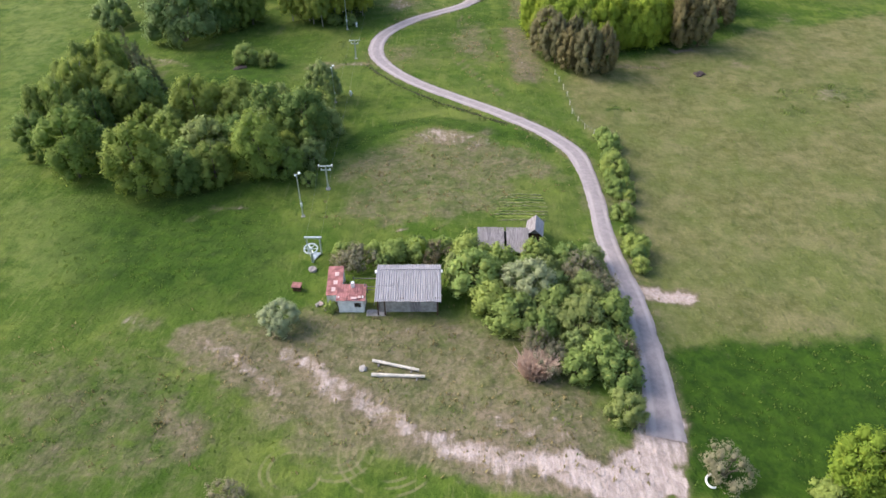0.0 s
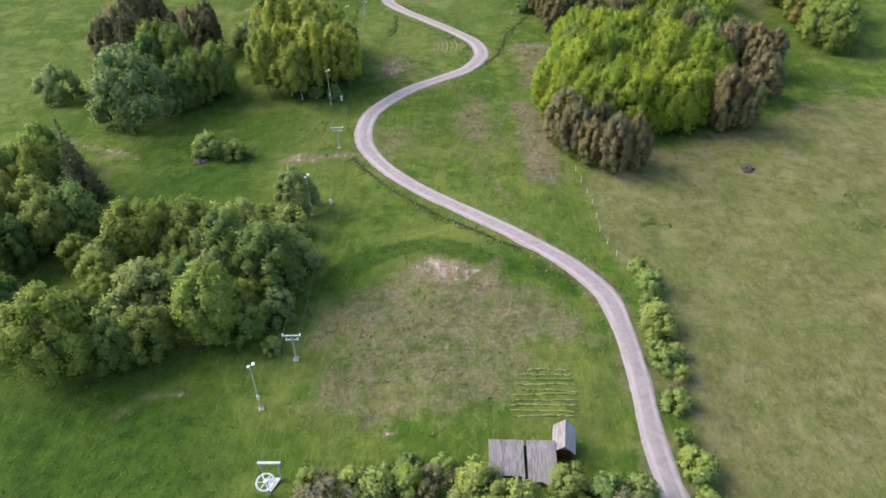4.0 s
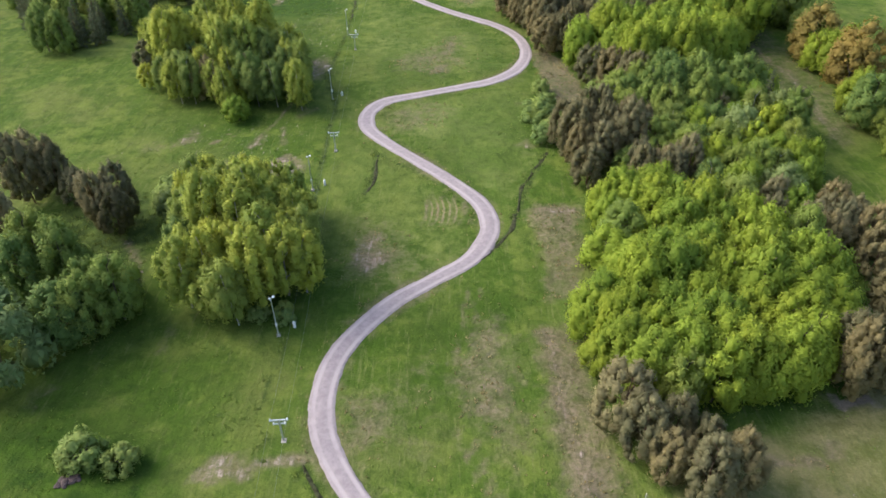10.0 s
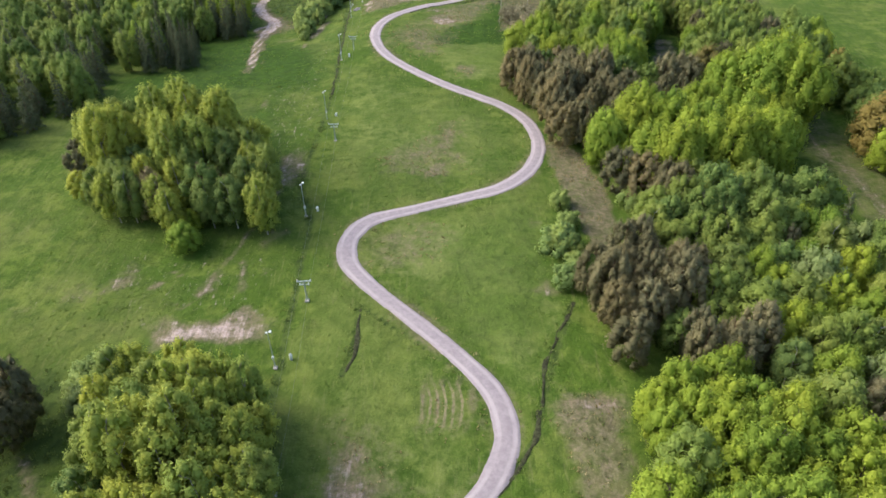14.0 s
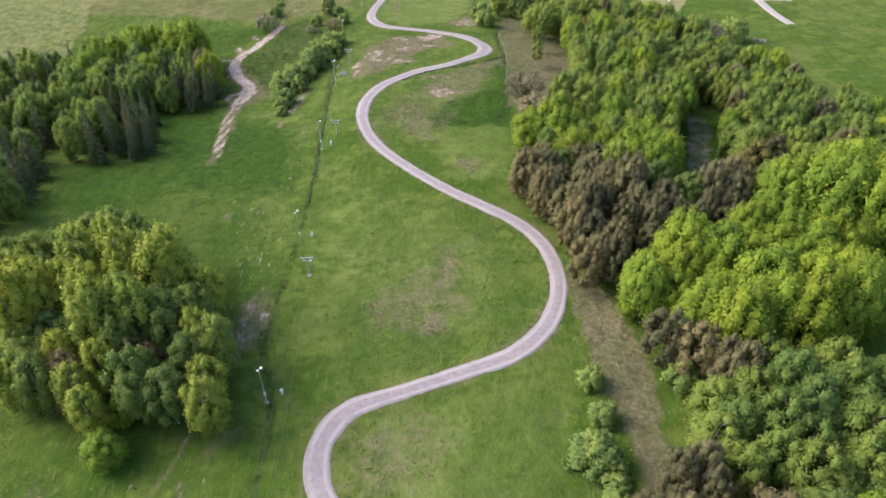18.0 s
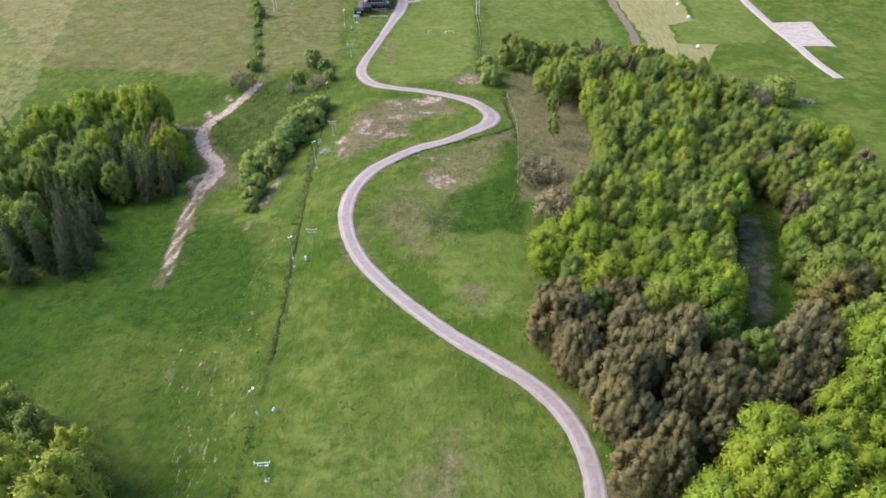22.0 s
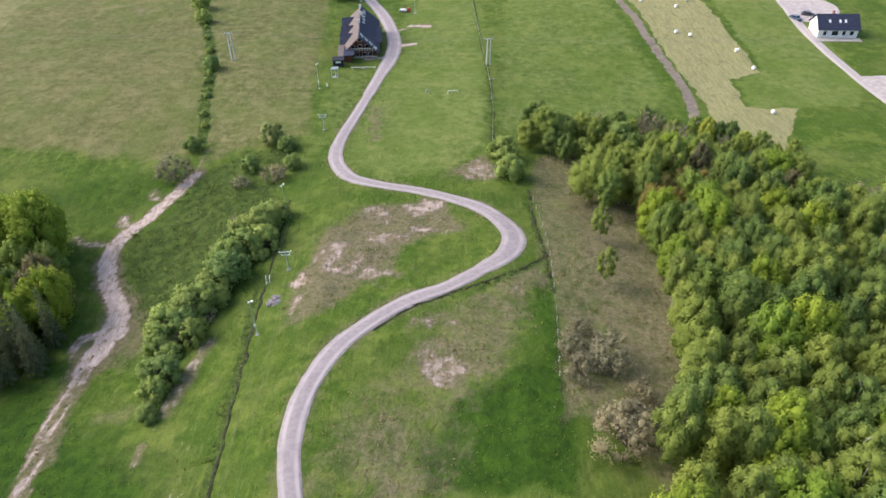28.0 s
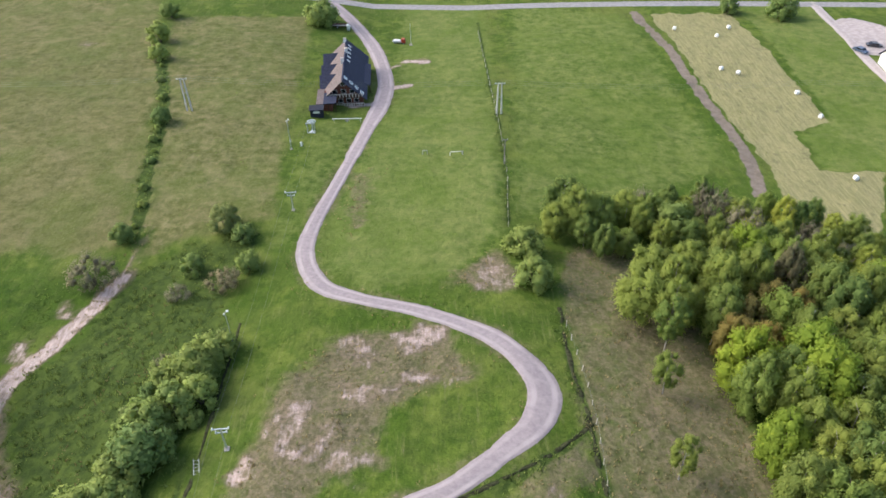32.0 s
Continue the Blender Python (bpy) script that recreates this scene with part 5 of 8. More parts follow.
plant("maple", [(29.9, 196.5, 11.5, 6.3), (26.0, 195.3, 9.7, 5.3), (27.1, 191.4, 9.9, 6.0), (30.7, 192.7, 11.6, 5.5), (-48.9, 205.3, 7.2, 5.7), (47.7, 257.6, 15.2, 7.7), (44.1, 260.8, 14.1, 7.5), (40.3, 257.0, 15.5, 8.3), (44.7, 254.1, 17.3, 8.2), (50.9, 258.1, 16.9, 9.0), (55.8, 255.8, 17.3, 8.4), (58.5, 260.2, 17.7, 8.7), (53.8, 262.7, 17.5, 8.2), (92.4, 262.8, 11.2, 7.1), (95.7, 259.4, 13.8, 6.5), (99.5, 262.4, 13.3, 7.1), (96.1, 266.3, 11.1, 7.1), (60.8, 260.9, 15.5, 7.2), (66.1, 260.8, 16.3, 7.4), (66.4, 265.7, 15.3, 7.9), (61.3, 266.4, 13.9, 8.3), (34.0, 269.7, 11.5, 8.0), (32.8, 264.6, 14.7, 8.1), (37.8, 263.1, 11.8, 7.1), (38.8, 268.1, 14.1, 6.9), (51.1, 271.1, 14.3, 9.4), (45.8, 268.3, 15.3, 9.1), (49.6, 263.3, 15.9, 8.4), (54.7, 266.6, 14.8, 8.2), (39.9, 271.8, 16.5, 9.0), (44.0, 268.7, 15.1, 8.8), (47.1, 272.6, 15.7, 8.9), (43.1, 276.3, 15.6, 7.5), (77.9, 292.4, 21.3, 10.6), (73.6, 287.2, 21.9, 10.5), (79.4, 282.9, 21.9, 10.6), (82.7, 288.7, 18.9, 9.2), (65.2, 289.5, 16.1, 9.1), (70.9, 288.8, 15.6, 8.1), (71.7, 294.5, 17.3, 8.6), (66.0, 295.2, 15.5, 8.3), (80.8, 299.8, 16.5, 8.1), (78.6, 294.4, 17.0, 8.0), (84.5, 292.5, 15.7, 8.6), (86.3, 298.3, 17.4, 9.3), (44.7, 304.4, 14.1, 7.1), (48.1, 307.4, 14.1, 7.3), (45.4, 311.6, 13.3, 7.9), (41.5, 308.1, 12.5, 7.7), (36.4, 316.2, 10.9, 5.6), (33.9, 312.5, 10.8, 5.8), (37.7, 310.5, 11.0, 6.6), (40.4, 313.9, 12.7, 6.1), (28.7, 314.1, 12.2, 10.3)])
plant("maple", [(47.6, 316.7, 11.5, 6.7), (47.2, 321.0, 12.0, 6.3), (42.9, 320.7, 11.7, 6.6), (43.0, 316.1, 12.9, 5.8), (35.3, 321.3, 10.7, 6.4), (39.0, 322.4, 11.9, 6.2), (37.4, 326.1, 9.8, 5.9), (33.6, 324.8, 10.1, 5.7), (26.9, 320.8, 13.9, 6.7), (30.5, 323.8, 11.9, 6.2), (26.9, 327.3, 14.2, 6.1), (24.0, 323.9, 12.6, 6.7), (20.2, 324.3, 11, 9.6), (-110, 384.6, 13, 10.1), (-103.9, 389.9, 12.0, 7.4), (-104.6, 394.4, 14.1, 7.8), (-109.6, 393.9, 13.7, 7.1), (-108.3, 389.2, 14.0, 6.9), (-89.3, 393.6, 12.2, 10.5), (-103.7, 398.9, 10.3, 9), (-99.4, 399.8, 15.6, 7.4), (-96.7, 395.2, 15.6, 6.7), (-92.5, 398.2, 15.3, 7.8), (-94.9, 402.9, 12.8, 7.4), (-81.1, 397.3, 17.3, 9.0), (-83.3, 402.3, 14.8, 8.8), (-88.5, 400.7, 15.4, 8.8), (-86.3, 395.6, 15.1, 7.9)])
plant("broad", [(-48.8, 90.9, 13, 10.1), (-41.9, 91.4, 7.6, 6.3), (-61, 94.8, 12.5, 9.9), (-31.3, 96.3, 11.9, 9), (-48, 97.5, 6.9, 5.1), (-57.9, 98.2, 8.1, 6.5), (-70.4, 101.9, 9.1, 6.7), (-49.1, 105.8, 6.9, 5.8), (-25.4, 106.7, 11.8, 9.1), (-54.6, 110.2, 6.6, 5), (-33.1, 110.3, 10.7, 8.3), (-46.9, 113.2, 11, 8.4), (-66.3, 114, 6.6, 5.4), (-55.8, 115.9, 5.4, 4.4), (-39.2, 116.4, 9.2, 7.3), (-57.4, 166.6, 11.2, 8.7), (-50.6, 171.0, 13.0, 6.8), (-55.3, 172.7, 10.8, 6.4), (-53.9, 168.0, 12.4, 6.5), (-66.0, 175.8, 13.3, 7.6), (-61.5, 178.3, 14.4, 6.7), (-66.0, 180.7, 14.6, 7.0)])
plant("broad", [(92.8, 196.8, 12.5, 10.1), (90.6, 205.7, 11.9, 7.7), (89.0, 200.9, 11.6, 7.8), (94.0, 202.0, 12.2, 7.3), (33.8, 211, 7.6, 6.1), (39.7, 212, 8.8, 6.7), (45, 212, 11.4, 8.4), (52.3, 215.1, 11.1, 8.6), (40.8, 217.4, 10.9, 7.9), (94.6, 218.0, 11.7, 6.4), (91.6, 221.2, 13.4, 6.5), (89.9, 216.8, 12.3, 6.2), (46.5, 219.6, 8.7, 7.2), (53.1, 224.7, 10.4, 8.4), (52.1, 229.8, 11.3, 8.7), (42.1, 231.7, 11.5, 6.7), (45.4, 228.6, 12.5, 7.6), (46.5, 233.1, 12.5, 6.8), (90.7, 231.5, 13.5, 10.3), (58.8, 233.9, 12.5, 7.5), (56.3, 238.1, 12.6, 6.6), (53.5, 233.9, 14.9, 7.0), (38.7, 237.6, 11.1, 7.0), (43.6, 236.8, 13.8, 6.2), (41.9, 241.3, 12.5, 7.2), (48.3, 243.2, 14.7, 6.7), (49.3, 238.4, 14.7, 6.3), (53.3, 241.6, 12.8, 6.8), (65.9, 241.6, 14.3, 10.5), (37.8, 241.7, 10.1, 7.4)])
plant("broad", [(56.7, 246.4, 13.3, 7.4), (55.5, 241.6, 14.5, 7.5), (60.3, 242.6, 12.3, 6.8), (47.3, 248.9, 11.4, 9), (96.2, 275.7, 12.6, 9.4), (96.6, 298.2, 13.6, 10.4), (74.9, 304.7, 14.1, 6.5), (77.8, 301.1, 11.6, 6.8), (79.3, 305.9, 13.1, 6.5), (99.8, 314.5, 12.4, 7.3), (95.4, 316.6, 14.3, 7.3), (96.2, 311.9, 11.3, 6.5), (69.9, 315.4, 12.9, 10.4), (61.1, 315.5, 13.1, 10.4), (86.5, 329.0, 13.7, 6.4), (82.5, 331.3, 13.1, 6.5), (82.6, 326.2, 12.4, 7.2), (74.7, 329.0, 12.8, 8.0), (80.1, 326.9, 13.0, 7.6), (79.0, 332.5, 14.0, 8.0), (-91.1, 365.7, 11.1, 9.3), (-100, 366.3, 12.2, 9.3), (-89.6, 371.6, 13.3, 10.4), (-101.4, 380, 12.6, 10), (-93.8, 384.9, 11.8, 8.5), (-113.2, 394.6, 11.9, 8.8)])
plant("birch", [(-70.1, 112.9, 11.2, 4.8), (-72.6, 109.3, 11.3, 4.4), (-68.2, 109.0, 12.1, 5.5), (-69.5, 116.2, 12.8, 4.2), (-68.6, 120.1, 12.1, 4.3), (-72.5, 118.9, 11.0, 4.1), (-63.3, 118.6, 11, 7.4), (-69.0, 129.5, 13.1, 5.2), (-71.8, 126.4, 12.7, 5.2), (-67.7, 125.4, 10.9, 4.6), (-70.2, 121.4, 10.5, 6.0)])
plant("gold", [(-35.3, 171.2, 10.4, 7.2), (-40.9, 173.3, 15.0, 6.4), (-36.7, 173.3, 15.5, 5.2), (-36.7, 177.5, 14.5, 6.1), (-40.9, 177.5, 14.2, 5.3), (-32.7, 177.0, 14.2, 7.0), (-30.0, 173.3, 17.2, 6.4), (-26.3, 176.0, 15.0, 7.0), (-29.0, 179.7, 16.0, 6.9), (-27.2, 184.7, 12.1, 7.8), (-34.5, 183.0, 18.1, 6.6), (-33.7, 187.8, 18.5, 6.6), (-38.5, 188.6, 16.6, 6.4), (-39.3, 183.8, 19.5, 5.9), (-27.4, 191.7, 10.2, 6.5), (-28.3, 197.4, 12.7, 4.2), (-32.2, 198.3, 12.4, 4.5), (-31.0, 194.5, 11.8, 5.1), (-35.3, 198.6, 12.7, 7.8), (-51.2, 259.1, 17.6, 6.1), (-55.5, 257.0, 18.6, 6.2), (-53.9, 254.6, 17.3, 6.6), (-49.3, 257.2, 17.2, 6.3), (-39.9, 256.0, 12.9, 5.2), (-72.1, 262.4, 16.4, 7.1), (-69.7, 258.2, 20.3, 7.5), (-65.5, 260.6, 19.6, 7.5), (-67.9, 264.8, 16.3, 6.4), (-53.7, 267.1, 19.7, 7.6), (-56.6, 271.7, 20.4, 8.0), (-61.3, 268.8, 19.9, 7.3), (-58.4, 264.1, 17.0, 7.6), (-48.1, 270.6, 18.3, 7.8), (-53.1, 270.2, 18.1, 6.1), (-52.7, 265.2, 16.7, 6.4), (-47.7, 265.6, 20.2, 6.7)])
plant("sapling", [(29.5, 380.1, 8.8, 3.7), (31.6, 394.9, 9, 3.9), (34.6, 404.5, 12, 4.8), (36.2, 408.5, 13, 5.2), (38.0, 413.5, 13, 5.2)])
plant("birch", [(39, 410.3, 9.5, 5.8), (32.3, 411.2, 11.3, 8), (39, 418.5, 9.9, 6.7), (35.6, 419.5, 10.6, 7), (22.1, 436, 8.3, 5.7), (26.6, 436.6, 12.1, 7.4), (30.6, 438, 10.1, 6.4), (36.4, 439.5, 10.1, 6.5), (23.8, 440.1, 12, 7.6)])
plant("pine", [(28.4, 140.0, 11.6, 5.8), (31.9, 141.4, 11.3, 5.6), (28.9, 143.7, 9.9, 5.4), (24.9, 142.8, 9.8, 5.6), (26.3, 146.7, 11.1, 5.3), (22.3, 146.0, 11.5, 5.7), (20.6, 150.3, 11.4, 8), (56.7, 156.9, 12.1, 6.0), (53.9, 160.5, 12.3, 6.8), (52.2, 156.3, 14.7, 5.9), (65, 170.6, 11.1, 8.4), (71.0, 182.8, 11.7, 6.0), (67.0, 184.8, 12.4, 6.0), (67.1, 180.4, 10.7, 6.6), (60.6, 183.9, 11.2, 6.0), (63.4, 186.3, 11.8, 6.0), (59.7, 187.8, 10.5, 5.9), (-78.4, 184.1, 14.6, 7.3), (-73.1, 185.0, 17.7, 7.4), (-76.3, 188.7, 15.2, 7.9), (67.3, 190.3, 9.8, 6.0), (66.1, 194.3, 10.4, 5.7), (63.5, 191.2, 9.7, 5.9), (-59.4, 197.5, 13.0, 5.7), (-63.2, 195.7, 12.7, 5.8), (-59.5, 193.5, 10.9, 6.3), (-70.4, 202.9, 8.5, 6.1), (40.7, 205.2, 10.9, 7.2), (38.9, 205.5, 11.0, 5.6), (35.8, 208.0, 11.6, 5.3), (35.3, 204.3, 11.6, 5.3), (-75.4, 206.1, 13.6, 6.3), (-79.5, 208.9, 13.4, 6.9), (-79.9, 203.9, 15.9, 6.8), (25.8, 208, 9.8, 7.1), (24.7, 214.6, 11.3, 5.8), (29.1, 213.5, 12.0, 6.4), (27.7, 217.4, 11.1, 5.8), (30.9, 219.1, 12.9, 6.7), (34.3, 215.7, 15.4, 6.9), (35.1, 220.4, 14.1, 6.3), (27.0, 222.2, 12.2, 5.7), (22.5, 222.8, 11.7, 5.8), (24.3, 219.0, 14.2, 6.3)])
plant("pine", [(37.9, 222.4, 10.9, 8.1), (31.8, 230.6, 12.1, 5.3), (28.5, 228.5, 11.5, 5.8), (32.2, 226.8, 10.7, 5.5), (40.5, 245.3, 11.4, 5.0), (43.7, 246.5, 12.6, 5.3), (40.9, 248.8, 11.9, 4.8), (-57.6, 247.8, 11.3, 7.4), (-48.2, 251.8, 10.2, 7.6), (37.7, 252, 11.6, 7.9), (34.5, 254.9, 10.9, 8.1), (-77.3, 262.4, 10.1, 6.6), (23.8, 274.3, 11, 7.9), (30.4, 273.3, 12.1, 5.5), (31.7, 277.3, 12.7, 5.2), (28.0, 276.3, 10.9, 5.0), (29.0, 284.2, 10.1, 5.5), (27.0, 281.4, 11.4, 6.0), (30.7, 280.8, 10.2, 5.9), (24.8, 286.8, 12.4, 5.7), (21.7, 284.2, 13.5, 5.4), (25.5, 282.5, 11.1, 5.3), (37.3, 288.3, 13.6, 6.0), (34.3, 285.3, 11.8, 6.2), (38.8, 284.2, 12.7, 6.1), (53.4, 285.9, 9.2, 5.4), (55.5, 288.9, 11.0, 5.5), (51.5, 289.0, 11.5, 5.3), (27.2, 293.5, 13.0, 6.9), (23.4, 290.8, 11.8, 6.3), (27.4, 289.0, 14.0, 6.9), (52.7, 294.4, 15.3, 7.0), (57.2, 292.8, 13.3, 7.7), (56.2, 297.5, 14.3, 6.6), (32.8, 295.9, 14.3, 7.1), (35.9, 292.4, 15.1, 7.0), (37.3, 296.6, 15.8, 6.3), (20.2, 297.8, 10.9, 5.3), (18.5, 294.2, 13.5, 6.0), (22.1, 294.5, 12.5, 5.8)])
plant("pine", [(28.4, 299.9, 12.6, 5.9), (32.1, 298.2, 12.3, 6.6), (31.9, 302.5, 12.3, 6.9), (17.3, 302.1, 11.9, 8.4), (91.7, 328.8, 12.7, 8.5), (-71.9, 383.0, 11.1, 5.9), (-75.1, 385.3, 12.2, 5.2), (-75.5, 381.3, 11.3, 5.1)])
plant("spruce", [(-60.6, 124.2, 12.5, 5.8), (-60.2, 129.6, 8.1, 4.2), (-62.8, 131.8, 10.7, 5), (-68.6, 139.1, 10.6, 5.2), (69.5, 235.1, 12.8, 6), (-74.2, 332.1, 11.0, 4.2), (-78.2, 333.0, 11.0, 4.8), (-77.0, 329.1, 11.6, 4.1), (-80.1, 336.5, 12.7, 5.2), (-84.9, 335.9, 14.8, 4.8), (-81.9, 332.0, 15.3, 5.1), (-76.6, 341.0, 12.3, 4.4), (-80.6, 342.7, 10.9, 5.0), (-80.1, 338.4, 12.1, 4.6), (-87.5, 344.1, 13.5, 4.9), (-83.1, 343.3, 14.4, 5.0), (-84.6, 347.5, 11.7, 5.3), (-79.7, 352.3, 9.9, 3.5), (-82.9, 353.8, 10.7, 3.7), (-82.6, 350.2, 10.7, 3.9), (-72.7, 367.6, 14.7, 5.6), (-72.2, 362.6, 17.1, 5.9), (-68.1, 365.4, 14.0, 5.2), (-77.3, 368.4, 16.4, 5.9), (-81.5, 371.2, 12.5, 5.2), (-81.8, 366.2, 14.2, 5.3), (-72.4, 371.3, 15.3, 4.5), (-69.3, 368.3, 13.2, 4.4), (-68.3, 372.5, 13.6, 4.6)])
plant("willow", [(18.7, 46, 4.1, 4.1), (15.2, 58.7, 6.2, 6.3), (21.8, 60.6, 3.9, 4), (12.8, 66.1, 4, 4.2), (21, 73.2, 3.9, 4.1), (-23.9, 100.7, 5.4, 5.5), (-41.9, 101.8, 8.2, 9), (-43.1, 113.6, 5.5, 6.1), (-25.6, 126.3, 8.6, 6.4), (-50.9, 198.6, 6, 5.6), (-64, 159.5, 16, 16.4), (-84.6, 168.9, 8.1, 9), (-51.7, 174.9, 5, 5.7), (-56.1, 178.7, 5.9, 6.6), (-86.1, 357.8, 5.8, 6), (-41.5, 440.2, 5.8, 6.3)])
# greener leaf colour on the group's right stands for its shaded side
plant("birch", [(-40.7, 260.2, 13.4, 6.4), (-44.9, 259.4, 14.7, 5.8), (-44.1, 255.2, 12.7, 5.6), (-39.9, 256.4, 8.5, 5.0), (-43.0, 250.6, 6.5, 4.6)])
plant("maple", [(-48.4, 236.8, 6.4, 6.0), (-49.4, 243.6, 4.6, 4.4)])
plant("gold", [(-74.3, 254.3, 7.5, 4.6)])
plant("bush", [(-14.0, 66.4, 1.6, 1.7), (-15.2, 62.6, 1.6, 1.7)])
plant("maple", [(-4.9, 73.7, 3.4, 3.0)])
plant("silver", [(-20.7, 59.2, 4.2, 4.7), (9.4, 64.9, 6.2, 6.6)])
plant("olive", [(42.9, 401.5, 11, 5.6), (46.7, 405.6, 11, 5.6), (52.2, 410.1, 11, 5.6), (54.9, 408.4, 11, 5.6), (46.5, 400.1, 11, 5.6), (94.9, 250.5, 17.7, 13.5), (93.5, 269.8, 15.8, 13.1), (64.7, 307.9, 8.3, 6.5), (68.5, 310.3, 11.2, 8.7)])
plant("bush", [(35.8, 37.1, 3, 3.8), (18.3, 51.5, 4.4, 5.2), (13.7, 52.2, 3.6, 4.5), (16.4, 53.6, 5.2, 6), (20.4, 56.7, 3.2, 3.9), (10.5, 57.5, 4.2, 4.7), (7, 59.7, 5, 6.4), (18.8, 59.8, 4.9, 5.5), (12.7, 62.2, 4.7, 5.7), (4.8, 63.2, 4.6, 5.8), (2.7, 67.2, 6.2, 7.7), (5.9, 71.1, 4.2, 5.3), (24.3, 72, 2.3, 2.7), (15.1, 72.6, 3.7, 4.5), (2.1, 72.9, 4.8, 5.4), (-7.8, 73.4, 3.7, 4.5), (11.4, 73.5, 3.7, 4.5), (-4.9, 73.7, 3.5, 4.1)])
plant("bush", [(-11, 74.2, 2.8, 3.2), (24.3, 76, 3.4, 3.8), (25.9, 85.7, 2.9, 3.5), (26.2, 92.2, 3.2, 3.7), (-23.4, 93.9, 2.4, 2.7), (26.7, 100, 4, 4.5), (27.6, 107.3, 3.7, 4.1), (26.8, 111.3, 2.7, 3.1), (-40.7, 144.4, 3.7, 4.4), (-46, 145, 4.9, 5.9), (-25.7, 170.1, 2.5, 3.2), (-29.9, 171, 3, 3.8), (-25.9, 171.5, 2.8, 3.3), (-31.3, 177.2, 3.9, 4.8), (-52.3, 201.3, 5.8, 7), (-53.4, 203.7, 5.7, 6.1), (26.5, 220.1, 4.1, 4.6), (19.1, 224.9, 4.6, 5.3)])
plant("bush", [(20.7, 228.3, 3.2, 3.9), (21.6, 230.5, 3.4, 4.1), (21.9, 232.7, 3.4, 4), (19.7, 235.3, 5.7, 7.1), (19.7, 235.3, 5.6, 6.1), (21.9, 242.2, 3.9, 4.8), (21.3, 249.2, 4, 4.6), (35.8, 249.5, 5.1, 5.7), (49.9, 302.2, 4.8, 6.1), (-44.8, 352.4, 2.9, 3.5), (-44.8, 357, 3.8, 4.7), (-44.5, 360.8, 4.7, 5.8), (-48.4, 368.7, 4.5, 5.2), (-47.8, 372.7, 6.4, 7.4), (-45.2, 372.8, 5.7, 6.4), (-44.8, 377.6, 6.4, 7.7), (-42.5, 379.1, 5.5, 6.6), (-40.5, 379.7, 4, 4.5)])
plant("bush", [(-42.6, 383.2, 5.7, 6.8), (-40.3, 386.3, 7.2, 8.1), (-40.7, 391.4, 6.5, 7.2), (-38.2, 394, 6.3, 7.3), (-34.9, 395.6, 5.4, 6.1), (-41.2, 399.4, 5.2, 6.3), (-37.5, 400.5, 6.6, 7.6), (-35.1, 404.4, 5.7, 6.5), (100.9, 409.8, 9, 10), (15.9, 420.2, 6, 7), (-34.7, 427.3, 4, 4.5), (-44.9, 427.4, 4.1, 4.5), (15.7, 430.4, 6, 7.3), (-37.6, 436.4, 3.9, 4.6), (44.9, 437.8, 8.4, 10.3), (-61.3, 438.1, 4.1, 4.5), (-68.1, 485.8, 4.5, 5), (-81.2, 526.9, 5, 5.9)])
plant("bush", [(-85.5, 541.2, 6.5, 7.2), (116.2, 560.6, 8.8, 10), (-39.9, 562.2, 6.1, 6.7), (-38, 564.8, 8.9, 11.2), (-89.2, 564.9, 5.6, 6.7), (100.7, 566.9, 6.2, 6.8)])
plant("shrub", [(-20.9, 35.4, 2.9, 3.7), (26.7, 39.5, 4, 5.2), (19.1, 66.8, 3.8, 5.2), (16.9, 69.7, 4.4, 6.1), (-13, 71.5, 3.9, 5), (-2.5, 74.2, 2.9, 3.7), (25, 344, 7, 9.6), (26.2, 346.2, 5.1, 6.4), (26.8, 348, 4, 5.1), (28.8, 351.4, 4.3, 5.4), (21.3, 357, 4.2, 5.5), (25.6, 359, 6, 7.4), (20.4, 361.3, 4.6, 5.8), (22.4, 366.2, 3.5, 4.5), (85.1, 398.2, 12.4, 15.7), (90.9, 400.5, 9.1, 11.2), (-45.8, 420.5, 3, 4.2), (-37.5, 422.4, 4.3, 5.8)])
plant("shrub", [(-62.6, 425.5, 6.3, 8.7)])
plant("bush", [(-87.6, 547.7, 1.4, 1.7), (-85.4, 538.4, 1.0, 1.3), (-83.6, 534.1, 1.6, 1.9), (-79.3, 521.7, 1.1, 1.3), (-77.1, 516.6, 0.9, 1.1), (-76.6, 512.6, 1.3, 1.7), (-76.2, 510.9, 1.6, 2.3), (-72.3, 500.4, 1.5, 2.2), (-72.5, 498.9, 1.6, 2.3), (-70.2, 492.0, 1.2, 1.5), (-69.9, 487.0, 0.8, 1.1), (-68.2, 482.5, 1.3, 1.8), (-67.8, 480.7, 1.3, 1.6), (-67.4, 476.4, 1.7, 2.3), (-65.7, 471.3, 0.9, 1.3), (-64.6, 466.5, 1.5, 2.2), (-63.0, 455.3, 1.6, 2.1), (-61.2, 449.1, 1.6, 2.1), (-60.5, 442.1, 1.0, 1.4)])

# the woods and thickets, filled between their edges
STANDING = [(o.location.x, o.location.y) for o in scene.objects if o.get("category") in ("tree", "bush")]


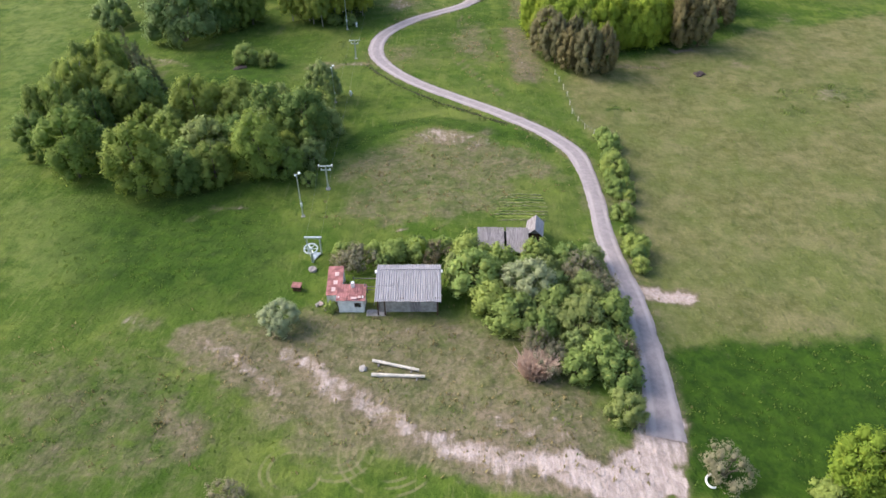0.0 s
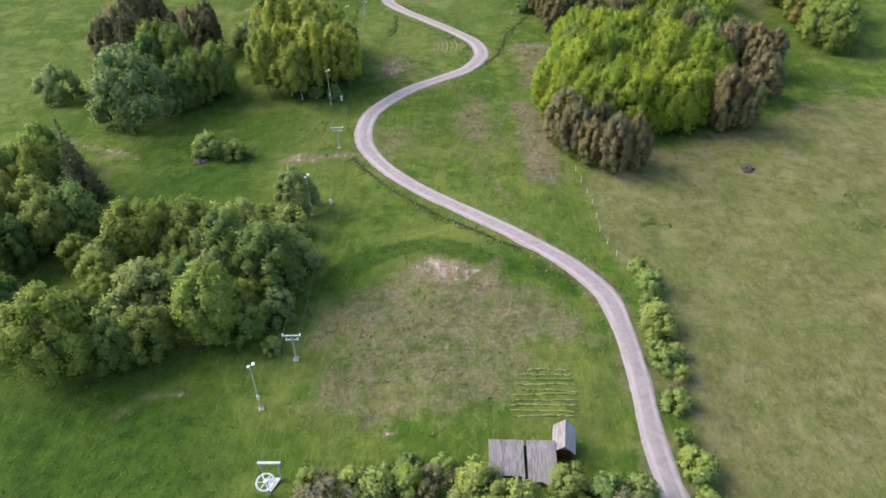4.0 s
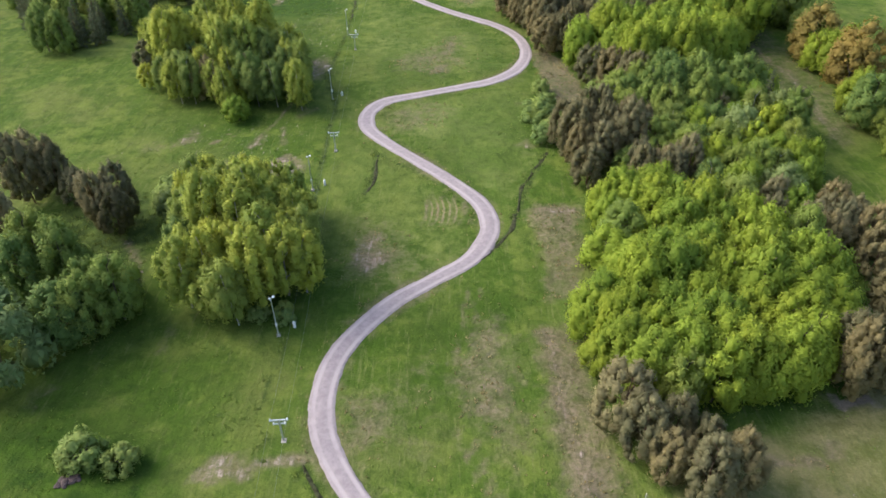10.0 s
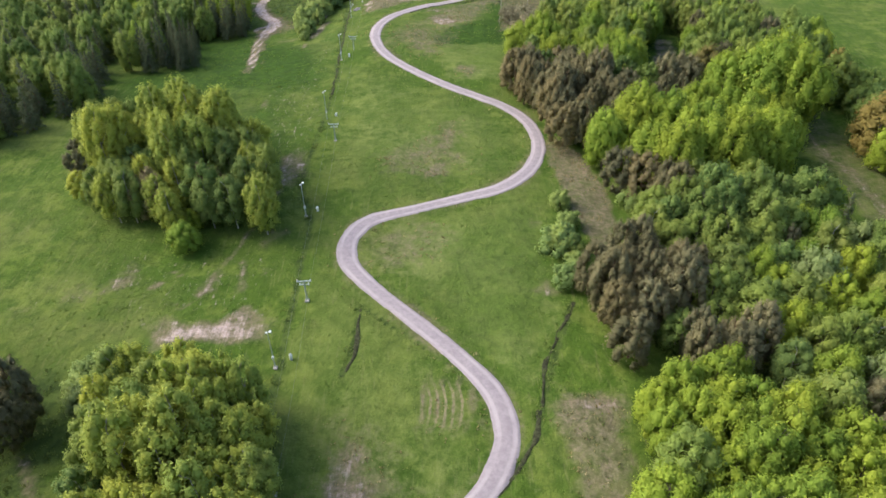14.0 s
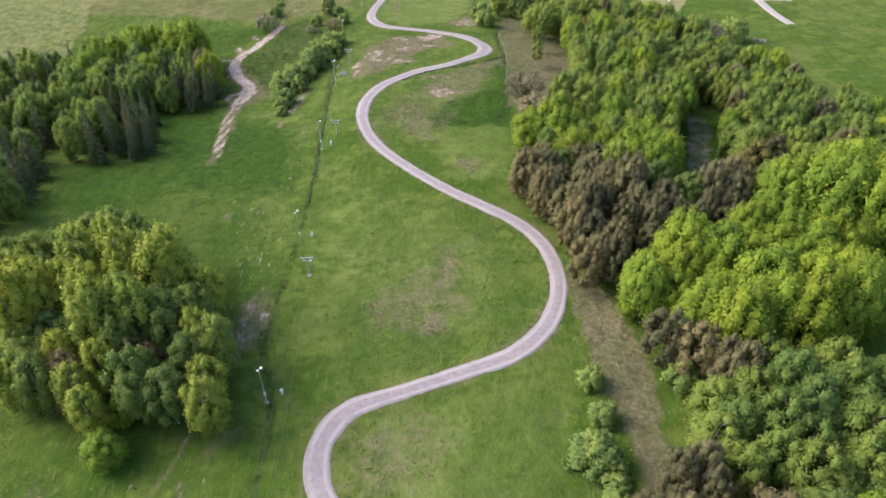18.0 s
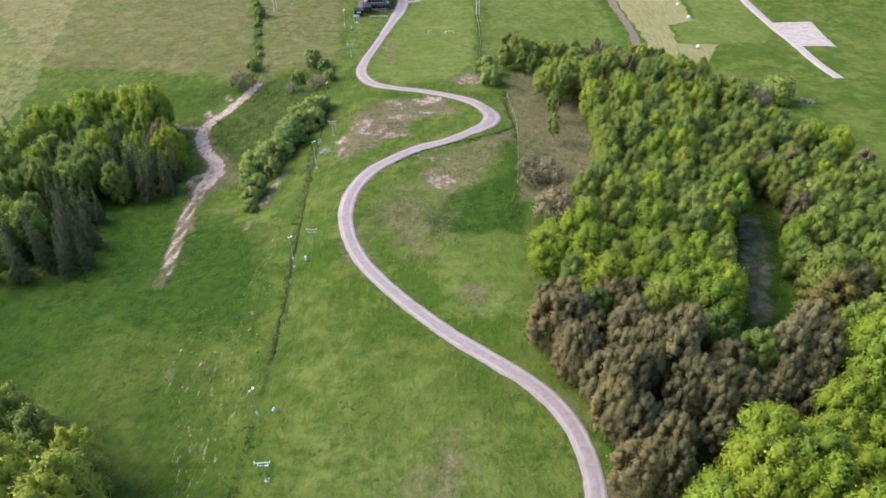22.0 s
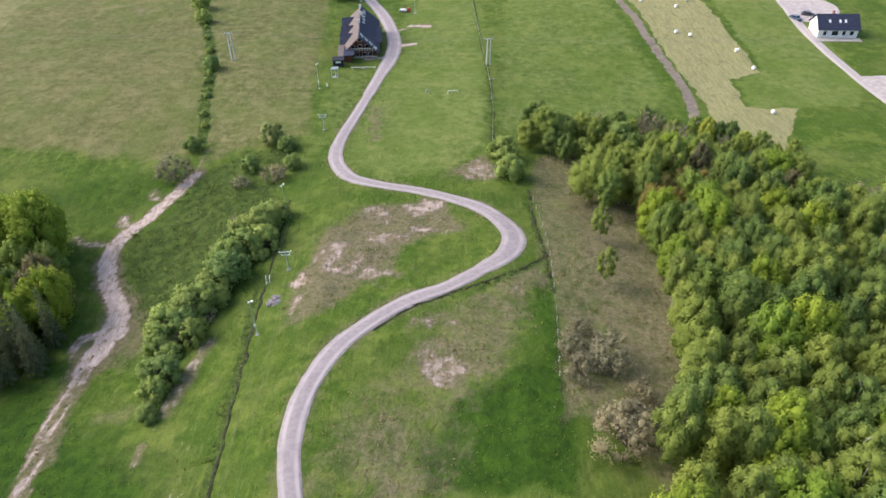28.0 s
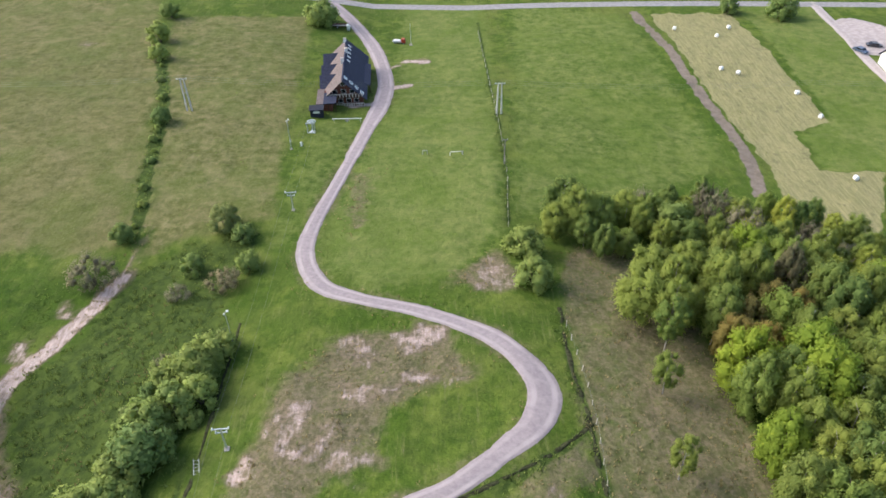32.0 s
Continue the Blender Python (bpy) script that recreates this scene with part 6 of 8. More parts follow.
def wood(edge, kinds, gap, heights, widths):
    """Plant inside an outline, gap metres apart; kinds: name and share."""
    xs, ys = [p[0] for p in edge], [p[1] for p in edge]
    for k in range(int(3 * (max(xs) - min(xs)) * (max(ys) - min(ys)) / gap**2)):
        x, y = rs.uniform(min(xs), max(xs)), rs.uniform(min(ys), max(ys))
        odd = False
        for (ax, ay), (bx, by) in zip(edge, edge[1:] + edge[:1]):
            if (ay > y) != (by > y) and x < (bx - ax) * (y - ay) / (by - ay) + ax:
                odd = not odd
        if odd and all(math.hypot(x - a, y - b) > gap for a, b in STANDING):
            STANDING.append((x, y))
            plant(rs.choices(list(kinds), list(kinds.values()))[0], [(x, y, rs.uniform(*heights), rs.uniform(*widths))])


wood([(-49, 199), (-40, 203), (-28, 198), (-25, 188), (-23, 178), (-25, 168), (-36, 168), (-41, 175)], {"gold": 0.6, "birch": 0.3, "broad": 0.1}, 2.8, (11, 14.5), (4.5, 6))
wood([(25, 434), (39, 445), (55, 448), (74, 444), (85, 434), (84, 423), (74, 415), (64, 428), (44, 431), (28, 427)], {"birch": 0.5, "gold": 0.25, "shrub": 0.1, "broad": 0.15}, 3.4, (6, 10), (3.6, 5.0))
wood([(43, 239), (66, 251), (70, 244), (74, 233), (70, 220), (70, 209), (63, 189), (50, 177), (45, 191), (37, 202), (33, 220)], {"broad": 0.3, "maple": 0.3, "willow": 0.12, "birch": 0.2, "pine": 0.08}, 4.0, (9, 12.5), (5, 7))
wood([(59, 331), (75, 358), (92, 364), (101, 345), (109, 330), (81, 284), (69, 284), (60, 290), (61, 302), (51, 302)], {"broad": 0.55, "maple": 0.15, "pine": 0.2, "birch": 0.1}, 4.2, (10, 13.5), (5.5, 7.5))
wood([(-189, 391), (-129, 394), (-102, 339), (-95, 318), (-91, 298), (-96, 293), (-107, 272)], {"broad": 0.4, "spruce": 0.4, "birch": 0.2}, 4.6, (10, 14), (5.5, 7))
wood([(92, 376), (99, 359), (70, 314), (53, 314), (65, 337)], {"broad": 0.4, "maple": 0.2, "pine": 0.2, "birch": 0.1, "olive": 0.1}, 4.2, (10, 13.5), (5.5, 7.5))
wood([(17, 320), (23, 317), (33, 350), (38.5, 362), (41, 383), (40, 402), (38, 420), (55, 425), (78, 414), (85, 385), (91, 375), (74, 344), (63, 336), (55, 320), (47, 305), (36, 305), (36, 313), (25, 313)], {"birch": 0.68, "broad": 0.17, "maple": 0.13, "pine": 0.02}, 3.7, (11, 15), (4.6, 6.4))
wood([(-125, 389), (-116, 391), (-106, 397), (-84, 403), (-71, 387), (-66, 368), (-81, 362), (-79, 340), (-85, 327), (-91, 325)], {"broad": 0.5, "spruce": 0.35, "maple": 0.15}, 4.0, (10, 15), (5, 6.5))
wood([(-80, 273), (-65, 289), (-48, 277), (-35, 254), (-33, 240), (-41, 240), (-55, 241), (-69, 248)], {"gold": 0.55, "birch": 0.37, "broad": 0.08}, 3.2, (11, 14), (5, 6.5))
wood([(25, 194), (35, 199), (54, 190), (54, 170), (46, 155), (26, 153), (19, 157), (20, 170)], {"maple": 0.8, "broad": 0.2}, 4.0, (10.5, 13.5), (6.5, 9))
wood([(38, 244), (59, 246), (71, 246), (51, 209), (32, 209), (24, 220), (33, 231)], {"broad": 0.45, "maple": 0.3, "birch": 0.15, "pine": 0.1}, 4.0, (8.5, 11.5), (5.5, 7.5))
wood([(33, 268), (45, 283), (63, 295), (89, 306), (81, 283), (67, 258), (48, 251), (34, 259)], {"maple": 1.0}, 4.2, (10, 13.5), (6.5, 8.5))
wood([(16, 310), (36, 312), (50, 299), (62, 300), (59, 288), (35, 277), (24, 270), (23, 282)], {"pine": 0.85, "broad": 0.15}, 3.6, (9.5, 13), (5.5, 7))
wood([(-54, 110), (-50, 118), (-42, 121), (-25, 120), (-22, 110), (-23, 98), (-30, 95), (-42, 92), (-49, 97)], {"broad": 0.45, "willow": 0.3, "bush": 0.25}, 3.6, (5.5, 8.5), (5, 7))
wood([(-76, 113), (-79, 136), (-73, 142), (-61, 124), (-53, 111), (-63, 107), (-70, 102)], {"broad": 0.6, "birch": 0.25, "bush": 0.15}, 4.0, (7, 10.5), (5, 7))
wood([(-0.1, 71.5), (19.2, 74.3), (21.2, 64.7), (20.2, 48.5), (16.9, 49.1), (11.8, 52.0), (5.3, 59.5), (0.9, 64.9)], {"bush": 0.35, "shrub": 0.3, "willow": 0.35}, 2.3, (3.2, 5), (3.5, 5))
wood([(-34.1, 410.0), (-34.9, 392.2), (-40.8, 378.8), (-44.3, 359.5), (-45.6, 355.5), (-50.0, 372.2), (-45.7, 385.3), (-41.9, 403.8)], {"bush": 0.75, "shrub": 0.1, "willow": 0.15}, 2.3, (1.6, 5.2), (2.4, 5.2))
wood([(96, 303), (99, 289), (93, 241), (103, 259), (105, 289), (104, 313)], {"broad": 0.3, "maple": 0.35, "olive": 0.35}, 4.2, (8, 11), (6, 8))
wood([(90, 245), (91, 223), (90, 189), (105, 219), (102, 240)], {"maple": 0.4, "broad": 0.3, "olive": 0.3}, 4.2, (8, 11), (6, 8))
wood([(-16.2, 75.0), (-1.0, 76.5), (-0.9, 72.5), (-15.2, 70.5)], {"bush": 0.7, "shrub": 0.3}, 1.9, (2, 3.4), (2.4, 3.4))
wood([(26.5, 111.4), (28.8, 110.6), (27.8, 93.0), (25.8, 77.3), (25.1, 72.0), (23.4, 73.1), (25.5, 92.8)], {"bush": 0.9, "shrub": 0.1}, 1.8, (1.8, 3.2), (2, 3))

# ---------------------------------------------------------------- builders for made things


def part(name, bm, mat, parent, label=""):
    """Links a bmesh as one mesh object under a thing or a part."""
    me = bpy.data.meshes.new(name)
    bmesh.ops.recalc_face_normals(bm, faces=bm.faces[:])
    bm.to_mesh(me)
    bm.free()
    me.materials.append(mat)
    ob = new(name, me)
    ob.parent = parent
    if label:
        ob["label"] = label
    return ob


def thing(name, x, y, label, category, group="", turn=0.0, lift=0.0):
    ob = tagged(new(name), label, category, group)
    ob.matrix_world = pose(x, y, float(land(x, y)) + lift, 0, 0, turn)
    return ob


def slab(bm, a, b, bevel=0.02):
    """A box from corner a to corner b with softened edges."""
    lo, hi = [min(p, q) for p, q in zip(a, b)], [max(p, q) for p, q in zip(a, b)]
    made = bmesh.ops.create_cube(bm, size=1.0)["verts"]
    for v in made:
        v.co = Vector([(l + h) / 2 + c * (h - l) for l, h, c in zip(lo, hi, v.co)])
    if bevel:
        edges = {e for v in made for e in v.link_edges}
        bmesh.ops.bevel(bm, geom=list(edges), offset=min(bevel, 0.3 * min(h - l for l, h in zip(lo, hi))), segments=1, affect="EDGES")


def box(a, b, bevel=0.02):
    bm = bmesh.new()
    slab(bm, a, b, bevel)
    return bm


def bar(a, b, r, r2=None, sides=8):
    bm = bmesh.new()
    rod(bm, a, b, r, r if r2 is None else r2, sides)
    return bm


def prism(outline, y0, y1, axis_y=True):
    """An outline in x, z pushed along y from y0 to y1 (or an outline in y, z pushed along x)."""
    bm = bmesh.new()
    put = (lambda p, d: (p[0], d, p[1])) if axis_y else (lambda p, d: (d, p[0], p[1]))
    a = [bm.verts.new(put(p, y0)) for p in outline]
    b = [bm.verts.new(put(p, y1)) for p in outline]
    bm.faces.new(a)
    bm.faces.new(b[::-1])
    for i in range(len(a)):
        j = (i + 1) % len(a)
        bm.faces.new((a[i], b[i], b[j], a[j]))
    return bm


def sheet_panel(p0, p1, width, waves=4, depth=0.035, thick=0.025):
    """A corrugated roof sheet that runs from p0 down to p1 and is width wide along x."""
    bm = bmesh.new()
    p0, p1 = Vector(p0), Vector(p1)
    n = waves * 4 + 1
    rows = []
    for p in (p0, p1):
        for off in (0.0, -thick):
            rows.append([bm.verts.new((p.x + width * i / (n - 1), p.y, p.z + off + depth * math.sin(i * math.pi / 2))) for i in range(n)])
    top0, low0, top1, low1 = rows
    for i in range(n - 1):
        bm.faces.new((top0[i], top0[i + 1], top1[i + 1], top1[i]))
        bm.faces.new((low0[i], low1[i], low1[i + 1], low0[i + 1]))
        bm.faces.new((top1[i], top1[i + 1], low1[i + 1], low1[i]))
        bm.faces.new((top0[i + 1], top0[i], low0[i], low0[i + 1]))
    return bm


def wheel_ring(radius, tube, n=24, m=6):
    bm = bmesh.new()
    rows = [[bm.verts.new(((radius + tube * math.cos(6.2832 * j / m)) * math.cos(6.2832 * i / n), (radius + tube * math.cos(6.2832 * j / m)) * math.sin(6.2832 * i / n), tube * math.sin(6.2832 * j / m))) for j in range(m)] for i in range(n)]
    for i in range(n):
        for j in range(m):
            bm.faces.new((rows[i][j], rows[(i + 1) % n][j], rows[(i + 1) % n][(j + 1) % m], rows[i][(j + 1) % m]))
    return bm


def rough_stone(r, seed, flat=0.7):
    bm = bmesh.new()
    bmesh.ops.create_icosphere(bm, subdivisions=2, radius=r)
    for v in bm.verts:
        k = 1 + 0.35 * noise.noise(v.co * (1.6 / r) + Vector((seed * 3.1, 0, 0)))
        v.co = Vector((v.co.x * k, v.co.y * k, v.co.z * k * flat))
    return bm




def boards(name, c, rough=0.9, along=(1, 0.12, 0.12), spread=0.45):
    """Pieces that differ in tone, with streaks along their length."""
    m = Mat(name, rough, 0.15)
    v = m.place(False)
    dark, light = tuple(x * (1 - spread) for x in c), tuple(min(1, x * (1 + 0.5 * spread)) for x in c)
    tone = m.mix(m.ramp(m.noise(0.16, 4, 0.7, v, along), 0.35, 0.65), dark, light)
    tone = m.mix(m.ramp(m.rnd(), 0.0, 1.0, 0.0, 0.7), tone, c)
    m.color(m.mix(m.ramp(m.rnd(), 0.7, 1.0, 0.0, 0.5), tone, dark))
    return m.m


GREY_SHEET = boards("weathered fibre-cement sheet", (0.35, 0.335, 0.36), 0.85, (1, 0.08, 0.08), 0.32)
GREY_WOOD = boards("silvered boards", (0.27, 0.245, 0.252))
DARK_WOOD = plain("dark brown timber", (0.09, 0.05, 0.03), 0.75, 0.4, 0.4)
RED_ROOF = plain("faded red roofing", (0.38, 0.165, 0.16), 0.7, 0.45, 0.8)
PALE_RUST = plain("pale patch of bare tin", (0.62, 0.46, 0.45), 0.6, 0.3, 0.4)
WHITE_WALL = plain("whitewashed wall", (0.78, 0.78, 0.78), 0.85, 0.2, 0.7)
WHITE_PAINT = plain("white paint", (0.8, 0.81, 0.8), 0.5, 0.12, 0.5)
CONCRETE = plain("concrete", (0.42, 0.39, 0.37), 0.95, 0.3, 0.6)
PALE_CONCRETE = plain("pale cast concrete", (0.62, 0.61, 0.60), 0.9, 0.2, 0.6)
STEEL = plain("galvanised steel", (0.55, 0.60, 0.62), 0.45, 0.2, 0.3, 0.5, 0.6)
LAMP_WHITE = plain("white lamp housing", (0.85, 0.87, 0.85), 0.35, 0.1, 0.3, 0.5)
LIGHT_WOOD = plain("peeled pale timber", (0.62, 0.57, 0.5), 0.85, 0.25, 0.5)
NAVY_ROOF = plain("dark slate-blue roofing", (0.046, 0.053, 0.088), 0.7, 0.35, 0.4, 0.12)
BROWN_ROOF = plain("brown roofing", (0.19, 0.155, 0.148), 0.85, 0.4, 0.4)
LOG_WALL = plain("red-brown log wall", (0.16, 0.06, 0.04), 0.7, 0.4, 0.4)
BLACK = plain("black roofing felt", (0.028, 0.032, 0.048), 0.7, 0.3, 0.4)
CABLE = plain("steel rope", (0.16, 0.18, 0.15), 0.5, 0.2, 0.2, 0.5, 0.5)
WRAP = plain("white bale wrap", (0.86, 0.87, 0.86), 0.35, 0.06, 0.3, 0.5)
RUBBER = plain("black rubber", (0.02, 0.02, 0.02), 0.8, 0.3, 0.1)
RUBBLE = plain("pinkish rubble", (0.36, 0.28, 0.27), 0.95, 0.4, 0.3)
DEAD_BRUSH = plain("dead brushwood", (0.11, 0.085, 0.085), 0.95, 0.5, 0.2)
ASPHALT = plain("worn asphalt", (0.30, 0.29, 0.30), 0.9, 0.2, 1.2)
RED_PAINT = plain("red machine paint", (0.42, 0.05, 0.03), 0.45, 0.25, 0.3, 0.5)
gm = Mat("window glass", 0.08, 0.5)
gm.color((0.03, 0.035, 0.045))
gm.bsdf.inputs["Transmission Weight"].default_value = 0.25
GLASS = gm.m
sky_glass = Mat("skylight glass", 0.05, 0.9)
sky_glass.color((0.30, 0.38, 0.48))
sky_glass.bsdf.inputs["Metallic"].default_value = 0.35
SKYLIGHT = sky_glass.m


def car_paint(name, c):
    m = Mat(name, 0.3, 0.5)
    m.color(c)
    m.bsdf.inputs["Coat Weight"].default_value = 0.6
    return m.m


def window(parent, x, y, z, w, h, facing="y", frame_mat=None):
    """A framed window on a wall that faces -y (or +x)."""
    fm = frame_mat or WHITE_PAINT
    win = new("window")
    win.parent = parent
    win.matrix_local = pose(x, y, z, 0, 0, 0 if facing == "y" else 90)
    for n, a, b in (("frame", (-w / 2, -0.05, -h / 2), (w / 2, 0.02, -h / 2 + 0.08)), ("frame", (-w / 2, -0.05, h / 2 - 0.08), (w / 2, 0.02, h / 2)),
                    ("frame", (-w / 2, -0.05, -h / 2), (-w / 2 + 0.08, 0.02, h / 2)), ("frame", (w / 2 - 0.08, -0.05, -h / 2), (w / 2, 0.02, h / 2))):
        part(n, box(a, b, 0.01), fm, win)
    part("pane", box((-w / 2 + 0.06, -0.03, -h / 2 + 0.06), (w / 2 - 0.06, -0.01, h / 2 - 0.06), 0), GLASS, win, "dark window pane")
    return win


# ---------------------------------------------------------------- the farmstead at the top


def barn():
    b = thing("barn", -5.55, 64.75, "low barn with a ribbed grey sheet roof on weathered posts", "barn", turn=1.0)
    hw, back, front, wall = 4.05, 3.2, -3.45, 2.85
    part("wall", box((-3.7, back - 0.55, -0.5), (3.7, back - 0.35, wall)), CONCRETE, b, "rear wall of grey blocks")
    part("wall", box((-3.7, -2.3, -0.5), (-3.5, back - 0.55, wall)), GREY_WOOD, b)
    part("wall", box((3.5, -2.3, -0.5), (3.7, back - 0.55, wall)), GREY_WOOD, b)
    part("wall", box((-3.5, -2.3, -0.5), (0.2, -2.12, wall)), CONCRETE, b, "front wall of pale grey render")
    part("wall", box((1.5, -2.3, -0.5), (3.5, -2.12, wall)), CONCRETE, b, "front wall of pale grey render")
    part("door", box((0.2, -2.26, -0.1), (1.5, -2.18, 2.1)), GREY_WOOD, b, "grey plank door")
    for x in (-3.75, -2.9, 3.6):
        part("post", box((x - 0.09, -2.95, -0.5), (x + 0.09, -2.77, wall + 0.1)), DARK_WOOD, b)
    part("beam", box((-3.95, -2.98, wall), (3.95, -2.75, wall + 0.2)), DARK_WOOD, b)
    part("beam", box((-3.95, back - 0.6, wall), (3.95, back - 0.35, wall + 0.2)), DARK_WOOD, b)
    n = 9
    w = 2 * hw / n
    rsb = random.Random(5)
    for i in range(n):
        x = -hw + i * w
        j = rsb.uniform(-0.03, 0.03)
        part("roof_panel", sheet_panel((x, 1.75, 3.75 + j), (x, -0.9, 3.4 + j), w * 0.995, 3, 0.05), GREY_SHEET, b)
        part("roof_panel", sheet_panel((x, -0.8, 3.37 + j), (x, front + rsb.uniform(-0.08, 0.05), 3.02 + j), w * 0.995, 3, 0.05), GREY_SHEET, b)
        part("roof_panel", sheet_panel((x, 1.7, 3.74 + j), (x, back, 3.25 + j), w * 0.995, 3, 0.05), GREY_SHEET, b)
    part("ridge_cap", prism([(-hw, 3.74), (-hw, 3.80), (0, 3.86), (hw, 3.82), (hw, 3.74)], 1.6, 1.9), GREY_SHEET, b)
    for x in (-hw - 0.1, hw + 0.1):
        part("verge_board", box((x - 0.12, 1.2, 3.5), (x + 0.12, 1.75, 3.66)), WHITE_PAINT, b, "white board end")
    s = thing("concrete_slab", -9.6, 62.2, "cracked grey concrete slab beside the barn front", "slab", lift=-0.1)
    part("top", box((-1.2, -0.6, -0.2), (1.3, 0.6, 0.14), 0.04), CONCRETE, s)


def farmhouse():
    h = thing("farmhouse", -12.55, 63.3, "small white cottage with a rusty red tin roof", "house")
    part("wall", box((-1.65, -1.0, -0.5), (1.5, -0.82, 2.15)), WHITE_WALL, h)
    part("wall", box((-1.65, -0.82, -0.5), (-1.47, 1.2, 2.4)), WHITE_WALL, h)
    part("wall", box((1.32, -0.82, -0.5), (1.5, 1.2, 2.4)), WHITE_WALL, h)
    part("wall", box((-1.47, 1.02, -0.5), (1.32, 1.2, 2.5)), WHITE_WALL, h)
    n = 6
    for i in range(n):
        x = -1.85 + i * 3.6 / n
        part("roof_panel", sheet_panel((x, 1.35, 2.72), (x, -1.25, 2.28), 3.6 / n * 0.99, 2, 0.03), RED_ROOF, h)
    for x, y, w in ((0.35, -0.9, 0.75), (1.05, -0.75, 0.4)):
        part("roof_patch", box((x - w / 2, y - 0.18, 2.385 + (y + 1.25) * 0.17), (x + w / 2, y + 0.18, 2.43 + (y + 1.25) * 0.17)), PALE_RUST, h, "pale worn patch on the roof")
    window(h, 0.75, -1.0, 1.35, 0.8, 0.7, "y", DARK_WOOD)
    part("chimney", box((-0.15, 0.75, 2.3), (0.25, 1.15, 3.35)), WHITE_WALL, h, "short white chimney")
    part("pole", bar((1.55, 0.9, -0.3), (1.55, 0.9, 3.2), 0.06), GREY_WOOD, h)
    w = thing("outbuilding", -15.05, 66.2, "long low outhouse with a peeling red roof", "outbuilding", turn=4.0)
    part("wall", box((-0.95, -2.6, -0.5), (-0.8, 2.6, 2.0)), WHITE_WALL, w)
    part("wall", box((0.8, -2.6, -0.5), (0.95, 2.6, 2.0)), WHITE_WALL, w)
    part("wall", box((-0.8, -2.6, -0.5), (0.8, -2.45, 2.1)), WHITE_WALL, w)
    part("wall", box((-0.8, 2.45, -0.5), (0.8, 2.6, 2.1)), WHITE_WALL, w)
    for i in range(5):
        y = -2.8 + i * 1.12
        part("roof_panel", box((-1.0, y, 2.08), (1.0, y + 1.1, 2.16)), RED_ROOF, w)
    for x, y in ((-0.1, -1.7), (0.1, -0.4), (0.2, 1.2)):
        part("roof_patch", box((x - 0.28, y - 0.4, 2.16), (x + 0.22, y + 0.35, 2.185)), PALE_RUST, w, "pale worn patch on the roof")
    d = thing("rubble_heap", -16.6, 63.2, "heap of pale bricks and boards against the outhouse", "rubble")
    rsd = random.Random(8)
    for i in range(9):
        q = part("brick", box((-0.25, -0.12, 0), (0.25, 0.12, 0.16)), PALE_RUST if i % 2 else CONCRETE, d)
        q.matrix_local = pose(rsd.uniform(-0.7, 0.7), rsd.uniform(-0.9, 0.9), rsd.uniform(0.0, 0.25), rsd.uniform(-20, 20), rsd.uniform(-20, 20), rsd.uniform(0, 180))
    k = thing("kennel", -20.3, 66.8, "small red-brown wooden hutch with a flat roof", "hutch", turn=-4)
    part("body", box((-0.5, -0.4, -0.2), (0.5, 0.4, 0.75)), DARK_WOOD, k)
    part("roof", box((-0.62, -0.52, 0.75), (0.62, 0.52, 0.83)), RED_ROOF, k)
    c = thing("well_cover", -19.0, 71.0, "round grey concrete well cover in the grass", "well")
    part("ring", bar((0, 0, -0.3), (0, 0, 0.2), 0.5, 0.5, 20), CONCRETE, c)
    part("lid", bar((0, 0, 0.2), (0, 0, 0.28), 0.56, 0.54, 20), GREY_WOOD, c)
    f = thing("yard_fence", -10.9, 66.3, "leaning grey wooden yard rails between cottage and barn", "fence")
    for x in (-2.0, -0.2, 1.2):
        part("post", box((x - 0.06, -0.06, -0.3), (x + 0.06, 0.06, 1.25)), GREY_WOOD, f)
    for z in (0.45, 0.95):
        part("rail", box((-2.2, -0.1, z), (1.3, -0.06, z + 0.12)), GREY_WOOD, f)
    part("rail", box((1.0, -3.4, 0.9), (1.08, 0.0, 1.02)), GREY_WOOD, f)
    part("rail", box((-2.2, 1.7, 0.8), (1.3, 1.76, 0.92)), GREY_WOOD, f)
    part("post", box((-2.2, 1.66, -0.3), (-2.08, 1.78, 1.1)), GREY_WOOD, f)
    part("post", box((1.2, 1.66, -0.3), (1.32, 1.78, 1.1)), GREY_WOOD, f)


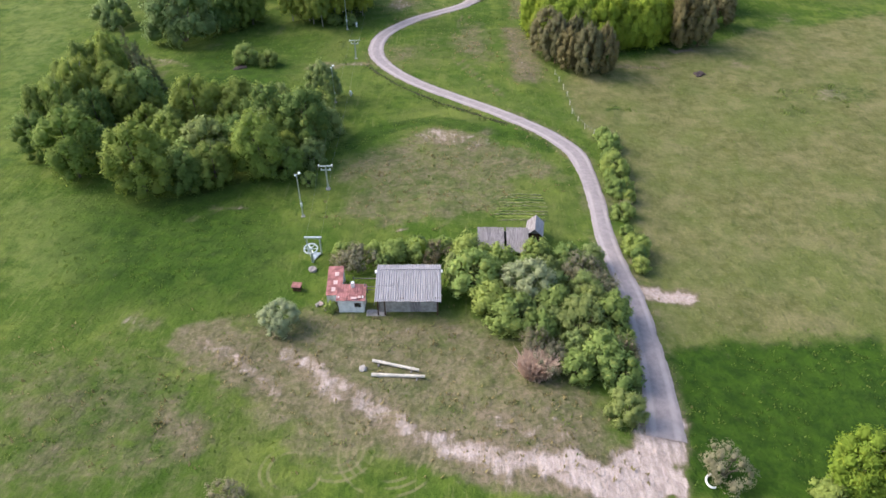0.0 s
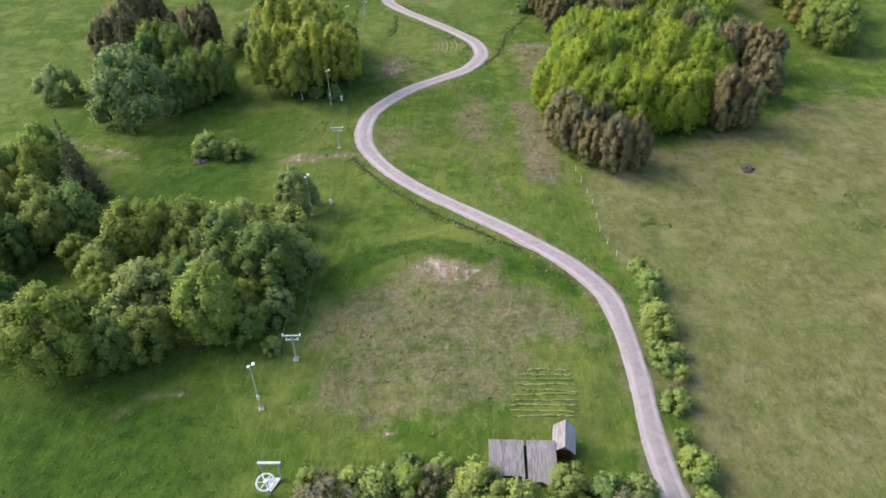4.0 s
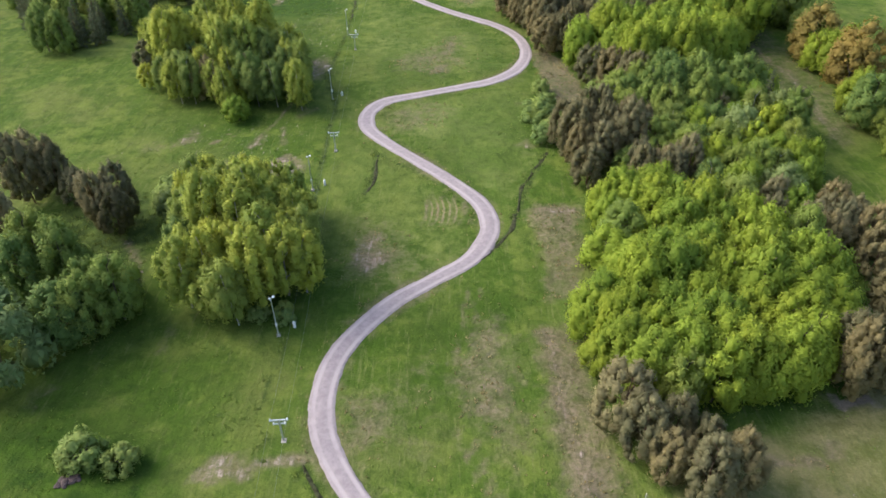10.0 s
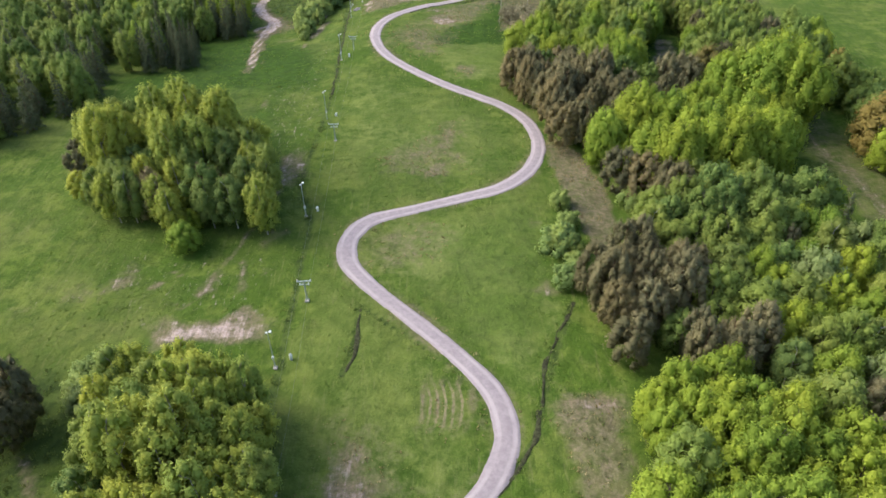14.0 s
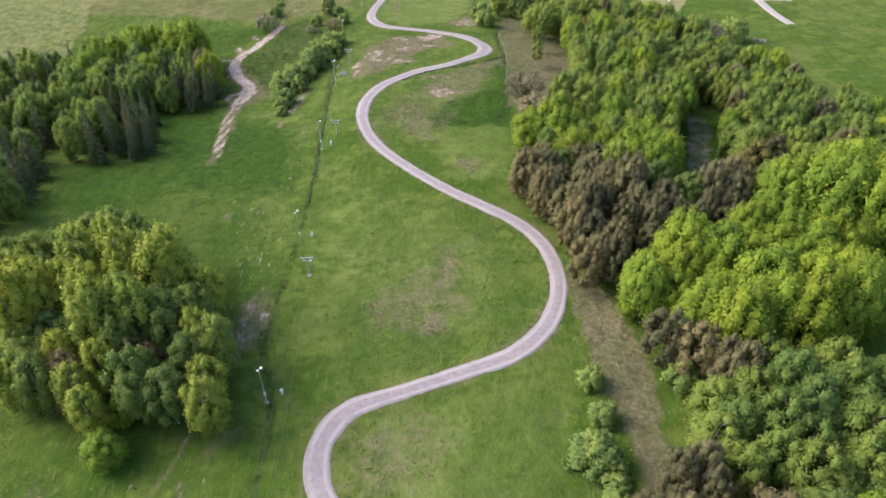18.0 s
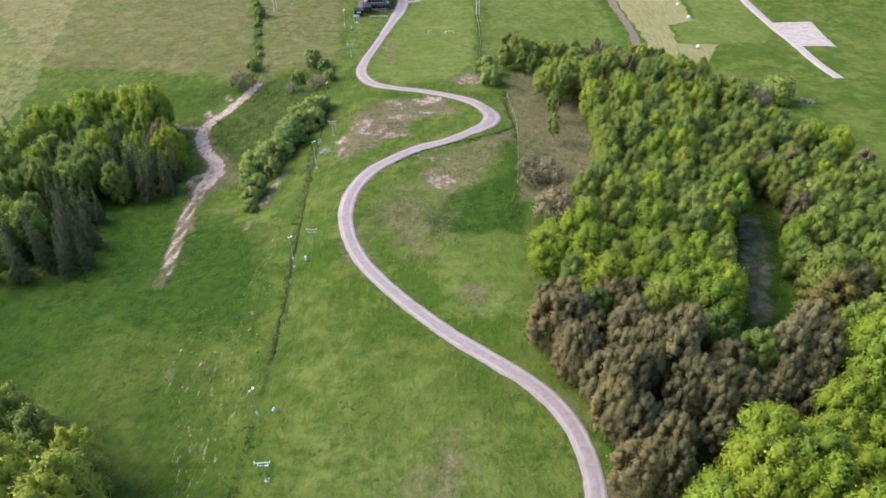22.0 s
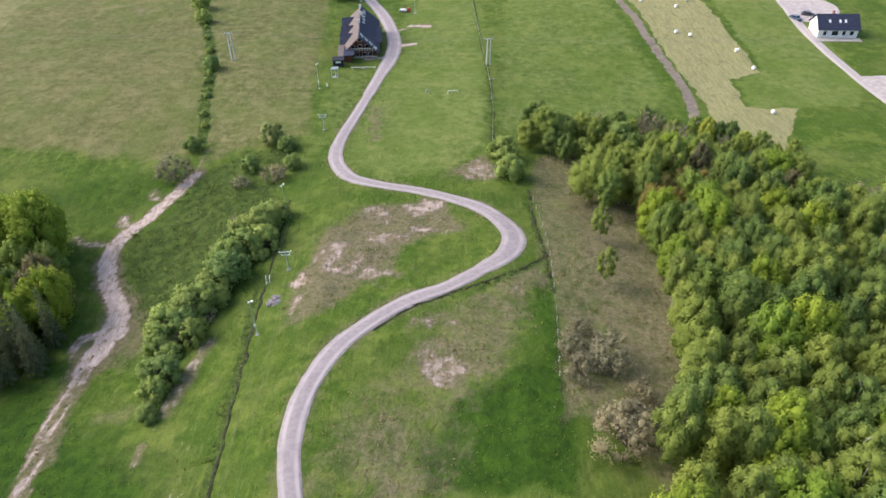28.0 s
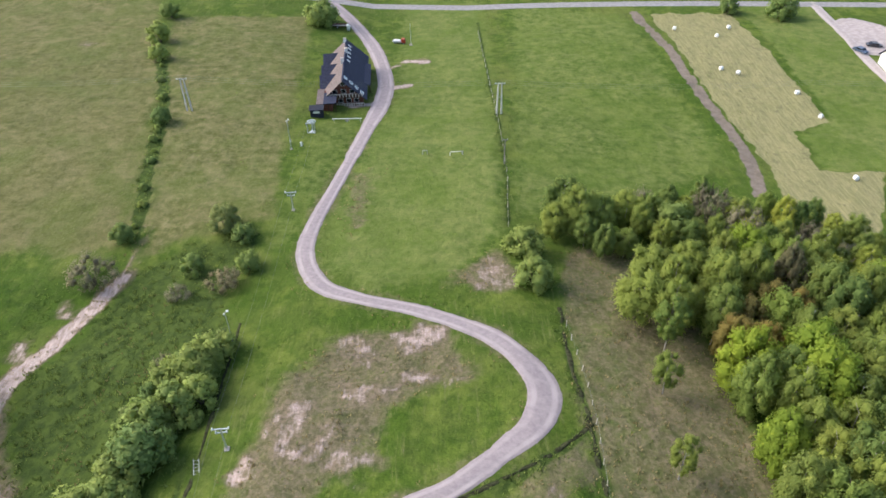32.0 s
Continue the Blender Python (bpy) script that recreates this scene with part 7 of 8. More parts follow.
def plank_shed():
    s = thing("plank_shed", 7.0, 76.2, "long collapsed shed under a roof of silvered planks", "shed", turn=-1.0)
    rsd = random.Random(3)
    for x0, x1 in ((-3.2, 3.2),):
        part("wall", box((x0, 1.9, -0.4), (x1, 2.05, 1.55)), GREY_WOOD, s)
        part("wall", box((x0, -1.5, -0.4), (x0 + 0.15, 1.9, 1.5)), GREY_WOOD, s)
        part("wall", box((x1 - 0.15, -1.2, -0.4), (x1, 1.9, 1.5)), GREY_WOOD, s)
    x = -3.6
    k = 0
    while x < 3.3:
        w = rsd.uniform(0.24, 0.36)
        low = -2.2 if x > -0.5 else -1.6
        if not (0.0 < x < 0.2):
            j = rsd.uniform(-0.03, 0.03)
            part("plank", prism([(2.35, 1.95 + j), (2.35, 1.9 + j), (low + rsd.uniform(-0.25, 0.15), 1.2 + j), (low + rsd.uniform(-0.1, 0.1), 1.25 + j)], x, x + w * 0.95, False), GREY_WOOD, s)
        x += w
        k += 1
    h = thing("gable_hut", 11.65, 79.0, "tiny weathered hut with a steep pale board gable roof", "hut", turn=-8)
    part("wall", box((-0.95, -1.45, -0.4), (0.95, -1.33, 1.75)), DARK_WOOD, h)
    part("wall", box((-0.95, 1.33, -0.4), (0.95, 1.45, 1.75)), GREY_WOOD, h)
    part("wall", box((-0.95, -1.33, -0.4), (-0.83, 1.33, 1.7)), GREY_WOOD, h)
    part("wall", box((0.83, -1.33, -0.4), (0.95, 1.33, 1.7)), GREY_WOOD, h)
    part("gable", prism([(-0.95, 1.75), (0.95, 1.75), (0, 2.6)], -1.42, -1.34), GREY_WOOD, h)
    part("roof", prism([(-1.25, 1.55), (-1.25, 1.48), (0.02, 2.62), (0, 2.75)], -1.75, 1.75), GREY_WOOD, h, "pale board roof slope")
    part("roof", prism([(1.25, 1.55), (1.25, 1.48), (-0.02, 2.62), (0, 2.75)], -1.75, 1.75), GREY_SHEET, h, "grey sheet roof slope")


def farm_clutter():
    for i, ((ax, ay), (bx, by)) in enumerate((((-9.1, 51.5), (-3.1, 51.3)), ((-9.2, 53.7), (-3.8, 52.3)))):
        log = thing("timber_pole", (ax + bx) / 2, (ay + by) / 2, "long peeled pale timber lying in the grass", "timber", "felled timbers", turn=math.degrees(math.atan2(by - ay, bx - ax)))
        n = math.hypot(bx - ax, by - ay) / 2
        part("stem", bar((-n, 0, 0.17), (n, 0, 0.16), 0.22 - 0.03 * i, 0.17, 12), LIGHT_WOOD, log)
        for x in (-n * 0.7, n * 0.7):
            part("bearer", box((x - 0.08, -0.5, -0.15), (x + 0.08, 0.5, 0.02)), GREY_WOOD, log)
    st = thing("boulder", -10.2, 52.6, "pale round field stone lying in the grass", "stone")
    part("body", rough_stone(0.5, 2), CONCRETE, st)
    bed = thing("vegetable_patch", 10.2, 87.0, "hoed vegetable patch with straight earth ridges", "garden")
    rsg = random.Random(6)
    for i in range(10):
        y = -3.6 + i * 0.82
        a, b = -4.6 + rsg.uniform(0, 1.2) + i * 0.22, 4.3 - rsg.uniform(0, 0.8)
        bm = bmesh.new()
        n = 16
        rows = []
        for k in range(n + 1):
            x = a + (b - a) * k / n
            z0 = float(land(10.2 + x, 87.0 + y) - land(10.2, 87.0))
            hgt = 0.17 + rsg.uniform(-0.12, 0.06)
            y += rsg.uniform(-0.05, 0.06)
            rows.append([bm.verts.new(p) for p in ((x, y - 0.2, z0 - 0.2), (x, y - 0.06, z0 + hgt), (x, y + 0.06, z0 + hgt), (x, y + 0.2, z0 - 0.2))])
        for k in range(n):
            for j in range(3):
                bm.faces.new((rows[k][j], rows[k][j + 1], rows[k + 1][j + 1], rows[k + 1][j]))
        part("ridge", bm, LEAVES["bush"] if i % 3 == 1 else RIDGE, bed)
    hp = thing("bent_pipe", 25.3, 38.6, "white half-round bent pipe lying on the verge", "pipe", turn=70)
    bm = bmesh.new()
    for k in range(10):
        a0, a1 = math.pi * (0.1 + 1.1 * k / 10), math.pi * (0.1 + 1.1 * (k + 1) / 10)
        rod(bm, (0.75 * math.cos(a0), 0.6 * math.sin(a0), 0.18), (0.75 * math.cos(a1), 0.6 * math.sin(a1), 0.18), 0.11, 0.11)
    part("pipe", bm, WHITE_PAINT, hp)


rm = Mat("ridge soil")
rm.color(rm.mix(rm.ramp(rm.noise(0.5), 0.35, 0.65), (0.11, 0.15, 0.04), (0.30, 0.29, 0.15)))
RIDGE = rm.m
barn()
farmhouse()
plank_shed()
farm_clutter()

# ---------------------------------------------------------------- the ski tow and its lights
PYLONS = [(-20.1, 92.5), (-22.0, 148.0), (-23.4, 185.4), (-24.6, 222.0), (-26.0, 277.0), (-26.9, 333.3), (-28.9, 386.5), (-29.7, 446.6)]
FIRST, LAST = (-19.3, 74.3), (-30.9, 482.6)


def pylon():
    p = tagged(new("lift_pylon"), "slim grey steel ski-tow pylon with two crossarms", "pylon", "ski tow pylons")
    part("footing", box((-0.35, -0.35, -0.3), (0.35, 0.35, 0.12)), CONCRETE, p)
    part("mast", bar((0, 0, 0), (0, 0, 4.3), 0.13, 0.10), STEEL, p)
    for z, w in ((4.15, 1.15), (3.45, 0.8)):
        arm = part("crossarm", box((-w, -0.09, z), (w, 0.09, z + 0.17)), STEEL, p)
        for x in (-w + 0.1, w - 0.1):
            part("sheave", bar((x - 0.06, 0, z + 0.2), (x + 0.06, 0, z + 0.2), 0.2, 0.2, 12), LAMP_WHITE, arm)
    part("ladder", box((0.1, -0.16, 0.4), (0.16, -0.12, 4.0)), STEEL, p)
    return p


proto = pylon()
for i, (x, y) in enumerate(PYLONS):
    m = pose(x, y, float(land(x, y)), 0, 0, 2 + 3 * math.sin(i * 2.3))
    if i == 0:
        proto.matrix_world = m
    else:
        copy_thing(proto, m)


def tow_end(x, y, label, wheel_mat, turn, size):
    s = thing("tow_station", x, y, label, "ski lift", turn=turn)
    for a in (-0.9, 0.9):
        part("leg", box((a - 0.1, 0.5, -0.3), (a + 0.1, 0.7, 2.7)), STEEL, s)
    part("leg", box((-0.15, -1.5, -0.3), (0.15, -1.2, 2.2)), STEEL, s)
    part("frame", box((-1.2, 0.45, 2.6), (1.2, 0.75, 2.85)), STEEL, s)
    part("frame", prism([(-0.9, 0.6), (0.9, 0.6), (0.12, -1.0), (-0.12, -1.0)], 2.3, 2.45, True), STEEL, s).matrix_local = pose(0, 0, 2.4, 0, 0, 0) @ Matrix.Rotation(radians(-90), 4, "X")
    wh = part("wheel", wheel_ring(size, 0.11), wheel_mat, s, "white rimmed return wheel")
    wh.matrix_local = pose(0, -1.35, 2.35, 10, 0, 0)
    for k in range(6):
        a = k * math.pi / 3
        part("spoke", bar((0, 0, 0), (size * math.cos(a), size * math.sin(a), 0), 0.06), wheel_mat, wh)
    part("hub", bar((0, 0, -0.2), (0, 0, 0.2), 0.22, 0.2, 12), STEEL, wh)


tow_end(*FIRST, "upper ski-tow return wheel on a steel frame", STEEL, 0, 0.9)
tow_end(*LAST, "lower ski-tow drive station on a steel frame", STEEL, 180, 1.0)
for side in (-1.05, 1.05):
    pts = []
    stops = [FIRST, *PYLONS, LAST]
    tops = [2.75, *[4.45] * len(PYLONS), 2.75]
    for k in range(len(stops) - 1):
        (ax, ay), (bx, by) = stops[k], stops[k + 1]
        for j in range(10):
            f = j / 10
            x, y = ax + f * (bx - ax), ay + f * (by - ay)
            z = (1 - f) * (float(land(ax, ay)) + tops[k]) + f * (float(land(bx, by)) + tops[k + 1]) - 1.0 * 4 * f * (1 - f) * 0.8
            pts.append((x + side, y, z))
    pts.append((stops[-1][0] + side, stops[-1][1], float(land(*stops[-1])) + 2.75))
    bm = tube(pts, 0.015)
    me = bpy.data.meshes.new("tow_rope")
    bm.to_mesh(me)
    bm.free()
    me.materials.append(CABLE)
    tagged(new("tow_rope", me), "thin grey steel tow rope strung between the pylons", "cable", "tow ropes")


def floodlight():
    p = tagged(new("floodlight_pole"), "tall thin grey pole with a white floodlight on top", "lamp post", "slope floodlights")
    part("pole", bar((0, 0, -0.4), (0, 0, 7.5), 0.105, 0.065, 8), STEEL, p)
    head = part("bracket", bar((0, 0, 7.4), (0.5, 0, 7.6), 0.05), STEEL, p)
    part("lamp", box((0.25, -0.2, 7.48), (0.6, 0.2, 7.7), 0.04), LAMP_WHITE, head, "white floodlight housing")
    part("lamp", box((-0.3, -0.14, 7.25), (-0.05, 0.14, 7.45), 0.03), LAMP_WHITE, head, "white floodlight housing")
    part("junction_box", box((-0.17, -0.2, 1.9), (0.17, 0.02, 2.5), 0.03), LAMP_WHITE, p, "white junction box")
    part("base", box((-0.3, -0.3, -0.3), (0.3, 0.3, 0.08)), CONCRETE, p)
    return p


def hydrant():
    p = tagged(new("snow_hydrant"), "small pale green-white snowmaking hydrant standing in the grass", "hydrant", "snow hydrants")
    part("body", bar((0, 0, -0.2), (0, 0, 0.85), 0.22, 0.2, 12), LAMP_WHITE, p)
    part("cap", bar((0, 0, 0.85), (0, 0, 1.15), 0.26, 0.1, 12), LAMP_WHITE, p)
    part("outlet", bar((0.15, 0, 0.5), (0.5, 0, 0.55), 0.09), STEEL, p)
    return p


lamp, tap = floodlight(), hydrant()
for i, (x, y) in enumerate([(-22.7, 84.4), (-23.5, 125.3), (-26.3, 167.1), (-27.2, 207.0), (-28.4, 246.8), (-29.2, 287.6), (-29.9, 326.8), (-31.2, 368.8), (-32.7, 406.8), (-34.4, 473.3)]):
    m = pose(x, y, float(land(x, y)), 0, 0, 20 + 25 * math.sin(i * 1.7))
    w = pose(x + 2.1, y + 1.7, float(land(x + 2.1, y + 1.7)), 0, 0, 40 * i)
    if i == 0:
        lamp.matrix_world, tap.matrix_world = m, pose(x + 1.9, y + 44.0, float(land(x + 1.9, y + 44.0)))
    else:
        copy_thing(lamp, m)
        if i in (2, 3, 4, 5, 6, 9):
            copy_thing(tap, w)


def twin_pole(x, y, turn):
    p = thing("power_pole", x, y, "twin-legged pale concrete power-line pole", "power pole", "power poles", turn=turn)
    for a in (-0.55, 0.55):
        part("leg", bar((a * 1.15, 0, -0.5), (a * 0.75, 0, 8.6), 0.24, 0.17), PALE_CONCRETE, p)
    part("tie", box((-0.6, -0.08, 4.6), (0.6, 0.08, 4.8)), CONCRETE, p)
    arm = part("crossarm", box((-1.3, -0.08, 8.4), (1.3, 0.08, 8.55)), STEEL, p)
    for a in (-1.2, 0.0, 1.2):
        part("insulator", bar((a, 0, 8.55), (a, 0, 8.85), 0.08, 0.05), LAMP_WHITE, arm)


twin_pole(16.1, 493.4, 0)
twin_pole(-63.5, 493.0, 0)
for off in (-1.2, 0.0, 1.2):
    pts = []
    stops = [(-143.0, 492.6), (-63.5, 493.0), (16.1, 493.4), (95.7, 493.8), (175.0, 494.2)]
    for (ax, ay), (bx, by) in zip(stops[:-1], stops[1:]):
        za, zb = float(land(ax, ay)) + 8.85, float(land(bx, by)) + 8.85
        pts += [(ax + f * (bx - ax), ay + f * (by - ay) + off, za + f * (zb - za) - 5.2 * f * (1 - f)) for f in np.arange(8) / 8]
    bm = tube(pts + [(175.0, 494.2 + off, float(land(175.0, 494.2)) + 8.85)], 0.02, 4)
    me = bpy.data.meshes.new("power_line")
    bm.to_mesh(me)
    bm.free()
    me.materials.append(CABLE)
    tagged(new("power_line", me), "thin grey overhead power wire", "cable", "power lines")

# ---------------------------------------------------------------- the lodge and the valley floor


def lodge():
    h = thing("lodge", -25.4, 514.0, "large log lodge with a steep dark tiled roof and skylights", "house", turn=3.0)
    w, d0, d1, eave, top = 5.0, -13.0, 13.5, 3.2, 7.8
    part("wall", box((-w, d0, -1.0), (w, d0 + 0.3, eave)), LOG_WALL, h)
    part("wall", box((-w, d1 - 0.3, -1.0), (w, d1, eave)), LOG_WALL, h)
    part("wall", box((-w, d0 + 0.3, -1.0), (-w + 0.3, d1 - 0.3, eave)), LOG_WALL, h)
    part("wall", box((w - 0.3, d0 + 0.3, -1.0), (w, d1 - 0.3, eave)), LOG_WALL, h)
    part("gable", prism([(-w, eave), (w, eave), (0, top - 0.3)], d0, d0 + 0.3), LOG_WALL, h)
    part("gable", prism([(-w, eave), (w, eave), (0, top - 0.3)], d1 - 0.3, d1), LOG_WALL, h)
    k = (top - eave) / w
    # left slope in a brown tone, right slope in a dark blue one
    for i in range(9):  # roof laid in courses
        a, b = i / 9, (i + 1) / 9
        for s, mat, lab in ((-1, BROWN_ROOF, "brown roof course"), (1, NAVY_ROOF, "dark slate-blue roof course")):
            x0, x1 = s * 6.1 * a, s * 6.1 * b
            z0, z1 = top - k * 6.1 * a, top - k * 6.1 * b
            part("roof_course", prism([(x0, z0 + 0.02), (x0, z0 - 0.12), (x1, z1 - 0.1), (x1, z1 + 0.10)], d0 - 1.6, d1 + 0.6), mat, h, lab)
    part("ridge_cap", box((-0.2, d0 - 1.6, top), (0.2, d1 + 0.6, top + 0.14)), NAVY_ROOF, h)
    for y in (-5.5, 1.2, 9.0):  # dormers on the brown side
        bm = bmesh.new()
        for s in (-1, 1):  # each half of the little gable roof
            low = [(-6.7, y, 5.5), (-2.2, y, 5.7), (-5.3, y + s * 2.9, 2.9), (-6.7, y + s * 2.9, 2.7)]
            a = [bm.verts.new(v) for v in low]
            b = [bm.verts.new((v[0], v[1], v[2] + 0.16)) for v in low]
            bm.faces.new(a)
            bm.faces.new(b)
            for i in range(4):
                bm.faces.new((a[i], a[(i + 1) % 4], b[(i + 1) % 4], b[i]))
        bmesh.ops.recalc_face_normals(bm, faces=bm.faces[:])
        dm = part("dormer", bm, NAVY_ROOF, h, "dark gabled dormer roof")
        part("dormer_wall", prism([(y - 2.3, 2.0), (y + 2.3, 2.0), (y + 2.3, 3.2), (y, 5.3), (y - 2.3, 3.2)], -6.2, -5.9, False), LOG_WALL, dm)
    for i, y in enumerate((-11.3, -11.7, -12.1, -12.5)):  # big skylights down the front of the slope, small ones along the ridge
        x = 0.8 + 1.35 * i
        sl = part("skylight", prism([(x - 0.42, top - k * (x - 0.42) + 0.12), (x - 0.42, top - k * (x - 0.42) + 0.22), (x + 0.42, top - k * (x + 0.42) + 0.22), (x + 0.42, top - k * (x + 0.42) + 0.12)], y - 0.8, y + 0.8), WHITE_PAINT, h)
        part("pane", prism([(x - 0.35, top - k * (x - 0.35) + 0.21), (x - 0.35, top - k * (x - 0.35) + 0.24), (x + 0.35, top - k * (x + 0.35) + 0.24), (x + 0.35, top - k * (x + 0.35) + 0.21)], y - 0.68, y + 0.68), SKYLIGHT, sl)
    for y in (0.5, 3.2, 6.0, 8.8, 11.0):
        x = 1.1
        sl = part("skylight", prism([(x - 0.4, top - k * (x - 0.4) + 0.12), (x - 0.4, top - k * (x - 0.4) + 0.2), (x + 0.4, top - k * (x + 0.4) + 0.2), (x + 0.4, top - k * (x + 0.4) + 0.12)], y - 0.45, y + 0.45), WHITE_PAINT, h)
    for x, y in ((-0.4, -2.0), (0.4, 5.0), (-0.3, 12.2)):
        ch = part("chimney", box((x - 0.4, y - 0.4, top - 1.2), (x + 0.4, y + 0.4, top + 1.0)), WHITE_WALL, h, "white rendered chimney")
        part("cap", box((x - 0.5, y - 0.5, top + 1.0), (x + 0.5, y + 0.5, top + 1.12)), CONCRETE, ch)
    for z, x0, x1 in ((0.3, -2.0, 5.4), (3.0, -4.4, 5.0)):  # balconies on the gable
        bal = part("balcony", box((x0, d0 - 1.5, z), (x1, d0, z + 0.18)), DARK_WOOD, h)
        part("handrail", box((x0, d0 - 1.5, z + 1.0), (x1, d0 - 1.4, z + 1.14)), LIGHT_WOOD, bal, "pale handrail")
        for j in range(12):
            x = x0 + 0.1 + j * (x1 - x0 - 0.2) / 11
            part("baluster", box((x - 0.13, d0 - 1.48, z + 0.18), (x + 0.13, d0 - 1.42, z + 1.0), 0), LIGHT_WOOD, bal)
    for x, z in ((-2.4, 4.2), (0.0, 4.3), (2.3, 4.2), (-1.0, 1.6), (1.2, 1.6), (3.2, 1.6), (0.0, 6.4)):
        window(h, x, d0 - 0.02, z, 1.3, 1.2)
    for y in (-9, -5, -1, 3, 7, 11):
        window(h, w + 0.02, y, 1.5, 1.1, 1.2, "x")
    p = part("porch_roof", prism([(w, 3.0), (w, 3.15), (w + 1.9, 2.3), (w + 1.9, 2.15)], -6.0, 8.0), NAVY_ROOF, h, "dark lean-to roof")
    for y in (-5.6, 0.5, 7.6):
        part("post", box((w + 1.6, y - 0.1, -0.8), (w + 1.8, y + 0.1, 2.2)), DARK_WOOD, p)
    a = thing("annex", -29.4, 499.3, "low annex with a brown felt roof beside the lodge", "outbuilding", turn=4)
    part("wall", box((-1.9, -4.0, -0.8), (1.9, 4.0, 2.3)), LOG_WALL, a)
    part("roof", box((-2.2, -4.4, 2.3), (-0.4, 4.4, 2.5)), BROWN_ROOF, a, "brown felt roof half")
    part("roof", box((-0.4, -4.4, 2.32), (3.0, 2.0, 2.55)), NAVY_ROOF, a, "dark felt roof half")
    for x in (0.9, 2.7):
        part("post", box((x - 0.08, -4.2, -0.8), (x + 0.08, -4.04, 2.32)), DARK_WOOD, a)
    t = thing("ticket_hut", -30.9, 492.6, "small black ticket hut with a pale hatch", "hut", turn=4)
    part("body", box((-1.6, -1.2, -0.5), (1.6, 1.2, 2.0)), BLACK, t)
    part("roof", box((-1.9, -1.5, 2.0), (1.9, 1.5, 2.15)), BLACK, t)
    part("hatch", box((-0.8, -1.26, 1.1), (0.8, -1.2, 1.7)), WHITE_PAINT, t, "pale serving hatch")
    r = thing("queue_rail", -22.9, 489.3, "long white queue rail on short posts", "railing")
    part("rail", box((-3.8, -0.08, 1.0), (3.8, 0.08, 1.14)), WHITE_PAINT, r)
    for x in (-3.4, 0, 3.4):
        part("post", box((x - 0.06, -0.05, -0.3), (x + 0.06, 0.05, 1.0)), STEEL, r)
    part("sign_plate", box((-0.5, -0.12, 0.4), (0.6, -0.06, 0.95)), CONCRETE, r)
    tb = thing("terrace_bench", -20.6, 500.0, "wooden bench and table on the lodge terrace", "bench", turn=8)
    part("tabletop", box((-0.9, -0.35, 0.68), (0.9, 0.35, 0.74)), LIGHT_WOOD, tb)
    for y in (-0.75, 0.75):
        part("seat", box((-0.9, y - 0.13, 0.4), (0.9, y + 0.13, 0.45)), LIGHT_WOOD, tb)
    for x in (-0.7, 0.7):
        part("leg", box((x - 0.05, -0.8, -0.1), (x + 0.05, 0.8, 0.68)), DARK_WOOD, tb)


def wheel(parent, x, y, r, w, hub):
    t = part("wheel", bar((x - w / 2, y, r), (x + w / 2, y, r), r, r, 14), RUBBER, parent)
    part("rim", bar((x - w / 2 - 0.01, y, r), (x + w / 2 + 0.01, y, r), r * 0.6, r * 0.6, 12), hub, t)


def car(x, y, turn, paint, label):
    c = thing("car", x, y, label, "car", "parked cars", turn=turn, lift=0.06)
    body = [(-2.2, 0.35), (-2.2, 0.8), (-1.3, 0.92), (-0.75, 1.42), (0.95, 1.45), (1.75, 0.98), (2.15, 0.9), (2.2, 0.35)]
    part("body", prism(body, -0.86, 0.86, False), paint, c)
    part("windscreen", prism([(-1.28, 0.95), (-0.78, 1.40), (-0.74, 1.40), (-1.22, 0.95)], -0.72, 0.72, False), GLASS, c)
    part("rear_window", prism([(0.98, 1.42), (1.68, 1.02), (1.74, 1.02), (1.02, 1.44)], -0.72, 0.72, False), GLASS, c)
    for s in (-1, 1):
        part("side_window", box((s * 0.85, -0.8, 0.98), (s * 0.88, 1.0, 1.34)), GLASS, c)
        part("headlight", box((s * 0.75 - 0.15, -2.23, 0.62), (s * 0.75 + 0.15, -2.17, 0.76)), LAMP_WHITE, c)
        for yy in (-1.4, 1.35):
            wheel(c, s * 0.78, yy, 0.32, 0.2, STEEL)


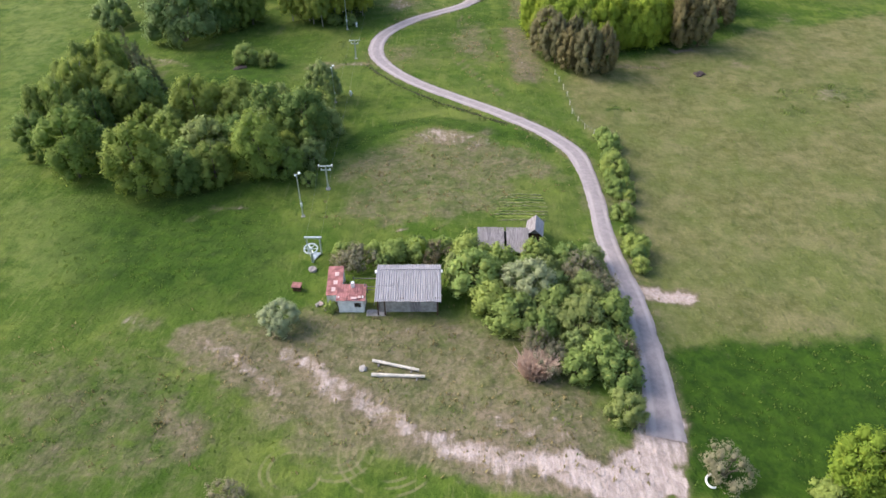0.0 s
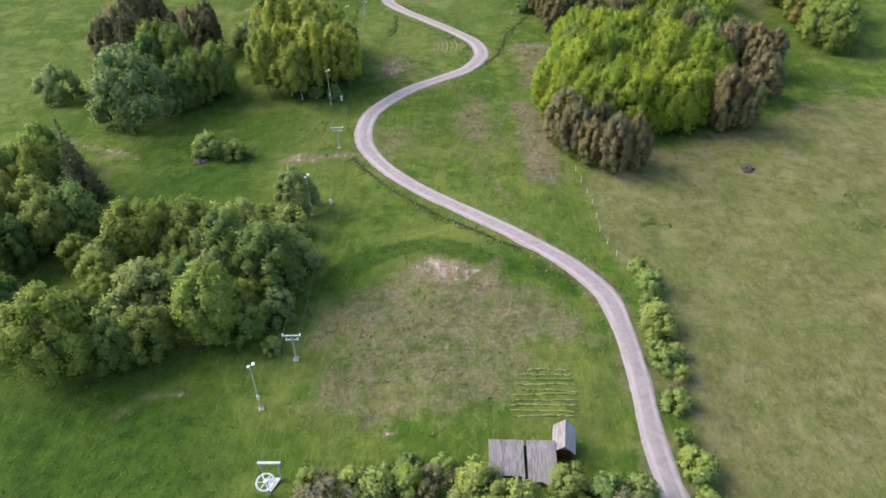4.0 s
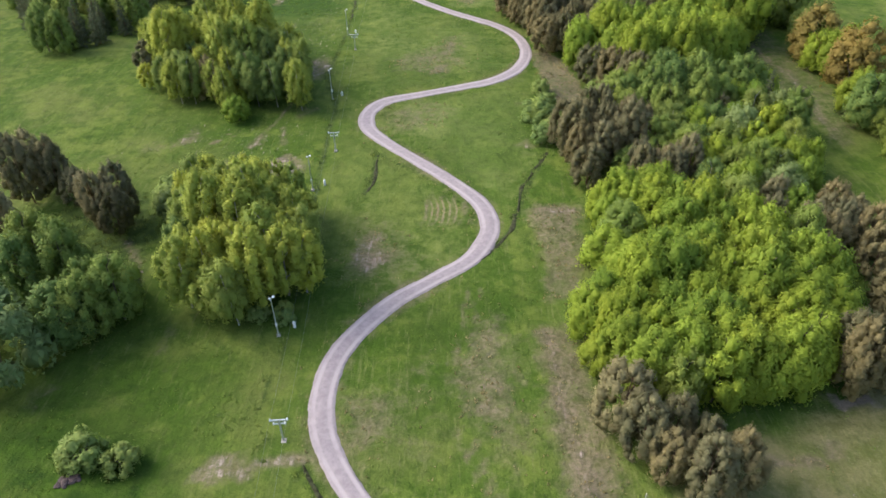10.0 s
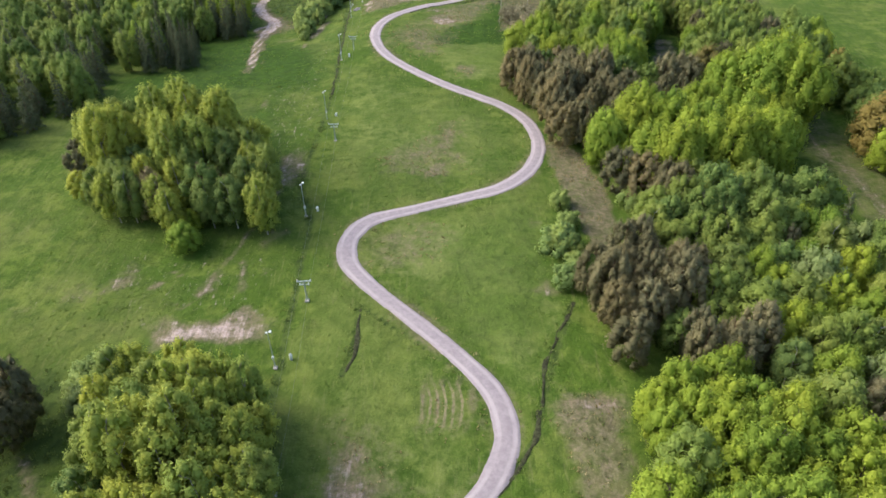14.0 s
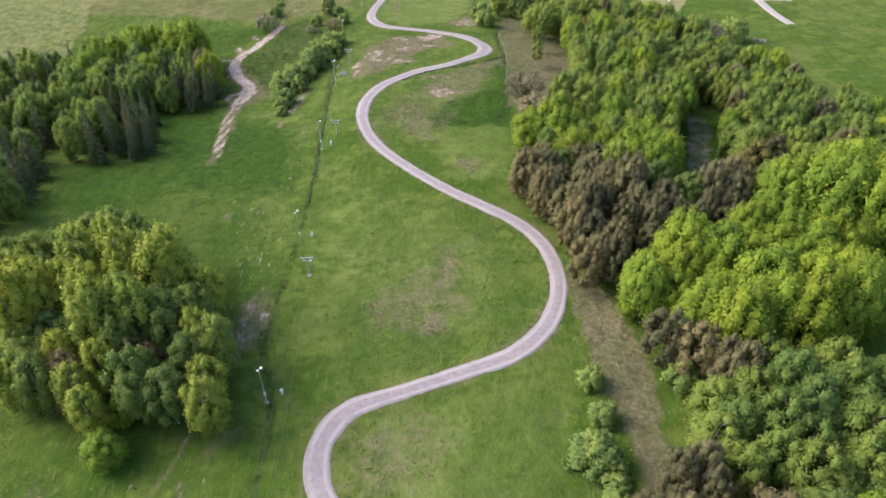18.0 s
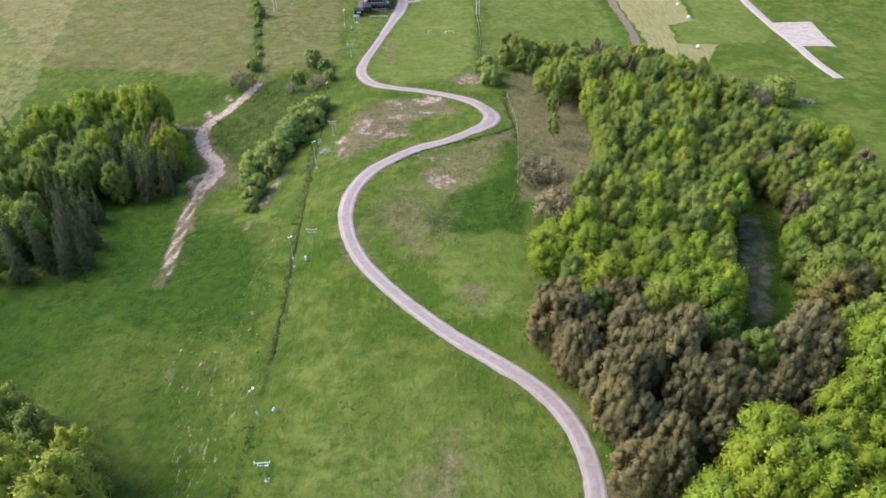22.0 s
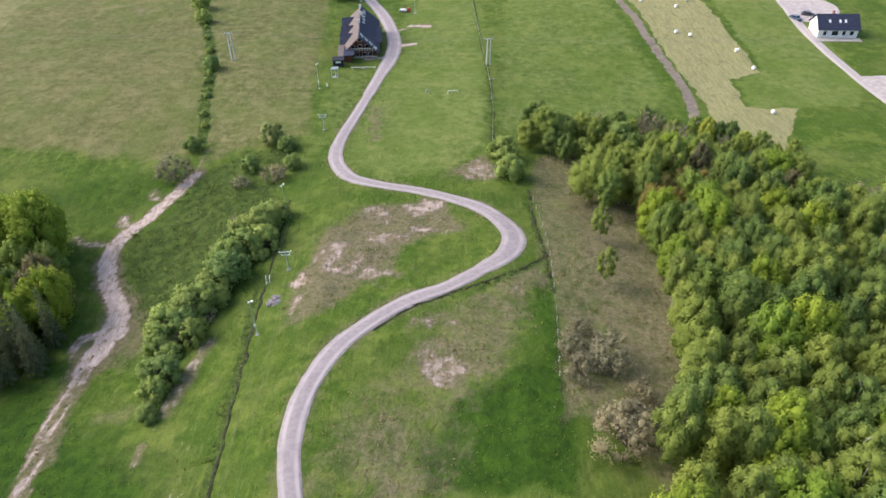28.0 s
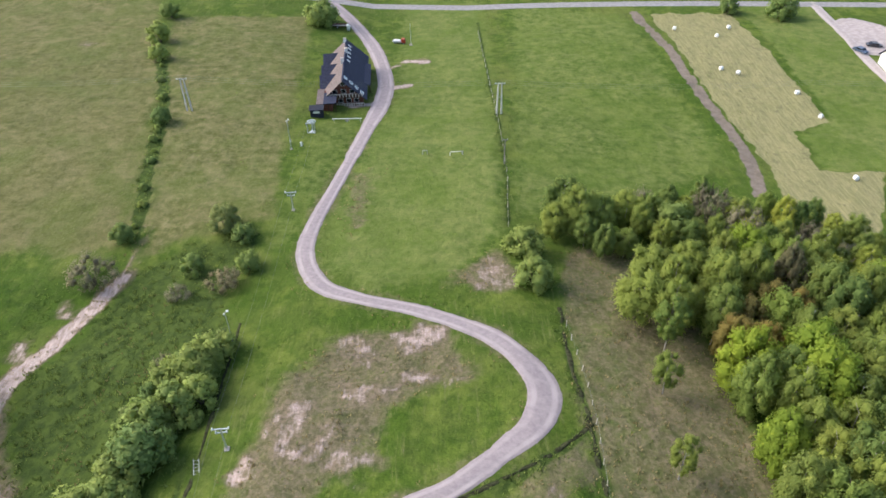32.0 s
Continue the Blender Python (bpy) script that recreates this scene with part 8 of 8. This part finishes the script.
def white_house():
    h = thing("white_house", 136.4, 518.0, "new white house with a plain dark grey gable roof", "house", turn=-3)
    w, d = 6.6, 4.0
    part("wall", box((-w, -d, -0.6), (w, -d + 0.3, 3.0)), WHITE_WALL, h)
    part("wall", box((-w, d - 0.3, -0.6), (w, d, 3.0)), WHITE_WALL, h)
    part("wall", box((-w, -d + 0.3, -0.6), (-w + 0.3, d - 0.3, 3.0)), WHITE_WALL, h)
    part("wall", box((w - 0.3, -d + 0.3, -0.6), (w, d - 0.3, 3.0)), WHITE_WALL, h)
    for x in (-w, w - 0.3):
        part("gable", prism([(-d, 3.0), (d, 3.0), (0, 6.4)], x, x + 0.3, False), WHITE_WALL, h)
    for i in range(7):
        a, b = i / 7, (i + 1) / 7
        for s in (-1, 1):
            part("roof_course", prism([(s * 4.6 * a, 6.75 - 3.95 * a), (s * 4.6 * a, 6.6 - 3.95 * a), (s * 4.6 * b, 6.62 - 3.95 * b), (s * 4.6 * b, 6.82 - 3.95 * b)], -w - 0.5, w + 0.5, False), NAVY_ROOF, h)
    for x in (-3.0, 0.4, 2.2):
        part("skylight", prism([(-2.6, 4.60), (-2.6, 4.70), (-1.8, 5.38), (-1.8, 5.28)], x - 0.35, x + 0.35, False), LAMP_WHITE, h, "bright roof window")
    for x, ww in ((-4.4, 1.2), (-1.0, 2.2), (2.0, 1.2), (4.6, 1.4)):
        window(h, x, -d - 0.02, 1.5, ww, 1.6)
    part("chimney", box((-1.6, 0.5, 5.6), (-0.9, 1.2, 7.5)), RED_ROOF, h)
    t = thing("terrace", 136.4, 512.4, "pale paved terrace along the white house", "terrace", turn=-3)
    part("paving", box((-7.2, -1.4, -0.4), (7.2, 1.4, 0.12)), CONCRETE, t)
    car(128.4, 529.9, 25, car_paint("blue-grey car paint", (0.07, 0.10, 0.17)), "blue-grey parked estate car on the gravel drive")
    car(134.2, 533.2, 75, car_paint("dark car paint", (0.03, 0.03, 0.04)), "dark parked car on the gravel yard")


lodge()
white_house()
drive = ribbon("drive", DRIVE_LINE, np.full(len(DRIVE_LINE), 3.9), 0.14)
tagged(drive, "pale gravel drive to the white house", "drive", kind="structure")
PALE_GRAVEL = gravel("pale gravel", (0.45, 0.40, 0.39), (0.34, 0.30, 0.29), (0.50, 0.45, 0.43))
drive.data.materials.append(PALE_GRAVEL)
lane = ribbon("valley_road", LANE_LINE, np.full(len(LANE_LINE), 5.6), 0.14)
tagged(lane, "straight grey asphalt lane across the valley", "road", kind="structure")
lane.data.materials.append(ASPHALT)


def ground_patch(name, points, lift, mat, label):
    """A flat-laid area with ragged borders that follows the land."""
    cx, cy = np.mean(points, 0)
    bm = bmesh.new()
    rim = spline(points + points[:1], 1.2)[:-1]
    rings = []
    for f in (1.0, 0.93, 0.66, 0.33):
        row = []
        for k, (x, y) in enumerate(rim):
            j = 1 + 0.05 * noise.noise(Vector((k * 0.7, f, 3.0)))
            px, py = cx + (x - cx) * f * j, cy + (y - cy) * f * j
            row.append(bm.verts.new((px, py, float(land(px, py)) + (lift if f < 1 else -0.1))))
        rings.append(row)
    n = len(rim)
    for a, b in zip(rings[:-1], rings[1:]):
        for k in range(n):
            bm.faces.new((a[k], a[(k + 1) % n], b[(k + 1) % n], b[k]))
    bm.faces.new(rings[-1])
    me = bpy.data.meshes.new(name)
    bmesh.ops.recalc_face_normals(bm, faces=bm.faces[:])
    bm.to_mesh(me)
    bm.free()
    me.materials.append(mat)
    return tagged(new(name, me), label, kind="structure")


SANDY = plain("pinkish levelled gravel", (0.45, 0.395, 0.38), 0.95, 0.2, 1.5)
ground_patch("pavement", [(129.2, 485.8), (129.9, 485.8), (134.4, 485.9), (139.6, 486.1), (145.9, 486.3), (146.6, 486.3), (146.5, 485.3), (146.1, 478.7), (145.5, 471.2), (144.9, 462.1), (144.8, 461.1), (144.2, 461.1), (140.3, 461.3), (135.7, 461.5), (130.3, 461.7), (129.7, 461.7), (129.7, 462.7), (129.5, 468.9), (129.4, 476.2), (129.2, 484.8)], 0.2, SANDY, "levelled building plot of pinkish gravel")
ground_patch("pavement", [(128.5, 528.0), (136.0, 527.0), (145.0, 531.0), (149.0, 545.0), (141.0, 560.0), (132.0, 556.0), (129.5, 542.0)], 0.18, SANDY, "bare gravel yard beside the white house")


def bale():
    b = tagged(new("hay_bale"), "round hay bale wrapped in white plastic film on mown grass", "bale", "wrapped bales")
    bm = bmesh.new()
    prof = [(0.0, 0.62), (0.45, 0.62), (0.62, 0.55), (0.68, 0.4), (0.69, 0.0), (0.68, -0.4), (0.62, -0.55), (0.45, -0.62), (0.0, -0.62)]
    n = 18
    rows = [[bm.verts.new((z, r * math.cos(6.2832 * i / n), 0.66 + r * math.sin(6.2832 * i / n))) for i in range(n)] for r, z in prof[1:-1]]
    for a, c in zip(rows[:-1], rows[1:]):
        for i in range(n):
            bm.faces.new((a[i], a[(i + 1) % n], c[(i + 1) % n], c[i]))
    bm.faces.new(rows[0])
    bm.faces.new(rows[-1])
    part("wrap", bm, WRAP, b)
    part("bale_end", bar((-0.63, 0, 0.66), (-0.60, 0, 0.66), 0.4, 0.43, 14), WRAP, b)
    return b


first = bale()
for i, (x, y) in enumerate([(98.8, 504.3), (99.6, 491.2), (94.4, 461.5), (87.0, 517.1), (83.0, 519.9), (89.3, 543.5), (95.9, 551.6), (78.2, 551.8)]):
    m = pose(x, y, float(land(x, y)) - 0.03, 0, 0, 47 * i) @ Matrix.Diagonal((0.92, 0.92, 0.95, 1))
    if i == 0:
        first.matrix_world = m
    else:
        copy_thing(first, m)


def machines():
    t = thing("farm_truck", -11.4, 549.6, "small flatbed truck with a red cab and pale load", "truck", turn=80)
    t.scale = (0.8, 0.8, 0.8)
    part("bed", box((-1.0, -0.4, 0.7), (1.0, 3.2, 0.95)), STEEL, t)
    part("load", box((-0.9, 0.2, 0.95), (0.9, 2.9, 1.35), 0.1), WHITE_PAINT, t, "pale load on the flatbed")
    part("cab", prism([(-2.0, 0.5), (-2.0, 1.2), (-1.7, 2.0), (-0.5, 2.05), (-0.5, 0.5)], -0.95, 0.95, False), RED_PAINT, t)
    part("windscreen", prism([(-2.02, 1.25), (-1.74, 1.95), (-1.68, 1.95), (-1.95, 1.25)], -0.85, 0.85, False), GLASS, t)
    for s in (-1, 1):
        for y in (-1.3, 2.3):
            wheel(t, s * 0.85, y, 0.42, 0.25, STEEL)
    ms = thing("tow_mast", -8.0, 547.7, "thin white-blue metal mast in the grass", "mast")
    part("pole", bar((0, 0, -0.3), (0, 0, 7.0), 0.09, 0.06), STEEL, ms)
    part("base", box((-0.5, -0.5, -0.3), (0.5, 0.5, 0.25)), CONCRETE, ms)
    r = thing("farm_trailer", -32.6, 562.6, "brown timber trailer loaded with planks", "trailer", turn=85)
    part("bed", box((-1.0, -2.2, 0.6), (1.0, 2.0, 0.8)), DARK_WOOD, r)
    for i in range(4):
        part("plank", box((-0.9 + 0.45 * i, -2.6, 0.8 + 0.1 * (i % 2)), (-0.5 + 0.45 * i, 2.2, 0.95 + 0.1 * (i % 2))), LOG_WALL if i % 2 else LIGHT_WOOD, r)
    for s in (-1, 1):
        wheel(r, s * 0.9, 0.4, 0.4, 0.22, STEEL)
    part("drawbar", box((-0.08, -4.0, 0.5), (0.08, -2.2, 0.65)), STEEL, r)
    g = thing("snow_gun", -29.4, 561.0, "pale grey snow gun with a round drum on a stand", "machine", turn=20)
    part("drum", bar((0, -0.7, 1.3), (0, 0.7, 1.45), 0.6, 0.5, 16), LAMP_WHITE, g)
    part("stand", box((-0.5, -0.4, -0.1), (0.5, 0.4, 0.75)), STEEL, g)
    for x, y, w in ((4.3, 469.8, 2.9), (-3.0, 470.6, 1.1)):
        q = thing("goal_frame", x, y, "low white metal goal frame on the meadow" if w > 2 else "small grey metal stand on the meadow", "goal", turn=4)
        mat = WHITE_PAINT if w > 2 else STEEL
        for s in (-w / 2, w / 2):
            part("post", bar((s, 0, -0.2), (s, 0, 1.0), 0.06), mat, q)
            part("stay", bar((s, 0, 0.95), (s, 0.8, 0.0), 0.05), mat, q)
        part("crossbar", bar((-w / 2, 0, 1.0), (w / 2, 0, 1.0), 0.07), mat, q)
    p = thing("wooden_pole", 15.0, 465.6, "thin grey wooden pole with white insulators", "pole")
    part("pole", bar((0, 0, -0.4), (0, 0, 6.4), 0.12, 0.08), GREY_WOOD, p)
    part("crossarm", box((-0.6, -0.06, 6.1), (0.6, 0.06, 6.24)), GREY_WOOD, p)
    for s in (-0.5, 0.5):
        part("insulator", bar((s, 0, 6.24), (s, 0, 6.5), 0.07, 0.05), LAMP_WHITE, p)
    for x, y, r, seed, name, label in ((111.0, 410.5, 2.6, 4, "rubble_heap", "pinkish heap of rubble and boards in the field"), (-29.8, 377.2, 1.5, 5, "scrap_heap", "grey heap of stones and scrap beside the tow line"), (53.5, 141.5, 1.4, 7, "brush_heap", "brown heap of cut brushwood at the wood's edge"), (-46.5, 142.2, 1.6, 9, "brush_heap", "dark heap of dead brush under two bushes")):
        d = thing(name, x, y, label, "heap")
        rsd = random.Random(seed)
        for k in range(14):
            a, q = rsd.uniform(0, 6.28), r * math.sqrt(rsd.random())
            part("stone", rough_stone(rsd.uniform(0.25, 0.55), k + seed, 0.6), {"scrap_heap": GREY_WOOD, "brush_heap": DEAD_BRUSH}.get(name, RUBBLE), d).location = (q * math.cos(a), q * math.sin(a) * 0.8, rsd.uniform(0.0, 0.35 * (1.3 - q / r)))
    f = thing("steel_ladder", -32.4, 384.0, "white welded metal ladder leaning beside the tow line", "ladder", turn=12)
    for s in (-0.35, 0.35):
        part("rail", bar((s, -1.1, -0.05), (s, 1.0, 0.6), 0.035), STEEL, f)
    for k in range(5):
        part("rung", bar((-0.35, -0.9 + 0.42 * k, 0.01 + 0.13 * k), (0.35, -0.9 + 0.42 * k, 0.01 + 0.13 * k), 0.025), STEEL, f)


machines()


def fence(points, gap, label):
    """Posts with two wires along a line."""
    line = spline(points, gap)
    x0, y0 = line[0]
    f = thing("wire_fence", x0, y0, label, "fence", "wire fences")
    z0 = float(land(x0, y0))
    rsf = random.Random(int(x0 * 10))
    tops = []
    post = None
    for x, y in line:
        if post is None:
            post = part("post", bar((0, 0, -0.3), (0, 0, 1.15), 0.065, 0.055, 6), LIGHT_WOOD, f)
            ob = post
        else:
            ob = new("post", post.data)
            ob.parent = f
        p = Vector((x - x0, y - y0, float(land(x, y)) - z0))
        ob.matrix_local = Matrix.Translation(p) @ pose(0, 0, 0, rsf.uniform(-5, 5), rsf.uniform(-5, 5), 0)
        tops.append(p)
    for h in (0.6, 1.0):
        bm = tube([p + Vector((0, 0, h)) for p in tops], 0.012, 4)
        part("wire", bm, CABLE, f)


fence([(21.7, 139.9), (22.9, 129.0), (22.9, 121.2), (24.4, 114.9), (27.1, 110.7)], 3.0, "pale wooden posts with wire along the pasture")
fence([(20.1, 409.5), (20.9, 392.3), (19.8, 375.4), (17.7, 356.6)], 3.0, "weathered posts with wire beside the brown clearing")
fence([(14.3, 557.4), (15.5, 474.2), (13.5, 439.0)], 4.0, "old fence posts with wire across the meadow")



# ---------------------------------------------------------------- grass, weeds and flowers


def weight_at(layer, x, y):
    return LAYERS[layer][np.searchsorted(GY, y).clip(0, len(GY) - 1), np.searchsorted(GX, x).clip(0, len(GX) - 1)]


def tufts(name, label, mat, number, pick, height, blades, seed, spread=0.16, region=(-75, 80, 38, 520)):
    """Scattered clumps of pointed blades; pick gives the chance at each place."""
    nr = np.random.RandomState(seed)
    x, y = nr.uniform(region[0], region[1], number * 6), nr.uniform(region[2], region[3], number * 6)
    keep = (nr.rand(len(x)) < pick(x, y)) & (line_distance_points(x, y) > 2.3)
    x, y = x[keep][:number], y[keep][:number]
    n = len(x)
    size = nr.uniform(0.6, 1.3, n) * height
    a = nr.uniform(0, 6.283, (n, blades))
    lean = nr.uniform(0.2, 0.9, (n, blades)) * size[:, None]
    w = nr.uniform(0.05, 0.1, (n, blades)) + 0.12 * size[:, None]
    bx = x[:, None] + spread * nr.normal(size=(n, blades))
    by = y[:, None] + spread * nr.normal(size=(n, blades))
    bz = land(bx, by) + ground_lift(bx, by) - 0.04
    p = np.stack([
        np.stack([bx - w * np.sin(a), by + w * np.cos(a), bz], -1),
        np.stack([bx + w * np.sin(a), by - w * np.cos(a), bz], -1),
        np.stack([bx + lean * np.cos(a), by + lean * np.sin(a), bz + size[:, None]], -1),
    ], 2).reshape(-1, 3)
    me = bpy.data.meshes.new(name)
    f = len(p) // 3
    me.vertices.add(len(p))
    me.vertices.foreach_set("co", p.ravel())
    me.loops.add(len(p))
    me.loops.foreach_set("vertex_index", np.arange(len(p)))
    me.polygons.add(f)
    me.polygons.foreach_set("loop_start", np.arange(f) * 3)
    me.update(calc_edges=True)
    me.materials.append(mat)
    return tagged(new(name, me), label, "grass", kind="stuff")


def line_distance_points(x, y):
    out = np.full(len(x), 99.0)
    for qx, qy in ROAD_LINE[::3]:
        out = np.minimum(out, np.hypot(x - qx, y - qy))
    return out


def ground_lift(x, y):
    return HUMPS[np.searchsorted(GY, y).clip(0, len(GY) - 1), np.searchsorted(GX, x).clip(0, len(GX) - 1)]


def bareness(x, y):
    return np.clip(weight_at("bare", x, y) + weight_at("sand", x, y) + weight_at("soil", x, y), 0, 1)


# trench shade put into the ribbon's dark colour; no trench is cut
DITCH_SHADE = plain("dark ditch ribbon with trench shade", (0.05, 0.055, 0.025), 0.95, 0.6, 0.5)


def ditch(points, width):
    """A narrow drain as a raised ribbon; its dark colour holds the trench shade."""
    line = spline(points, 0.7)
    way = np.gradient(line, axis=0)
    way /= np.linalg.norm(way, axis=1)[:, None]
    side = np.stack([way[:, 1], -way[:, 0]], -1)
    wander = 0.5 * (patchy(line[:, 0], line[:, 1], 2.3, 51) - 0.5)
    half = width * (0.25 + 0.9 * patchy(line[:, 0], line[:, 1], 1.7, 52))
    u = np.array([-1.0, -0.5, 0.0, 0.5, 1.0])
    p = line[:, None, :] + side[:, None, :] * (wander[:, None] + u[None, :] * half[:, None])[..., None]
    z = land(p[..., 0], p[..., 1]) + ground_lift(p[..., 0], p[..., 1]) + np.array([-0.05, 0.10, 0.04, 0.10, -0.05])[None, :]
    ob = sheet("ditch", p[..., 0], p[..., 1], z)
    ob.data.materials.append(DITCH_SHADE)
    return tagged(ob, "narrow drainage ditch as a ribbon, dark with painted trench shade", "ditch", kind="structure")


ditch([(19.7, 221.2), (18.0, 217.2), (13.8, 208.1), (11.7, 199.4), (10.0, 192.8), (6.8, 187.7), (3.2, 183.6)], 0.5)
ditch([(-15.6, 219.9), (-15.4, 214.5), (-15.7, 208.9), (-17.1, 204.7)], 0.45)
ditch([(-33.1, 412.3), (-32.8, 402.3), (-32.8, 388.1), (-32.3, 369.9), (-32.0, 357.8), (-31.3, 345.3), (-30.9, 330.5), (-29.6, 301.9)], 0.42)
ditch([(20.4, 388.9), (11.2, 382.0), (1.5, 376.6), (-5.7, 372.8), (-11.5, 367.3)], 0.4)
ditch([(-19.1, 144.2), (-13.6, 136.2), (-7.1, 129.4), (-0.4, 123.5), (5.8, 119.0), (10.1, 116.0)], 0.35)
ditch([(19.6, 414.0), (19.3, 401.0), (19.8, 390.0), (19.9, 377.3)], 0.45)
GRASS = leaf_mat("grass blades", (0.17, 0.23, 0.045), (0.10, 0.155, 0.028), (0.22, 0.24, 0.07), 0.2)
STRAW = leaf_mat("dry stalks", (0.34, 0.28, 0.13), (0.18, 0.155, 0.06), (0.46, 0.38, 0.22), 0.2)
WEEDS = leaf_mat("rank weeds", (0.21, 0.27, 0.065), (0.11, 0.16, 0.04), (0.28, 0.29, 0.11), 0.2)
PINK = leaf_mat("pinkish reeds", (0.66, 0.52, 0.43), (0.50, 0.38, 0.30), (0.72, 0.60, 0.50), 0.2, 0.0, 0.0)
tufts("grass_tufts", "tufts of taller green grass in the meadow", GRASS, 16000, lambda x, y: (1 - 0.7 * weight_at("pasture", x, y)) * (0.25 + 0.6 * weight_at("lush_and_shade", x, y)) * (1 - bareness(x, y)) * (patchy(x, y, 5, 31) > 0.42), 0.24, 3, 41)
tufts("dry_tufts", "pale dry grass stalks on the bare patches", STRAW, 12000, lambda x, y: 0.7 * weight_at("dry", x, y) * (patchy(x, y, 2.5, 32) > 0.4), 0.34, 3, 42)
tufts("weeds", "dark rank weeds along ditches and in the hollow", WEEDS, 6500, lambda x, y: 1.0 * (weight_at("weed_and_shade", x, y) > 0.4), 0.42, 6, 43, 0.3)
tufts("reeds", "stand of pinkish dry reeds in the yard", PINK, 500, lambda x, y: 200.0 * (np.hypot((x - 9.4) / 1.4, (y - 52.5) / 1.5) < 1), 1.7, 5, 44, 0.16, (7.5, 11.5, 50.5, 54.5))
